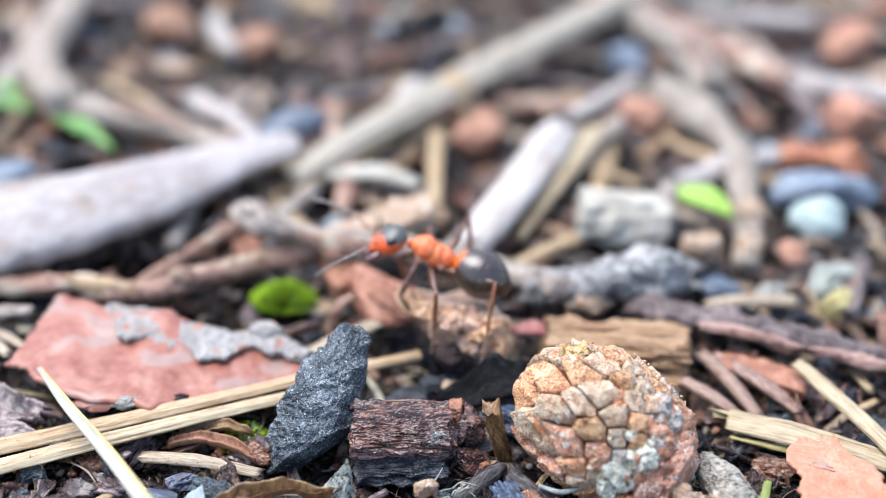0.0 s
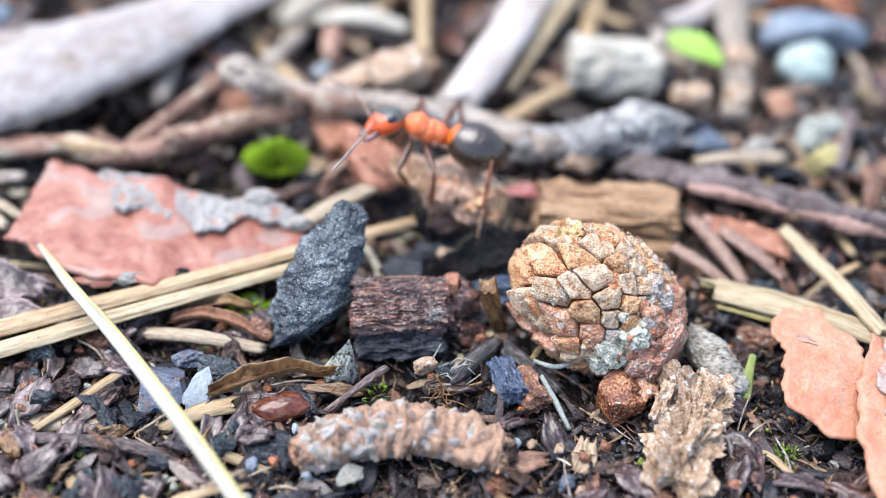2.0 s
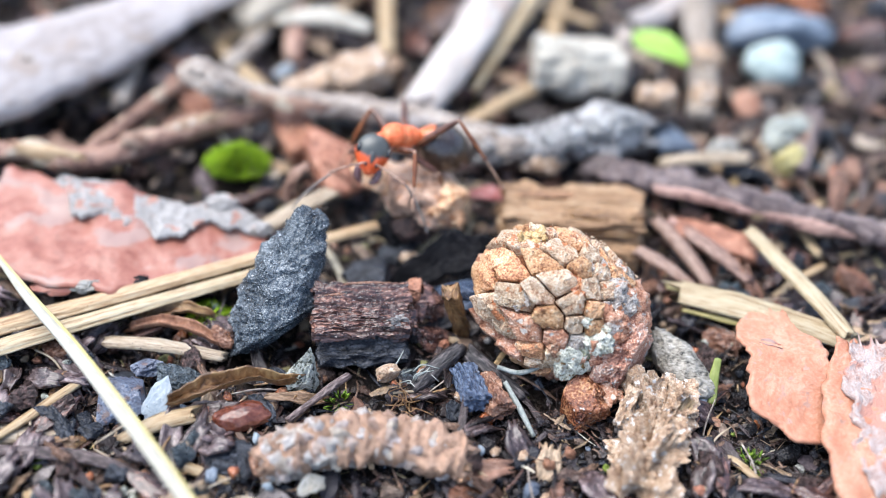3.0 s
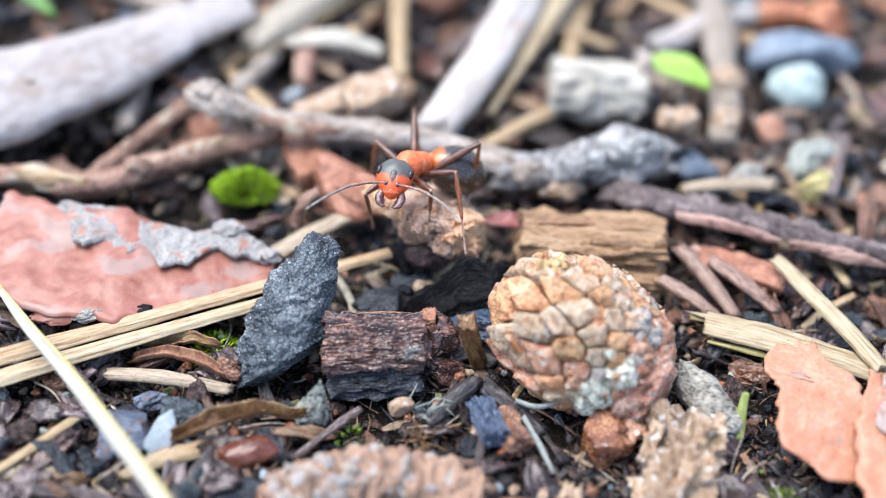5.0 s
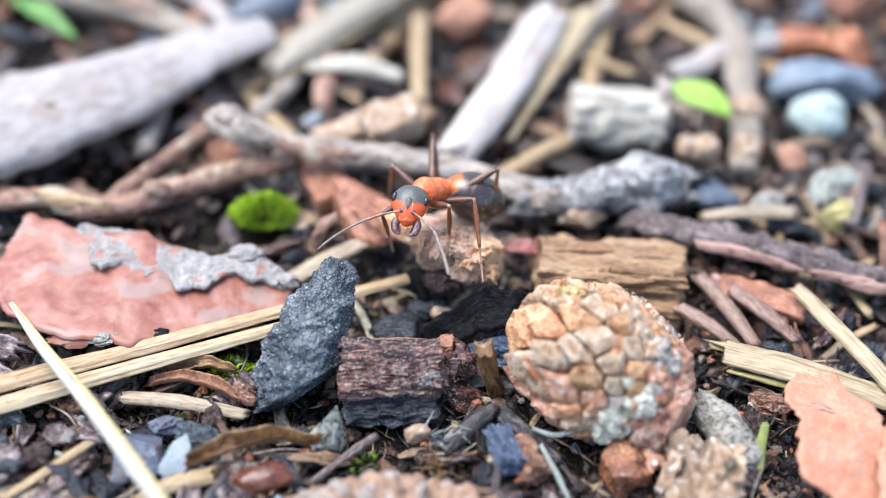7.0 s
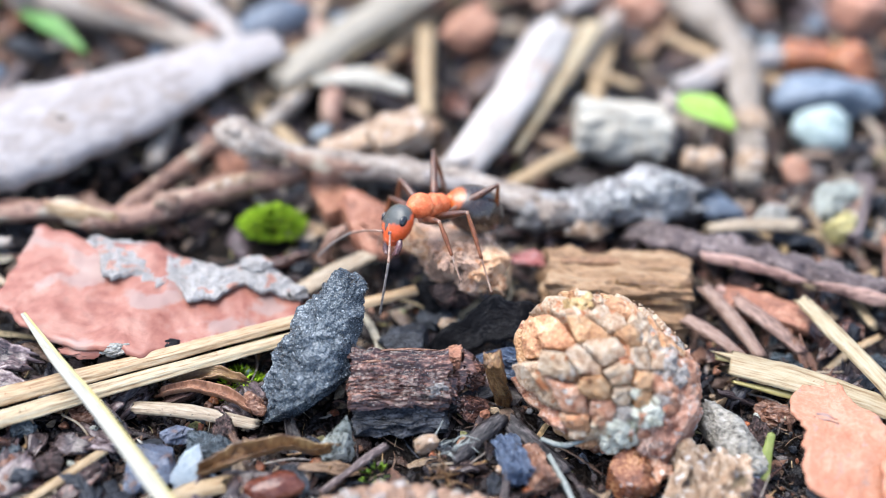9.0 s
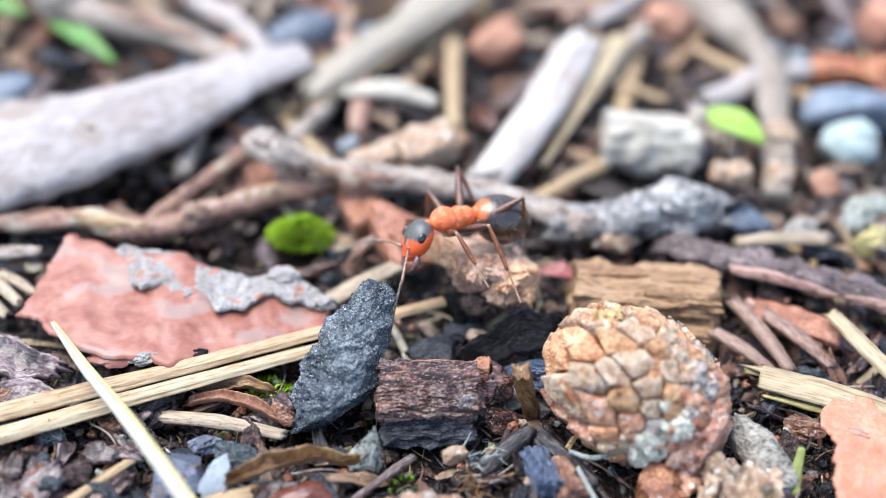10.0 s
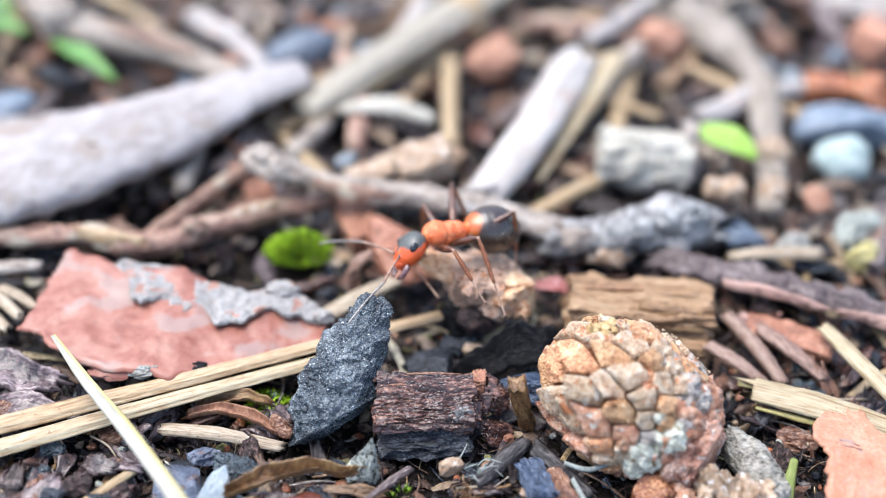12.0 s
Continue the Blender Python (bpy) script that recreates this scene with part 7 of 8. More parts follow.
def motions():
    walk(ant, [
        (0.0, pose(-0.00087, 0.00226, 0.00416, 0.5, -17.6, -191.5)),
        (0.7, pose(-0.00086, 0.00311, 0.00429, -0.1, -16.1, -192.2)),
        (1.5, pose(-0.00085, 0.00182, 0.00408, -0.1, -13.7, -192.2)),
        (2.0, pose(-0.00092, 0.00201, 0.00398, 0.0, -11.8, -190.9)),
        (2.5, pose(-0.00077, 0.00191, 0.00375, 0.1, -18.1, -163.6)),
        (3.2, pose(-0.00026, 0.00194, 0.00384, 0.7, -21.2, -149.2)),
        (4.8, pose(-0.00036, 0.00185, 0.00374, 1.2, -23.0, -133.7)),
        (6.0, pose(-0.00041, 0.00183, 0.00374, 0.5, -22.9, -133.9)),
        (7.0, pose(-0.00044, 0.00177, 0.00377, 0.7, -20.7, -136.1)),
        (9.0, pose(-0.00094, 0.00148, 0.00382, 1.1, -9.4, -150.4)),
        (9.5, pose(-0.00104, 0.00134, 0.00382, 1.2, -1.5, -154.4)),
        (10.5, pose(-0.00127, 0.00136, 0.00382, 0.8, -0.6, -159.2)),
        (11.3, pose(-0.00145, 0.00127, 0.00384, 0.6, 2.5, -161.6)),
        (12.0, pose(-0.00135, 0.00139, 0.00379, 0.7, -1.7, -159.6)),
    ])
    walk(head, [
        (0.0, pose(0.00186, -0.00016, 0.00026, 10.8, 42.2, 27.4)),
        (0.7, pose(0.00179, -0.00007, 0.00010, 28.0, 29.3, 38.3)),
        (1.5, pose(0.00169, -0.00018, 0.00021, 21.5, 31.3, 31.7)),
        (2.0, pose(0.00161, -0.00018, 0.00021, 28.5, 21.5, 42.1)),
        (2.5, pose(0.00158, -0.00026, 0.00016, -21.3, 72.1, 35.7)),
        (3.2, pose(0.00147, -0.00001, -0.00011, 12.0, 51.4, 66.1)),
        (4.8, pose(0.00130, -0.00003, 0.00012, 12.0, 37.9, 37.8)),
        (6.0, pose(0.00133, -0.00011, 0.00017, 9.6, 38.7, 41.3)),
        (7.0, pose(0.00132, -0.00008, 0.00016, 12.7, 39.3, 43.0)),
        (9.0, pose(0.00144, -0.00010, 0.00004, 40.7, 49.2, 40.0)),
        (9.5, pose(0.00160, -0.00007, -0.00003, 31.9, 45.6, 31.7)),
        (10.5, pose(0.00143, -0.00004, 0.00003, 29.6, 44.0, 35.8)),
        (11.3, pose(0.00141, -0.00006, 0.00007, 21.9, 38.3, 31.7)),
        (12.0, pose(0.00139, -0.00006, 0.00005, 31.9, 38.8, 28.9)),
    ])
    walk(gaster, [
        (0.0, pose(-0.00098, 0.00000, 0.00002, 0.0, -4.1, -5.2)),
        (0.7, pose(-0.00098, 0.00000, 0.00002, 0.0, -1.0, -3.2)),
        (1.5, pose(-0.00098, 0.00000, 0.00002, 0.0, 1.2, -1.3)),
        (2.0, pose(-0.00098, 0.00000, 0.00002, 0.0, -3.9, -6.2)),
        (2.5, pose(-0.00098, 0.00000, 0.00002, 0.0, -9.2, -4.6)),
        (3.2, pose(-0.00098, 0.00000, 0.00002, 0.0, -18.9, -27.3)),
        (4.8, pose(-0.00098, 0.00000, 0.00002, 0.0, -13.5, -36.1)),
        (6.0, pose(-0.00098, 0.00000, 0.00002, 0.0, -8.7, -36.3)),
        (7.0, pose(-0.00098, 0.00000, 0.00002, 0.0, -13.4, -35.0)),
        (9.0, pose(-0.00098, 0.00000, 0.00002, 0.0, -23.1, -13.4)),
        (9.5, pose(-0.00098, 0.00000, 0.00002, 0.0, -30.7, -8.5)),
        (10.5, pose(-0.00098, 0.00000, 0.00002, 0.0, -22.7, -1.7)),
        (11.3, pose(-0.00098, 0.00000, 0.00002, 0.0, -27.3, 7.1)),
        (12.0, pose(-0.00098, 0.00000, 0.00002, 0.0, -20.4, 5.6)),
    ])
    walk(horns[1][0], [
        (0.0, pose(0.00288, 0.00055, -0.00024, 0.0, -3.2, 70.7)),
        (0.7, pose(0.00282, 0.00077, -0.00008, 0.0, -9.7, 70.4)),
        (1.5, pose(0.00277, 0.00058, -0.00003, -0.0, -9.6, 75.2)),
        (2.0, pose(0.00260, 0.00073, 0.00021, 0.0, -9.4, 81.7)),
        (2.5, pose(0.00189, 0.00044, -0.00093, -0.0, 1.3, 102.1)),
        (3.2, pose(0.00179, 0.00110, -0.00080, -0.0, 0.1, 114.9)),
        (4.8, pose(0.00221, 0.00088, -0.00029, 0.0, -15.2, 91.4)),
        (6.0, pose(0.00216, 0.00086, -0.00026, -0.0, -2.5, 80.4)),
        (7.0, pose(0.00214, 0.00090, -0.00028, 0.0, -2.8, 76.0)),
        (9.0, pose(0.00239, 0.00060, -0.00059, -0.0, 11.9, 61.0)),
        (9.5, pose(0.00264, 0.00057, -0.00058, -0.0, 12.5, 59.5)),
        (10.5, pose(0.00242, 0.00069, -0.00049, -0.0, 28.2, 56.5)),
        (11.3, pose(0.00246, 0.00067, -0.00033, -0.0, 41.7, 44.3)),
        (12.0, pose(0.00252, 0.00055, -0.00035, -0.0, 6.1, 48.5)),
    ])
    walk(horns[1][1], [
        (0.0, pose(0.00347, 0.00225, -0.00014, -0.0, 57.2, -9.4)),
        (0.7, pose(0.00341, 0.00244, 0.00022, 0.0, -2.4, 66.2)),
        (1.5, pose(0.00323, 0.00230, 0.00027, -0.0, 64.9, -3.5)),
        (2.0, pose(0.00285, 0.00249, 0.00050, -0.0, -1.8, 74.5)),
        (2.5, pose(0.00152, 0.00220, -0.00097, 0.0, 61.2, 150.1)),
        (3.2, pose(0.00103, 0.00273, -0.00080, 0.0, 43.6, 141.0)),
        (4.8, pose(0.00217, 0.00261, 0.00019, -0.0, -4.9, 74.3)),
        (6.0, pose(0.00246, 0.00263, -0.00018, -0.0, 8.9, 66.0)),
        (7.0, pose(0.00257, 0.00264, -0.00019, 0.0, 10.0, 60.7)),
        (9.0, pose(0.00325, 0.00214, -0.00096, -0.0, 84.5, 56.1)),
        (9.5, pose(0.00354, 0.00208, -0.00097, -0.0, 74.3, 39.0)),
        (10.5, pose(0.00330, 0.00201, -0.00134, 0.0, 72.2, 25.9)),
        (11.3, pose(0.00342, 0.00161, -0.00153, -0.0, 74.9, -11.4)),
        (12.0, pose(0.00370, 0.00189, -0.00055, -0.0, 7.2, 38.7)),
    ])
    walk(horns[0][0], [
        (0.0, pose(0.00305, 0.00009, -0.00031, -0.0, 1.1, -38.5)),
        (0.7, pose(0.00300, 0.00036, -0.00029, 0.0, -16.8, -24.3)),
        (1.5, pose(0.00294, 0.00014, -0.00019, 0.0, -3.6, -36.6)),
        (2.0, pose(0.00283, 0.00035, -0.00001, -0.0, -9.1, -42.2)),
        (2.5, pose(0.00231, 0.00017, -0.00088, -0.0, -2.2, -12.2)),
        (3.2, pose(0.00221, 0.00083, -0.00086, -0.0, 32.6, -16.9)),
        (4.8, pose(0.00246, 0.00045, -0.00037, 0.0, 5.3, -20.5)),
        (6.0, pose(0.00245, 0.00045, -0.00033, -0.0, 17.9, -22.2)),
        (7.0, pose(0.00242, 0.00049, -0.00036, -0.0, 27.0, -35.1)),
        (9.0, pose(0.00245, 0.00015, -0.00080, -0.0, 27.6, -57.1)),
        (9.5, pose(0.00271, 0.00011, -0.00077, -0.0, 20.7, -62.8)),
        (10.5, pose(0.00254, 0.00024, -0.00066, 0.0, 23.4, -65.1)),
        (11.3, pose(0.00260, 0.00022, -0.00048, 0.0, 5.7, -45.1)),
        (12.0, pose(0.00258, 0.00010, -0.00056, 0.0, 4.2, -50.4)),
    ])
    walk(horns[0][1], [
        (0.0, pose(0.00446, -0.00103, -0.00035, 0.0, 19.0, -25.9)),
        (0.7, pose(0.00457, -0.00035, 0.00023, -0.0, 21.1, -28.4)),
        (1.5, pose(0.00438, -0.00093, -0.00007, 0.0, 16.1, -26.4)),
        (2.0, pose(0.00414, -0.00085, 0.00027, -0.0, 15.2, -29.2)),
        (2.5, pose(0.00407, -0.00021, -0.00081, 0.0, 38.8, -29.5)),
        (3.2, pose(0.00366, 0.00039, -0.00183, 0.0, 68.1, -49.3)),
        (4.8, pose(0.00414, -0.00018, -0.00054, -0.0, 12.7, 2.0)),
        (6.0, pose(0.00403, -0.00020, -0.00088, -0.0, 16.6, 3.4)),
        (7.0, pose(0.00373, -0.00043, -0.00118, -0.0, 53.0, -66.2)),
        (9.0, pose(0.00332, -0.00119, -0.00164, -0.0, 54.3, -60.8)),
        (9.5, pose(0.00348, -0.00139, -0.00140, 0.0, 43.0, -61.2)),
        (10.5, pose(0.00324, -0.00126, -0.00138, 0.0, 39.9, -60.3)),
        (11.3, pose(0.00387, -0.00105, -0.00065, -0.0, 32.4, -44.2)),
        (12.0, pose(0.00372, -0.00128, -0.00069, -0.0, 26.7, -50.8)),
    ])
    walk(legs[3][0], [
        (0.0, pose(0.00062, 0.00040, -0.00045, 0.0, 51.6, 80.8)),
        (0.7, pose(0.00062, 0.00040, -0.00045, -0.0, 47.0, 80.7)),
        (1.5, pose(0.00062, 0.00040, -0.00045, 0.0, 34.6, 81.4)),
        (2.0, pose(0.00062, 0.00040, -0.00045, 0.0, 19.4, 83.1)),
        (2.5, pose(0.00062, 0.00040, -0.00045, 0.0, -14.3, 92.1)),
        (3.2, pose(0.00062, 0.00040, -0.00045, 0.0, -34.1, 77.8)),
        (4.8, pose(0.00062, 0.00040, -0.00045, 0.0, -10.7, 65.9)),
        (6.0, pose(0.00062, 0.00040, -0.00045, -0.0, -26.7, 65.2)),
        (7.0, pose(0.00062, 0.00040, -0.00045, -0.0, -28.9, 69.8)),
        (9.0, pose(0.00062, 0.00040, -0.00045, 0.0, -35.1, 83.0)),
        (9.5, pose(0.00062, 0.00040, -0.00045, 0.0, -39.5, 81.6)),
        (10.5, pose(0.00062, 0.00040, -0.00045, 0.0, -40.1, 94.3)),
        (11.3, pose(0.00062, 0.00040, -0.00045, 0.0, -35.3, 100.3)),
        (12.0, pose(0.00062, 0.00040, -0.00045, 0.0, -34.8, 95.9)),
    ])
    walk(legs[3][1], [
        (0.0, pose(0.00082, 0.00163, -0.00202, -0.0, 44.6, -163.7)),
        (0.7, pose(0.00084, 0.00175, -0.00191, 0.0, 55.9, -139.8)),
        (1.5, pose(0.00087, 0.00203, -0.00159, -0.0, 54.7, -132.3)),
        (2.0, pose(0.00085, 0.00227, -0.00111, 0.0, 54.3, -138.4)),
        (2.5, pose(0.00055, 0.00234, 0.00005, -0.0, 77.3, -174.1)),
        (3.2, pose(0.00097, 0.00202, 0.00067, 0.0, 54.6, 79.5)),
        (4.8, pose(0.00142, 0.00219, -0.00008, 0.0, 54.7, -161.4)),
        (6.0, pose(0.00137, 0.00202, 0.00045, -0.0, 61.4, -171.7)),
        (7.0, pose(0.00122, 0.00204, 0.00052, 0.0, 71.0, 169.0)),
        (9.0, pose(0.00082, 0.00202, 0.00070, -0.0, 41.7, 97.7)),
        (9.5, pose(0.00084, 0.00193, 0.00082, -0.0, 37.3, 107.7)),
        (10.5, pose(0.00051, 0.00193, 0.00084, -0.0, 37.8, 110.3)),
        (11.3, pose(0.00033, 0.00201, 0.00071, -0.0, 38.1, 111.6)),
        (12.0, pose(0.00045, 0.00203, 0.00069, -0.0, 36.3, 113.5)),
    ])
    walk(legs[4][0], [
        (0.0, pose(0.00008, 0.00038, -0.00048, -0.0, -0.5, 113.1)),
        (0.7, pose(0.00008, 0.00038, -0.00048, -0.0, -1.1, 113.7)),
        (1.5, pose(0.00008, 0.00038, -0.00048, 0.0, -3.6, 114.6)),
        (2.0, pose(0.00008, 0.00038, -0.00048, -0.0, -1.5, 116.0)),
        (2.5, pose(0.00008, 0.00038, -0.00048, -0.0, 2.9, 145.2)),
        (3.2, pose(0.00008, 0.00038, -0.00048, -0.0, 13.6, 128.3)),
        (4.8, pose(0.00008, 0.00038, -0.00048, -0.0, -32.3, 99.3)),
        (6.0, pose(0.00008, 0.00038, -0.00048, 0.0, -31.2, 102.8)),
        (7.0, pose(0.00008, 0.00038, -0.00048, 0.0, -31.3, 108.1)),
        (9.0, pose(0.00008, 0.00038, -0.00048, -0.0, -35.5, 121.3)),
        (9.5, pose(0.00008, 0.00038, -0.00048, -0.0, -36.1, 119.6)),
        (10.5, pose(0.00008, 0.00038, -0.00048, -0.0, -33.0, 133.6)),
        (11.3, pose(0.00008, 0.00038, -0.00048, 0.0, -37.8, 130.2)),
        (12.0, pose(0.00008, 0.00038, -0.00048, 0.0, -38.5, 128.2)),
    ])
    walk(legs[4][1], [
        (0.0, pose(-0.00073, 0.00227, -0.00046, 0.0, 74.8, 178.6)),
        (0.7, pose(-0.00074, 0.00226, -0.00044, 0.0, 74.1, 162.8)),
        (1.5, pose(-0.00077, 0.00224, -0.00035, -0.0, 79.5, 174.5)),
        (2.0, pose(-0.00082, 0.00222, -0.00043, 0.0, 80.7, 171.6)),
        (2.5, pose(-0.00160, 0.00155, -0.00058, 0.0, 41.7, 101.4)),
        (3.2, pose(-0.00116, 0.00194, -0.00096, -0.0, 58.9, -165.9)),
        (4.8, pose(-0.00020, 0.00209, 0.00062, 0.0, 54.6, 79.9)),
        (6.0, pose(-0.00031, 0.00209, 0.00058, 0.0, 54.4, 78.7)),
        (7.0, pose(-0.00046, 0.00205, 0.00058, -0.0, 53.1, 78.5)),
        (9.0, pose(-0.00079, 0.00181, 0.00071, 0.0, 42.8, 93.6)),
        (9.5, pose(-0.00074, 0.00182, 0.00073, 0.0, 46.8, 100.7)),
        (10.5, pose(-0.00111, 0.00163, 0.00064, -0.0, 39.9, 102.5)),
        (11.3, pose(-0.00097, 0.00162, 0.00078, -0.0, 42.0, 98.1)),
        (12.0, pose(-0.00091, 0.00164, 0.00080, -0.0, 41.6, 99.1)),
    ])
    walk(legs[5][0], [
        (0.0, pose(-0.00050, 0.00036, -0.00046, -0.0, -20.6, 161.9)),
        (0.7, pose(-0.00050, 0.00036, -0.00046, 0.0, -18.9, 164.3)),
        (1.5, pose(-0.00050, 0.00036, -0.00046, -0.0, -19.5, 162.2)),
        (2.0, pose(-0.00050, 0.00036, -0.00046, -0.0, -12.7, 166.3)),
        (2.5, pose(-0.00050, 0.00036, -0.00046, -0.0, -23.7, 132.5)),
        (3.2, pose(-0.00050, 0.00036, -0.00046, 0.0, -61.6, 135.3)),
        (4.8, pose(-0.00050, 0.00036, -0.00046, -0.0, -49.2, 129.3)),
        (6.0, pose(-0.00050, 0.00036, -0.00046, -0.0, -44.5, 144.4)),
        (7.0, pose(-0.00050, 0.00036, -0.00046, -0.0, -43.5, 147.9)),
        (9.0, pose(-0.00050, 0.00036, -0.00046, 0.0, -33.9, 166.9)),
        (9.5, pose(-0.00050, 0.00036, -0.00046, -0.0, -32.5, 165.6)),
        (10.5, pose(-0.00050, 0.00036, -0.00046, -0.0, -26.2, 177.1)),
        (11.3, pose(-0.00050, 0.00036, -0.00046, -0.0, -23.8, -179.2)),
        (12.0, pose(-0.00050, 0.00036, -0.00046, -0.0, -27.3, 178.0)),
    ])
    walk(legs[5][1], [
        (0.0, pose(-0.00317, 0.00123, 0.00059, -0.0, 60.3, 117.1)),
        (0.7, pose(-0.00323, 0.00113, 0.00051, -0.0, 43.6, 106.2)),
        (1.5, pose(-0.00319, 0.00122, 0.00054, -0.0, 41.7, 103.4)),
        (2.0, pose(-0.00334, 0.00105, 0.00020, 0.0, 51.1, 100.8)),
        (2.5, pose(-0.00235, 0.00239, 0.00075, 0.0, 47.1, 90.2)),
        (3.2, pose(-0.00151, 0.00137, 0.00218, 0.0, 35.8, 153.5)),
        (4.8, pose(-0.00174, 0.00188, 0.00181, -0.0, 77.7, -178.4)),
        (6.0, pose(-0.00224, 0.00160, 0.00164, 0.0, 78.2, 175.3)),
        (7.0, pose(-0.00234, 0.00152, 0.00160, 0.0, 82.2, 129.1)),
        (9.0, pose(-0.00293, 0.00092, 0.00121, -0.0, 83.5, 147.9)),
        (9.5, pose(-0.00295, 0.00099, 0.00115, 0.0, 88.0, 149.9)),
        (10.5, pose(-0.00319, 0.00050, 0.00086, 0.0, 83.4, -176.0)),
        (11.3, pose(-0.00324, 0.00032, 0.00075, -0.0, 86.4, 151.1)),
        (12.0, pose(-0.00316, 0.00045, 0.00091, -0.0, 83.0, 138.3)),
    ])
    walk(legs[0][0], [
        (0.0, pose(0.00062, -0.00040, -0.00045, 0.0, 47.1, -33.5)),
        (0.7, pose(0.00062, -0.00040, -0.00045, -0.0, 48.8, -29.0)),
        (1.5, pose(0.00062, -0.00040, -0.00045, 0.0, 54.1, -33.8)),
        (2.0, pose(0.00062, -0.00040, -0.00045, 0.0, 58.6, -38.3)),
        (2.5, pose(0.00062, -0.00040, -0.00045, -0.0, 49.5, 30.9)),
        (3.2, pose(0.00062, -0.00040, -0.00045, 0.0, 42.4, -58.2)),
        (4.8, pose(0.00062, -0.00040, -0.00045, 0.0, 33.1, -9.3)),
        (6.0, pose(0.00062, -0.00040, -0.00045, -0.0, 23.9, -4.6)),
        (7.0, pose(0.00062, -0.00040, -0.00045, -0.0, 19.2, -2.9)),
        (9.0, pose(0.00062, -0.00040, -0.00045, 0.0, 14.8, -86.0)),
        (9.5, pose(0.00062, -0.00040, -0.00045, -0.0, 22.6, -46.8)),
        (10.5, pose(0.00062, -0.00040, -0.00045, 0.0, 21.4, -69.8)),
        (11.3, pose(0.00062, -0.00040, -0.00045, 0.0, 55.4, -27.7)),
        (12.0, pose(0.00062, -0.00040, -0.00045, -0.0, 66.1, -22.6)),
    ])
    walk(legs[0][1], [
        (0.0, pose(0.00176, -0.00115, -0.00191, 0.0, 52.2, -173.9)),
        (0.7, pose(0.00177, -0.00104, -0.00195, -0.0, 56.8, -173.9)),
        (1.5, pose(0.00160, -0.00105, -0.00207, -0.0, 66.0, -136.7)),
        (2.0, pose(0.00144, -0.00105, -0.00216, -0.0, 62.7, -116.9)),
        (2.5, pose(0.00173, 0.00027, -0.00197, 0.0, 81.1, -45.0)),
        (3.2, pose(0.00140, -0.00165, -0.00180, -0.0, 61.1, -174.2)),
        (4.8, pose(0.00227, -0.00067, -0.00154, 0.0, 52.3, -172.0)),
        (6.0, pose(0.00244, -0.00055, -0.00126, 0.0, 50.6, -177.0)),
        (7.0, pose(0.00251, -0.00050, -0.00111, -0.0, 54.4, -179.9)),
        (9.0, pose(0.00075, -0.00233, -0.00096, 0.0, 82.6, 24.4)),
        (9.5, pose(0.00188, -0.00175, -0.00122, -0.0, 81.7, -74.8)),
        (10.5, pose(0.00126, -0.00215, -0.00118, 0.0, 81.9, -35.7)),
        (11.3, pose(0.00163, -0.00093, -0.00210, 0.0, -0.1, 97.7)),
        (12.0, pose(0.00137, -0.00071, -0.00228, -0.0, -6.8, 96.0)),
    ])
    walk(legs[1][0], [
        (0.0, pose(0.00008, -0.00038, -0.00048, 0.0, -5.2, -70.5)),
        (0.7, pose(0.00008, -0.00038, -0.00048, 0.0, 2.8, -70.3)),
        (1.5, pose(0.00008, -0.00038, -0.00048, 0.0, 1.6, -76.6)),
        (2.0, pose(0.00008, -0.00038, -0.00048, 0.0, -9.6, -70.3)),
        (2.5, pose(0.00008, -0.00038, -0.00048, 0.0, -17.2, -91.2)),
        (3.2, pose(0.00008, -0.00038, -0.00048, -0.0, -18.6, -70.6)),
        (4.8, pose(0.00008, -0.00038, -0.00048, 0.0, -14.8, -85.3)),
        (6.0, pose(0.00008, -0.00038, -0.00048, -0.0, -20.6, -76.0)),
        (7.0, pose(0.00008, -0.00038, -0.00048, 0.0, -18.7, -77.0)),
        (9.0, pose(0.00008, -0.00038, -0.00048, 0.0, -12.4, -83.4)),
        (9.5, pose(0.00008, -0.00038, -0.00048, 0.0, -11.5, -80.8)),
        (10.5, pose(0.00008, -0.00038, -0.00048, 0.0, -10.5, -83.1)),
        (11.3, pose(0.00008, -0.00038, -0.00048, -0.0, -12.6, -79.4)),
        (12.0, pose(0.00008, -0.00038, -0.00048, 0.0, -10.7, -82.7)),
    ])
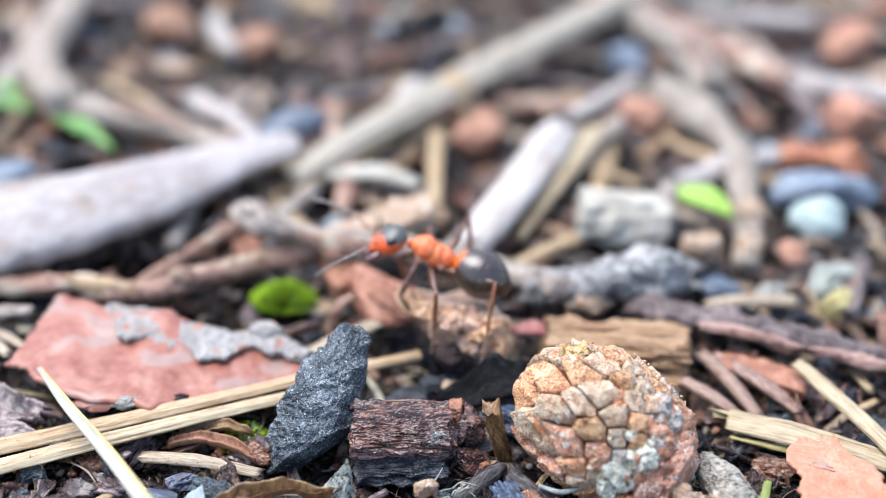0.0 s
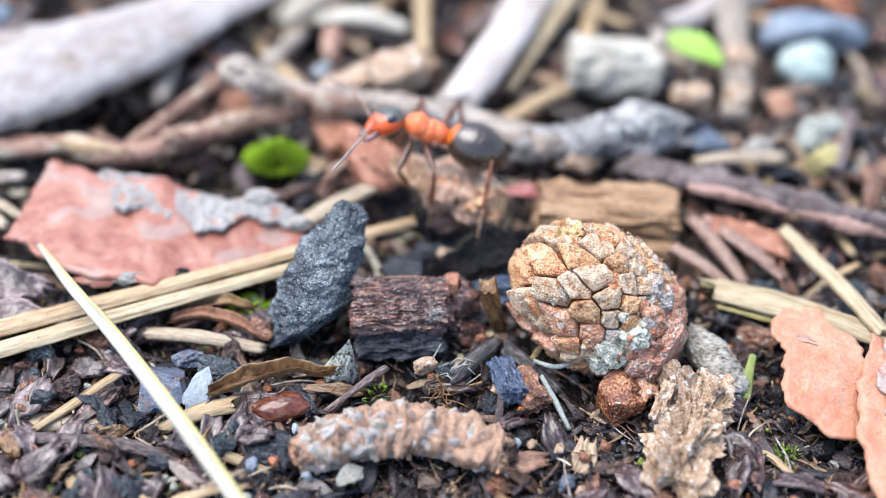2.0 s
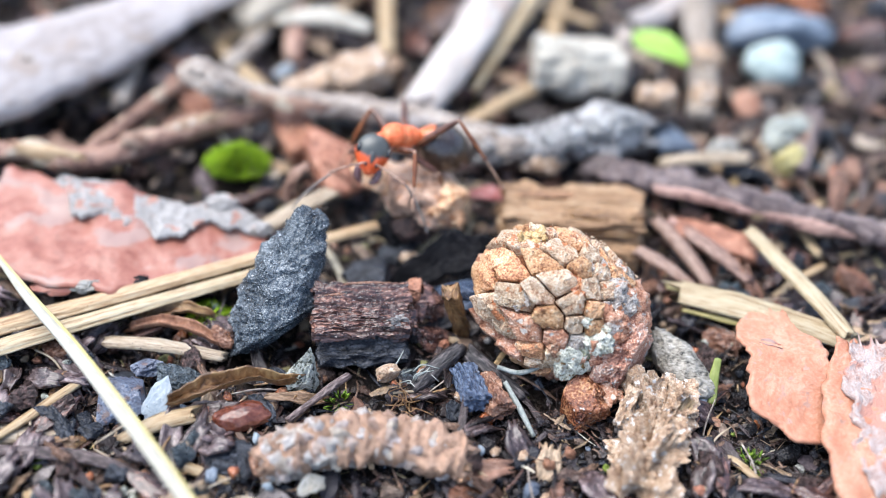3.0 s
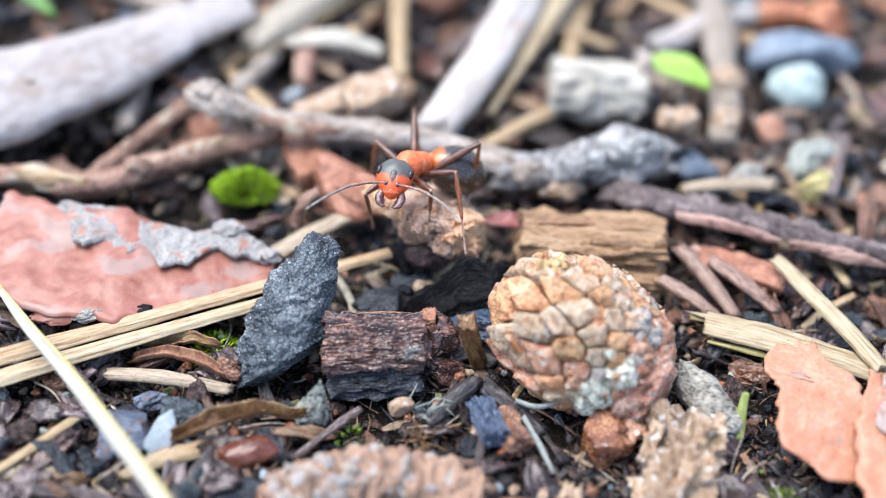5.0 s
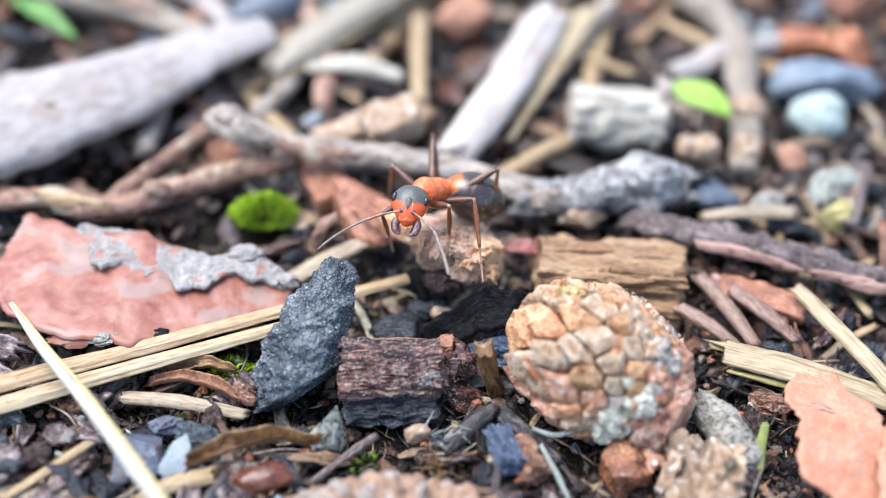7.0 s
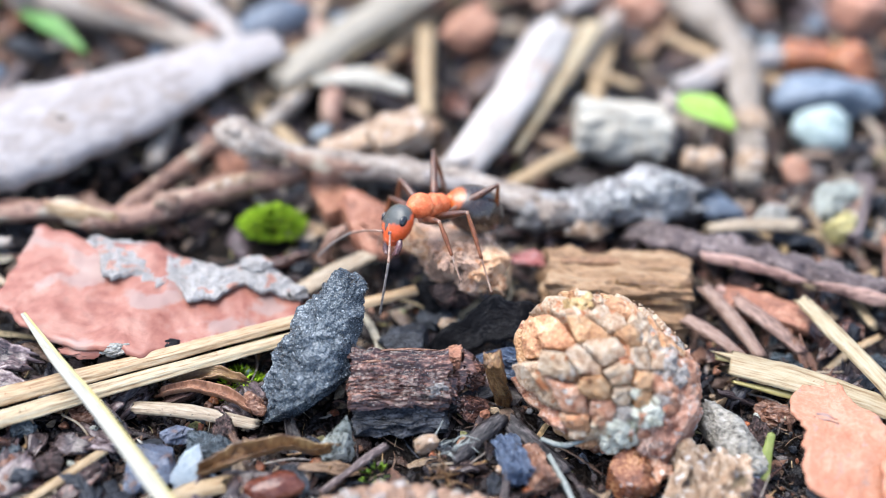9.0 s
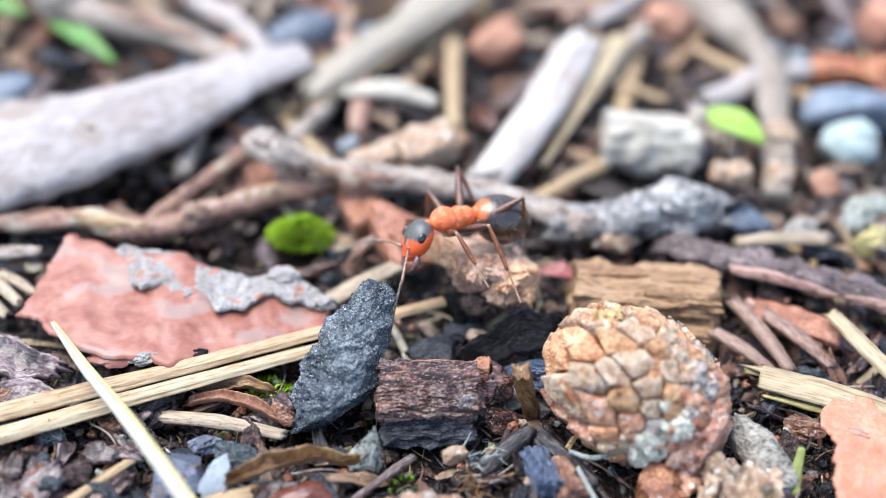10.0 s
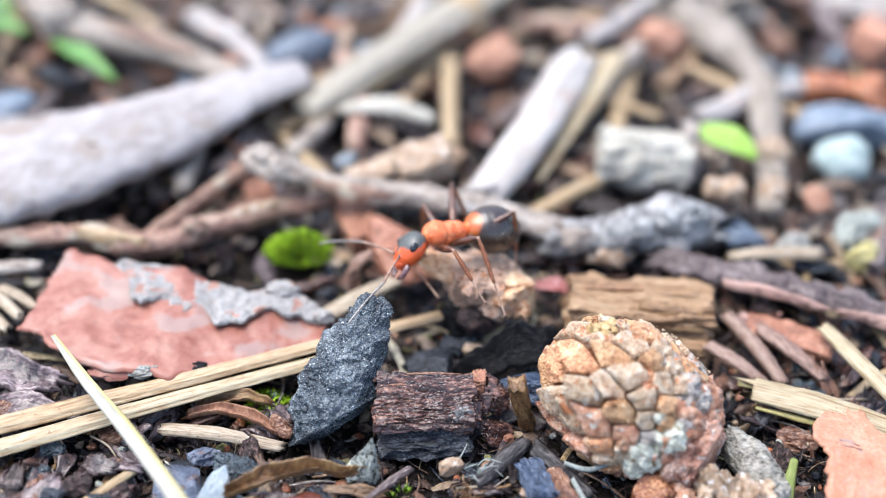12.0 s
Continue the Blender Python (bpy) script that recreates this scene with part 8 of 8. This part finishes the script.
    walk(legs[1][1], [
        (0.0, pose(0.00076, -0.00230, -0.00030, 0.0, 81.1, -45.0)),
        (0.7, pose(0.00077, -0.00231, -0.00058, 0.0, 81.1, -45.0)),
        (1.5, pose(0.00055, -0.00237, -0.00054, 0.0, 81.1, -45.0)),
        (2.0, pose(0.00076, -0.00228, -0.00014, 0.0, 81.1, -45.0)),
        (2.5, pose(0.00004, -0.00234, 0.00013, 0.0, 81.1, -45.0)),
        (3.2, pose(0.00072, -0.00221, 0.00017, 0.0, 81.1, -45.0)),
        (4.8, pose(0.00024, -0.00235, 0.00005, 0.0, 48.6, -148.2)),
        (6.0, pose(0.00054, -0.00224, 0.00024, 0.0, 42.9, -146.9)),
        (7.0, pose(0.00052, -0.00227, 0.00018, 0.0, 48.6, -146.3)),
        (9.0, pose(0.00031, -0.00237, -0.00004, -0.0, 62.8, -124.9)),
        (9.5, pose(0.00040, -0.00236, -0.00007, 0.0, 60.0, -112.8)),
        (10.5, pose(0.00032, -0.00238, -0.00011, 0.0, 60.6, -108.6)),
        (11.3, pose(0.00045, -0.00235, -0.00003, 0.0, 59.1, -102.5)),
        (12.0, pose(0.00034, -0.00238, -0.00010, -0.0, 59.0, -111.1)),
    ])
    walk(legs[2][0], [
        (0.0, pose(-0.00050, -0.00036, -0.00046, 0.0, -24.3, -97.1)),
        (0.7, pose(-0.00050, -0.00036, -0.00046, 0.0, -21.5, -97.9)),
        (1.5, pose(-0.00050, -0.00036, -0.00046, 0.0, -17.5, -99.2)),
        (2.0, pose(-0.00050, -0.00036, -0.00046, -0.0, -1.7, -100.6)),
        (2.5, pose(-0.00050, -0.00036, -0.00046, 0.0, -9.3, -118.2)),
        (3.2, pose(-0.00050, -0.00036, -0.00046, -0.0, -13.3, -116.8)),
        (4.8, pose(-0.00050, -0.00036, -0.00046, -0.0, -42.2, -124.3)),
        (6.0, pose(-0.00050, -0.00036, -0.00046, 0.0, -43.3, -123.3)),
        (7.0, pose(-0.00050, -0.00036, -0.00046, -0.0, -41.1, -123.0)),
        (9.0, pose(-0.00050, -0.00036, -0.00046, 0.0, -28.2, -113.8)),
        (9.5, pose(-0.00050, -0.00036, -0.00046, 0.0, -17.1, -108.3)),
        (10.5, pose(-0.00050, -0.00036, -0.00046, 0.0, -17.8, -108.0)),
        (11.3, pose(-0.00050, -0.00036, -0.00046, 0.0, -18.6, -105.7)),
        (12.0, pose(-0.00050, -0.00036, -0.00046, -0.0, -15.6, -106.9)),
    ])
    walk(legs[2][1], [
        (0.0, pose(-0.00084, -0.00307, 0.00077, -0.0, 67.1, 156.8)),
        (0.7, pose(-0.00088, -0.00313, 0.00064, -0.0, 67.1, 156.8)),
        (1.5, pose(-0.00096, -0.00318, 0.00044, -0.0, 67.1, 156.8)),
        (2.0, pose(-0.00105, -0.00331, -0.00037, 0.0, 67.1, 156.8)),
        (2.5, pose(-0.00190, -0.00297, 0.00002, 0.0, 67.1, 156.8)),
        (3.2, pose(-0.00182, -0.00297, 0.00023, -0.0, 67.1, 156.8)),
        (4.8, pose(-0.00175, -0.00220, 0.00155, 0.0, 67.1, 156.8)),
        (6.0, pose(-0.00170, -0.00218, 0.00160, -0.0, 67.1, 156.8)),
        (7.0, pose(-0.00173, -0.00226, 0.00151, 0.0, 67.1, 156.8)),
        (9.0, pose(-0.00157, -0.00278, 0.00096, 0.0, 67.1, 156.8)),
        (9.5, pose(-0.00140, -0.00308, 0.00042, 0.0, 67.1, 156.8)),
        (10.5, pose(-0.00138, -0.00308, 0.00046, -0.0, 67.1, 156.8)),
        (11.3, pose(-0.00127, -0.00310, 0.00049, 0.0, 67.1, 156.8)),
        (12.0, pose(-0.00134, -0.00312, 0.00035, -0.0, 67.1, 156.8)),
    ])


motions()
